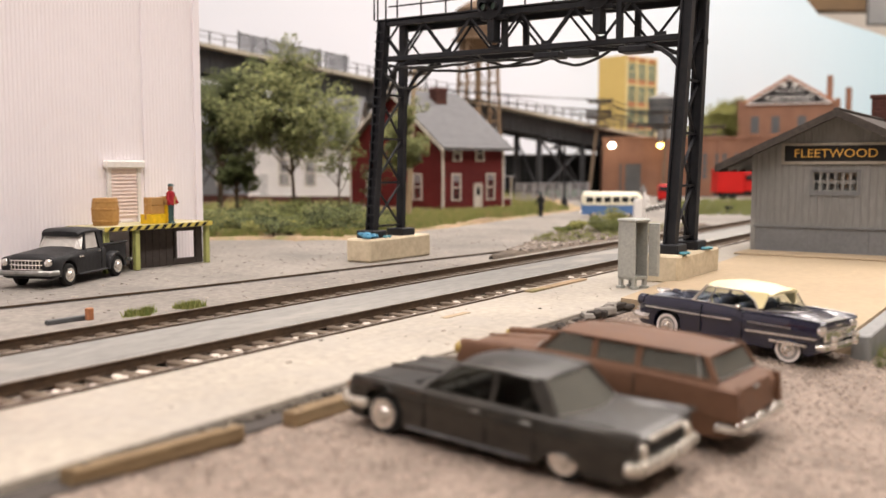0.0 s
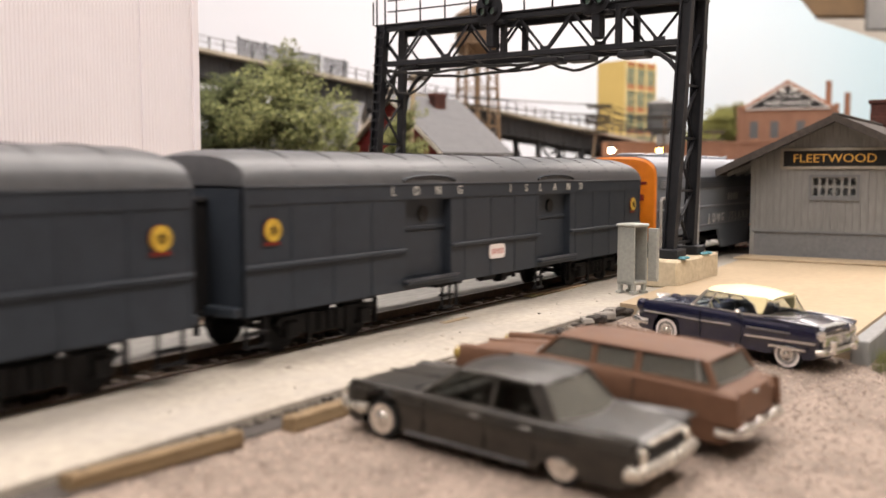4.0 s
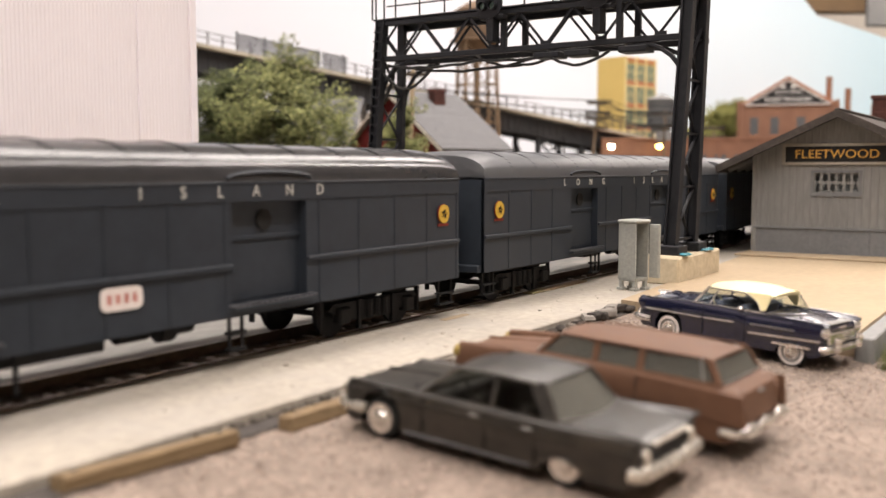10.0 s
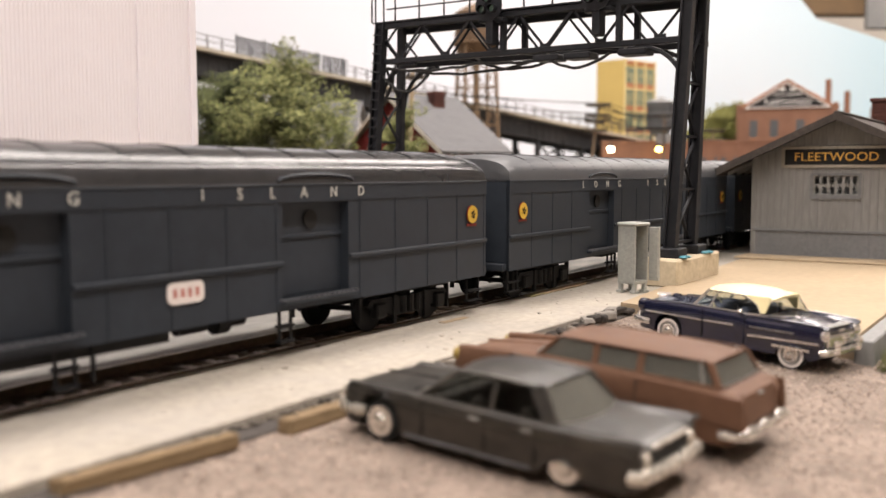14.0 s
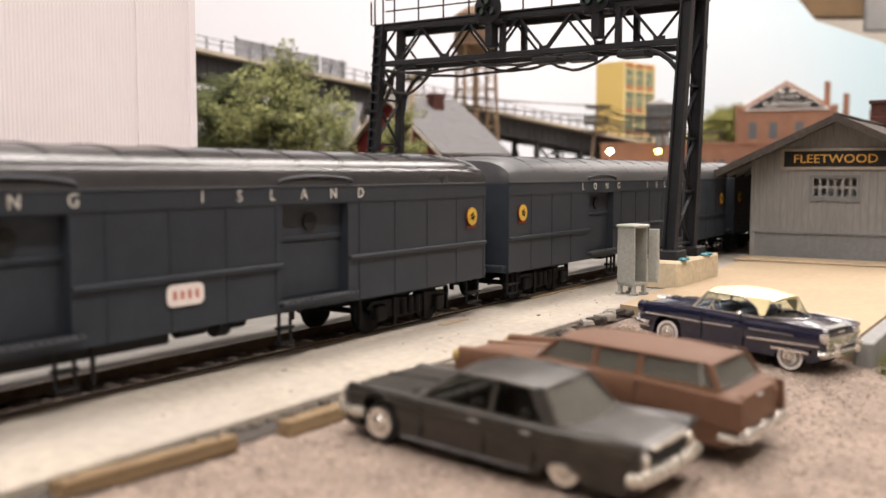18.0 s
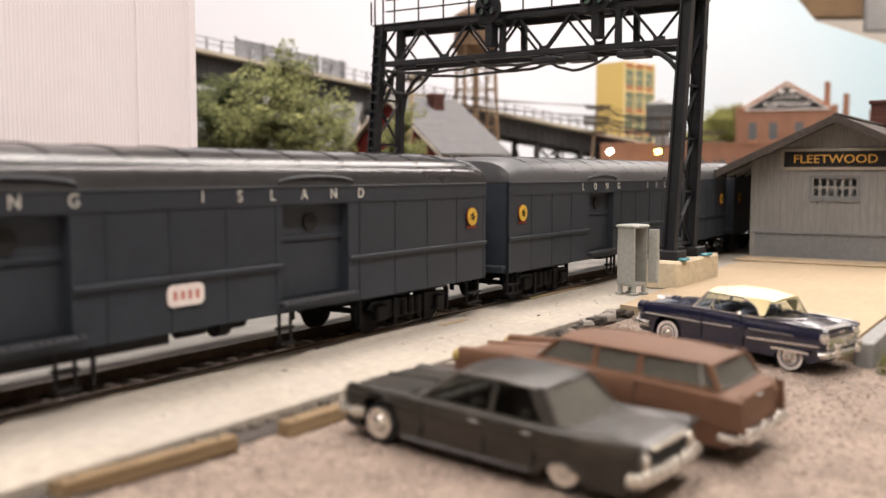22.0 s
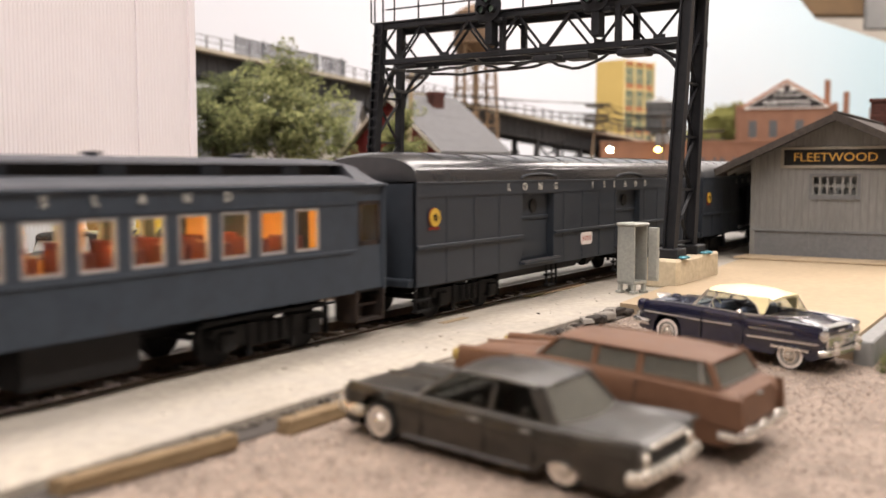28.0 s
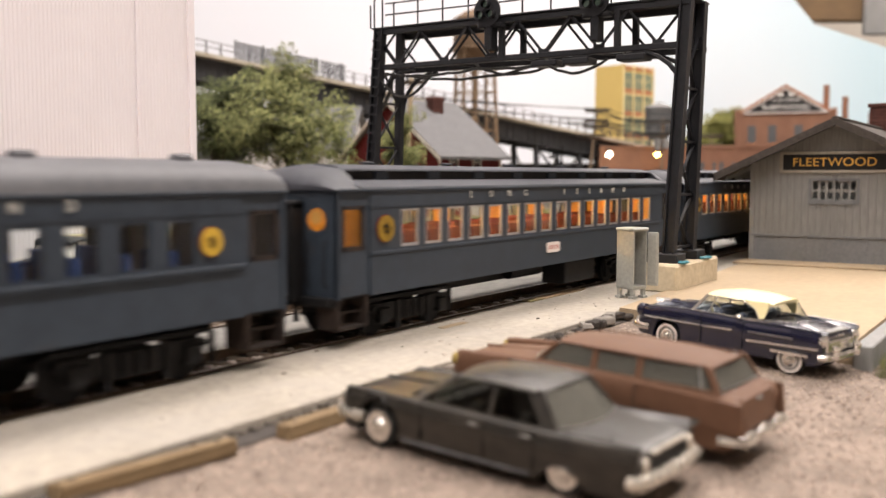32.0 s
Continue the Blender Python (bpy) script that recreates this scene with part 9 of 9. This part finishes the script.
# grey hopper tank beside it
ht = thing("storage_tank", far_at(140, 31.7, 0, 92), "dark grey conical-roofed storage tank on legs", "storage tank")
part("drum", Solid().lathe((0, 0, 9.8), [(0.5, -1.2), (1.95, 0), (1.95, 3.8)], 20), GREYDOOR, ht, smooth=True)
for z in (10.6, 11.6, 12.6):
    part("band", Solid().lathe((0, 0, z), [(1.95, -0.06), (2.0, -0.05), (2.0, 0.05), (1.95, 0.06)], 20), BLACKPAINT, ht, "dark hoop")
part("platform", Solid().lathe((0, 0, 9.75), [(0.1, 0), (2.3, 0), (2.3, 0.18), (0.1, 0.18)], 16), GREYDOOR, ht)
part("roof", Solid().lathe((0, 0, 13.55), [(2.15, -0.05), (2.15, 0.05), (0.15, 0.9)], 20), STATION, ht)
for k in range(4):
    a = k * math.pi / 2 + 0.6
    part("leg", Solid().bar((1.7 * math.cos(a), 1.7 * math.sin(a), 0), (1.7 * math.cos(a), 1.7 * math.sin(a), 10.0), 0.3, 0.3), GREYDOOR, ht)

# ---- brick works with a pedimented front ----
fw = thing("brick_works", far_at(150, 46.2, 0, 110), "orange-brown brick works with a lettered black gable and chimneys", "factory")
FH, FA, FWD = 13.2, 17.6, 14.0
part("wall", Solid().box(0, FWD, 0, 22, 0, FH), BRICK, fw)
part("gable_wall", Solid().prism([(0, FH), (FWD, FH), (FWD / 2, FA)], 0, 0.5, "y"), BRICK, fw)
part("gable_board", Solid().prism([(1.3, FH + 0.35), (FWD - 1.3, FH + 0.35), (FWD / 2, FA - 0.75)], -0.1, 0.0, "y"), SIGN, fw, "black painted gable panel")
for a, b in (((0.9, FH + 0.2), (FWD / 2, FA - 0.45)), ((FWD - 0.9, FH + 0.2), (FWD / 2, FA - 0.45)), ((0.9, FH + 0.2), (FWD - 0.9, FH + 0.2))):
    part("moulding", Solid().bar((a[0], -0.16, a[1]), (b[0], -0.16, b[1]), 0.14, 0.24, (0, 1, 0)), TRIMWHITE, fw, "white gable moulding")
part("lettering", lettering("FLEETWOOD", 1.0, 0.02, 1.15), TRIMWHITE, fw, "white painted word FLEETWOOD", m=at(FWD / 2 + 0.1, -0.14, FH + 0.98))
part("lettering", lettering("AUTO BODIES", 0.62, 0.02, 1.0), TRIMWHITE, fw, "white painted words AUTO BODIES", m=at(FWD / 2 + 0.1, -0.14, FH + 2.1))
part("lettering_bar", Solid().box(FWD / 2 - 1.1, FWD / 2 - 0.3, -0.14, -0.11, FH + 2.75, FH + 3.1).box(FWD / 2 + 0.4, FWD / 2 + 1.2, -0.14, -0.11, FH + 2.75, FH + 3.1), TRIMWHITE, fw, "two white bars")
for k, x in enumerate((2.2, 5.2, 9.0, 12.0)):
    for z in (8.8, 4.2):
        w = part("window", Solid().box(x - 0.6, x + 0.6, -0.06, 0.02, z, z + 2.7), GREYDOOR, fw, "dark window")
        part("window_sill", Solid().box(x - 0.7, x + 0.7, -0.14, 0.02, z - 0.18, z), BRICKBAND, w)
for x in (0.0, FWD):
    part("corner_pier", Solid().box(x - 0.4, x + 0.4, -0.25, 0.3, 0, FH + 0.8, 0.03), BRICK, fw)
part("centre_pier", Solid().box(FWD / 2 - 0.12, FWD / 2 + 0.12, -0.12, 0, 0, FH), BRICK, fw)
for sd in (-1, 1):
    part("roof", Solid().prism([(FWD / 2, FA + 0.15), (FWD / 2 + sd * (FWD / 2 + 0.3), FH + 0.1), (FWD / 2 + sd * (FWD / 2 + 0.3), FH - 0.15), (FWD / 2, FA - 0.15)], 0.05, 22, "y"), BRICKBAND, fw, "tiled roof slope")
for x, y, h in ((12.9, 2, 17.6), (15.7, 4, 15.9), (19.6, 6, 13.6)):
    part("chimney", Solid().rod((x, y, 0), (x, y, h), 0.5, 0.44, 14), BRICK, fw, "slim round brick chimney", True)

for k, (l, d, hh) in enumerate(((38.5, 148, 10.5), (41.0, 150, 12.6), (43.4, 151, 14.2), (45.8, 153, 15.2), (48, 156, 13.0), (70, 150, 9))):
    x, y = far(d, l)
    tree(at(x, y, -0.1), "distant olive-green tree on the skyline", hh, 3.3, 0.25, LEAF_OLIVE, 50 + k, 0.2, 120, 80, 0.17, 0, 0.45, 0.1)

# ---- street traffic and small things of the town ----


def bus():
    b = thing("minibus", far_at(70.5, 10.2, -0.06, 96), "blue and cream split-level minibus with many windows", "minibus")
    L, W, H = 4.35, 1.75, 1.95

    def ring(x, k, top, z0=0.28):
        w = W / 2 * k
        return [(x, -w * 0.95, z0), (x, -w, z0 + 0.2), (x, -w, 0.95), (x, -w * 0.94, 1.5), (x, -w * 0.8, top - 0.1), (x, -w * 0.4, top), (x, w * 0.4, top), (x, w * 0.8, top - 0.1), (x, w * 0.94, 1.5), (x, w, 0.95), (x, w, z0 + 0.2), (x, w * 0.95, z0)]
    part("upper_body", Solid().loft([ring(-0.02, 0.86, H - 0.25, 1.0), ring(0.18, 0.99, H - 0.03, 0.98), ring(L - 0.35, 0.99, H - 0.03, 0.98), ring(L - 0.05, 0.86, H - 0.28, 1.0)]), BUSCREAM, b, "cream roof and window band", True)
    low = []
    for x, k in ((-0.04, 0.86), (0.15, 0.98), (L - 0.25, 0.98), (L, 0.84)):
        w = W / 2 * k
        low.append([(x, -w * 0.95, 0.28), (x, -w * 1.01, 0.45), (x, -w * 1.01, 1.0), (x, w * 1.01, 1.0), (x, w * 1.01, 0.45), (x, w * 0.95, 0.28)])
    part("lower_body", Solid().loft(low), BUSBLUE, b, "blue lower body", True)
    for k in range(6):
        x = 0.28 + k * 0.64
        part("window", Solid().box(x, x + 0.5, -W / 2 - 0.01, -W / 2 + 0.05, 1.16, 1.56, 0.04), PANE_DARK, b, "dark side window")
    part("windshield", Solid().box(L - 0.22, L + 0.0, -0.62, -0.04, 1.2, 1.6, 0.04).box(L - 0.22, L + 0.0, 0.04, 0.62, 1.2, 1.6, 0.04), PANE_DARK, b)
    part("nose_panel", Solid().box(L - 0.1, L + 0.02, -0.68, 0.68, 0.4, 1.15, 0.08), BUSCREAM, b, "cream rounded nose")
    part("trim_strip", Solid().box(0.1, L - 0.15, -W / 2 - 0.03, -W / 2, 0.98, 1.03), BUSCREAM, b)
    part("front_bumper", Solid().box(L - 0.02, L + 0.1, -0.8, 0.8, 0.36, 0.52, 0.03), TRIMWHITE, b)
    part("rear_bumper", Solid().box(-0.14, -0.03, -0.8, 0.8, 0.36, 0.52, 0.03), TRIMWHITE, b)
    for x in (0.85, 3.3):
        for y in (-0.72, 0.72):
            wheel_on(b, x, y, 0.33, 0.2)
    return b


bus()
saloon("parked_car", far_at(112, 14.4, -0.06, 100), "pale green sedan parked beyond the street", CARGREEN, CARGREEN,
       ((-2.45, 0.88, 0.90, 0.84, 0.85), (-2.3, 0.92, 0.96, 0.92, 0.95), (0.0, 0.925, 0.98, 0.96, 1.0), (1.3, 0.92, 0.97, 0.95, 1.0), (2.3, 0.90, 0.90, 0.86, 0.90), (2.45, 0.84, 0.80, 0.78, 0.80)),
       (-1.45, 1.45), 0.33, 0.22, (-1.3, 1.1, 0.2, 0.18), (-0.75, 0.5, 0.66, 1.4, 1.5), "", "car", SMOKY, DARKSEAT)
tk = thing("red_truck", far_at(108, 30.9, -0.06, 88), "bright red box truck with a dark bonnet", "truck")
part("cargo_box", Solid().box(0, 3.0, 0, 2.4, 0.85, 3.5, 0.04), TRUCKRED, tk)
part("box_rib", Solid().box(-0.03, 3.03, -0.03, 0, 3.2, 3.4).box(-0.03, 3.03, -0.03, 0, 0.9, 1.05), TRUCKRED, tk)
part("cab", Solid().box(3.05, 7.2, 0.1, 2.3, 1.0, 3.35, 0.12), TRUCKRED, tk)
part("tarpaulin", Solid().box(3.2, 7.1, -0.02, 2.35, 2.2, 2.9, 0.15), BLACKPAINT, tk, "dark cover along the side")
part("chassis", Solid().box(0.2, 7.2, 0.4, 2.0, 0.5, 1.0), UNDER, tk)
for x in (0.8, 1.8, 4.6, 6.4):
    wheel_on(tk, x, 0.25, 0.48, 0.3, STATION)
part("lamp", Solid().box(4.6, 5.4, -0.06, 0.06, 1.0, 1.25, 0.02), YELLOW, tk)
rv = thing("red_van", far_at(100, 23.2, -0.06, 20), "small red van seen past the gantry leg", "van")
part("body", Solid().box(0, 3.6, -0.85, 0.85, 0.35, 1.9, 0.15), TRUCKRED, rv)
part("window", Solid().box(-0.02, 0.02, -0.7, 0.7, 1.2, 1.7, 0.01), PANE_DARK, rv)
part("lamp", Solid().box(-0.03, 0.02, -0.8, -0.6, 0.7, 0.9, 0.01), MARKER, rv, "lit amber lamp")
for x in (0.7, 2.9):
    wheel_on(rv, x, -0.75, 0.32, 0.2)
    wheel_on(rv, x, 0.75, 0.32, 0.2)

figurine("toy_figure", far_at(72.5, 7.35, -0.06, 130), "painted toy figure in dark clothes with a brown case", DARKFIG, DARKFIG, True)
figurine("toy_figure", far_at(108, 22.5, -0.06, 100), "distant grey painted toy figure by the warehouse", STATION, STATION)

cg = thing("crossing_gate", far_at(66.5, 13.55, -0.06, 90), "white crossing gate post with a chequered arm", "crossing gate")
part("post", Solid().box(-0.28, 0.28, -0.25, 0.25, 0, 1.5, 0.05), TRIMWHITE, cg)
part("mast", Solid().rod((0.45, 0, 0), (0.45, 0, 2.0), 0.09, 0.09, 8), TRIMWHITE, cg)
for z in (1.1, 1.6):
    part("lamp_disc", Solid().lathe((0.55, -0.1, z), [(0.22, -0.05), (0.22, 0.05)], 14, "y"), TRIMWHITE, cg)
a, b = Vector((0.4, 0, 0.75)), Vector((3.0, 3.0, 1.0))
arm = part("arm", Solid().bar(a, b, 0.1, 0.3), TRIMWHITE, cg, "arm")
for k in range(12):
    for j in range(2):
        if (k + j) % 2:
            p, q = a.lerp(b, k / 12), a.lerp(b, (k + 1) / 12)
            o = Vector((0.04, -0.04, 0.075 if j else -0.075))
            part("chequer", Solid().bar(p + o, q + o, 0.11, 0.15), BLACKPAINT, arm)

# chain-link fence by the yard
fc = thing("chain_fence", at(0, 0, -0.06), "sagging grey chain-link fence", "fence")
prev = None
for k in range(9):
    d, l = 98 + k * 0.8, 7.4 + k * 1.05
    x, y = far(d, l)
    part("post", Solid().rod((x, y, 0), (x, y, 2.1), 0.06, 0.06, 6), SASH, fc)
    if prev:
        part("hand_rail", Solid().rod((prev[0], prev[1], 2.05), (x, y, 2.05), 0.035, 0.035, 5), SASH, fc)
        s = Solid()
        for i in range(9):
            f = i / 9
            for e in (0, 1):
                xa, ya = prev[0] + (x - prev[0]) * f, prev[1] + (y - prev[1]) * f
                g = min(1, f + 0.5)
                xb, yb = prev[0] + (x - prev[0]) * g, prev[1] + (y - prev[1]) * g
                s.bar((xa, ya, 0.1 if e else 2.0), (xb, yb, 2.0 if e else 0.1), 0.03, 0.02)
        part("mesh", s, SASH, fc, "wire mesh")
    prev = (x, y)

# ---- rough ground near the second track ----
s = Solid()
bank = []
for j in range(25):
    for i in range(61):
        x = 33 + 27 * i / 60
        y = 19.35 + (0.2 + 4.6 * min(1, (x - 33) / 14) * (1 if x < 52 else max(0.15, 1 - (x - 52) / 9))) * j / 24
        e = min(1, j / 3) * min(1, (24 - j) / 3)
        bank.append((x, y, -0.07 + e * (0.10 + 0.10 * abs(noise.noise(Vector((x, y, 2.0)))) + 0.06 * random.random())))
s.add(bank, [(j * 61 + i, j * 61 + i + 1, (j + 1) * 61 + i + 1, (j + 1) * 61 + i) for j in range(24) for i in range(60)])
lone("ground_bank", s, GRAVEL, "gravelly bank beside the rails", "ground", None, True, "", "structure", False)
random.seed(77)
pl = []
s = Solid()
for _ in range(900):
    x = random.uniform(36, 57)
    y = 19.5 + random.random() * 4.3 * min(1, (x - 33) / 14) * (1 if x < 52 else max(0.15, 1 - (x - 52) / 9))
    if random.random() < 0.3 and x > 41:
        pl.append((x, y, 0.05))
    s.blob((x, y, 0.07), random.uniform(0.04, 0.12), 5, 0.3, 0.7)
lone("stones", s, STONES, "scattered stones on the bank", "stones", kind="stuff", tidy=False)
tufts("bank_grass", pl, BLADE, "thin grass on the bank", 0.28, 12)
for k, (dd, l, ww, hh, lf) in enumerate(((54, 9.3, 1.3, 1.6, LEAF_OLIVE), (53, 8.7, 1.0, 1.2, LEAF), (54.5, 9.9, 1.0, 1.2, LEAF_OLIVE), (52.6, 9.3, 1.1, 0.9, LEAF), (55, 7.6, 0.8, 0.5, LEAF_OLIVE), (53, 6.6, 0.8, 0.4, LEAF), (57, 8.2, 0.9, 0.5, LEAF_OLIVE))):
    x, y = far(dd, l)
    shrub(at(x, y, 0.0), "rounded olive shrub beside the rails", ww, hh, lf, 300 + k, 900, 0.06)

# grass strip beyond the crossing
pl = []
for _ in range(900):
    d = random.uniform(73, 104)
    l = d * random.uniform(0.243, 0.345)
    x, y = far(d, l)
    pl.append((x, y, -0.06))
tufts("far_grass", pl, BLADE, "rough green grass beyond the crossing", 0.55, 14)

# diverging rail sunk in the yard
tr = [(12.0, 24.0), (14.3, 23.4), (21.4, 22.3), (27.7, 21.75), (34.0, 21.0), (40.5, 20.35), (47.0, 19.9), (60.0, 19.2)]
dv = thing("track_turnout", at(0, 0, 0), "rusty diverging rail sunk in the yard surface", "railway track", kind="structure")
for (xa, ya), (xb, yb) in zip(tr, tr[1:]):
    part("rail", Solid().bar((xa, ya, -0.05), (xb, yb, -0.05), 0.09, 0.09), RAIL, dv)
    part("groove", Solid().bar((xa, ya - 0.12, -0.058), (xb, yb - 0.12, -0.058), 0.12, 0.012), UNDER, dv, "dark flangeway")

# ---- spilt ballast, litter and weeds near the tracks ----
random.seed(13)
s = Solid()
for k in range(130):
    x = 4 + k * 0.62 - 0.13 + 0.31
    for _ in range(3 if x < 26 else 1):
        s.blob((x + random.uniform(-0.10, 0.10), TRACK_Y + random.uniform(-0.45, 0.45), -0.26), random.uniform(0.08, 0.15), 6, 0.3, 0.7)
lone("spilt_ballast", s, SPILL, "pale ballast between the ties", "ballast", kind="stuff", tidy=False)
s = Solid()
for _ in range(2600):
    y = random.choice((TRACK_Y, TRACK2_Y)) + random.uniform(-0.66, 0.66)
    x = 4 + abs(random.gauss(0, 22))
    s.blob((x, y, -0.28), random.uniform(0.03, 0.07), 5, 0.3, 0.8)
lone("ballast_stones", s, STONES, "mixed brown and grey ballast stones", "ballast", kind="stuff", tidy=False)
s = Solid()
for _ in range(70):
    x, y = random.uniform(8, 40), random.uniform(10.5, 13.2)
    s.blob((x, y, -0.025), random.uniform(0.01, 0.03) if random.random() < 0.9 else 0.06, 5, 0.3, 0.5)
for _ in range(700):
    x, y = random.uniform(14, 52), random.uniform(19.0, 34)
    s.blob((x, y, -0.055), random.uniform(0.015, 0.06), 5, 0.3, 0.5)
lone("grit", s, STONES, "scattered grit on the paving", "grit", kind="stuff", tidy=False)
s = Solid()
for _ in range(15000):
    x, y = random.uniform(5, 28), random.uniform(0, 9.9)
    s.blob((x, y, lot_z(y) - 0.005 + bumpy(x, y, 4, 0.03, 3.1)), random.uniform(0.014, 0.042), 5, 0.3, 0.6)
lone("lot_gravel", s, LOTSTONE, "loose gravel on the parking lot", "gravel", kind="stuff", tidy=False)
s = Solid()
for k in range(150):
    x = 12 + 12 * random.random()
    s.blob((x, 10.02 + random.uniform(-0.12, 0.10), -0.17 + random.uniform(-0.05, 0.05)), random.uniform(0.05, 0.14), 6, 0.35, 0.7)
for k in range(110):
    x = 8.6 + 5 * random.random()
    s.blob((x, 10.17 + random.uniform(-0.06, 0.05), -0.15 + random.uniform(-0.03, 0.03)), random.uniform(0.025, 0.06), 6, 0.35, 0.6)
KERBDARK = mat("tarry_edging", (0.05, 0.042, 0.036), (0.025, 0.022, 0.02), 0.9, 0, 1, 6, 0.6)
for k in range(16):
    x = 13.2 + 0.52 * k
    if random.random() < 0.85:
        e = lone("edging_block", rough_block(0, random.uniform(0.3, 0.5), -0.11, 0.11, 0, random.uniform(0.12, 0.2), 60 + k), KERBDARK, "dark crumbling edging block beside the platform", "edging block", at(x, 10.0 + random.uniform(-0.08, 0.05), -0.20, random.uniform(-14, 14)), group="edging blocks")
for k in range(9):
    x = 21.6 + 0.26 * k
    lone("broken_slab", rough_block(0, random.uniform(0.35, 0.7), -0.16, 0.16, 0, random.uniform(0.10, 0.2), 90 + k, 0.04), ASPHALT if k % 3 == 0 else KERBDARK, "broken grey-black lump of asphalt at the platform edge", "rubble",
         at(x, 9.95 + random.uniform(-0.14, 0.12), -0.19 + random.uniform(0, 0.05), random.uniform(-35, 35)), group="broken slabs")
lone("kerb_rubble", s, RUBBLE, "broken stones along the platform edge", "rubble", kind="stuff", tidy=False)
tufts("track_weeds", [(x, 19.35 + random.uniform(-0.15, 0.2), -0.06) for x in [15.2 + 0.12 * k for k in range(7)] + [16.8 + 0.1 * k for k in range(7)]], BLADE, "small green weeds beside the rail", 0.2, 40)
tufts("lot_weeds", [(23.0 + random.uniform(-1.6, 1.4), 3.0 + random.uniform(-0.7, 0.25), -0.57) for _ in range(70)], BLADE, "yellow-green weeds at the apron edge", 0.4, 20)
tf = thing("track_fitting", at(0, 0, 0), "dark rail plank with a small orange marker beside the rails", "track fitting")
part("plank", Solid().box(13.25, 14.45, 19.9, 20.05, -0.06, 0.06, 0.02), GREYDOOR, tf)
part("marker_post", Solid().box(14.25, 14.42, 19.75, 19.9, -0.06, 0.24, 0.02), BRICKBAND, tf, "small orange post")
lone("platform_plank", Solid().box(24.6, 28.4, N_RAIL - 0.42, N_RAIL - 0.12, -0.03, 0.03, 0.015), DIRT, "rusty brown plank beside the rail", "plank")
lone("paper_scrap", Solid().box(19.2, 20.3, 12.55, 12.75, -0.03, -0.015, 0.004), APRON, "pale strip of card on the platform", "scrap")
lone("switch_box", Solid().box(0, 0.5, -0.3, 0.3, 0, 0.5, 0.05), UNDER, "small black switch box beside the far rail", "switch box", far_at(79, 23.7, -0.06))


def motions():
    for car, ahead in TRAIN:
        walk(car, [(t, at(s + ahead, TRACK_Y, 0)) for t, s in TRAIN_ROWS])


motions()
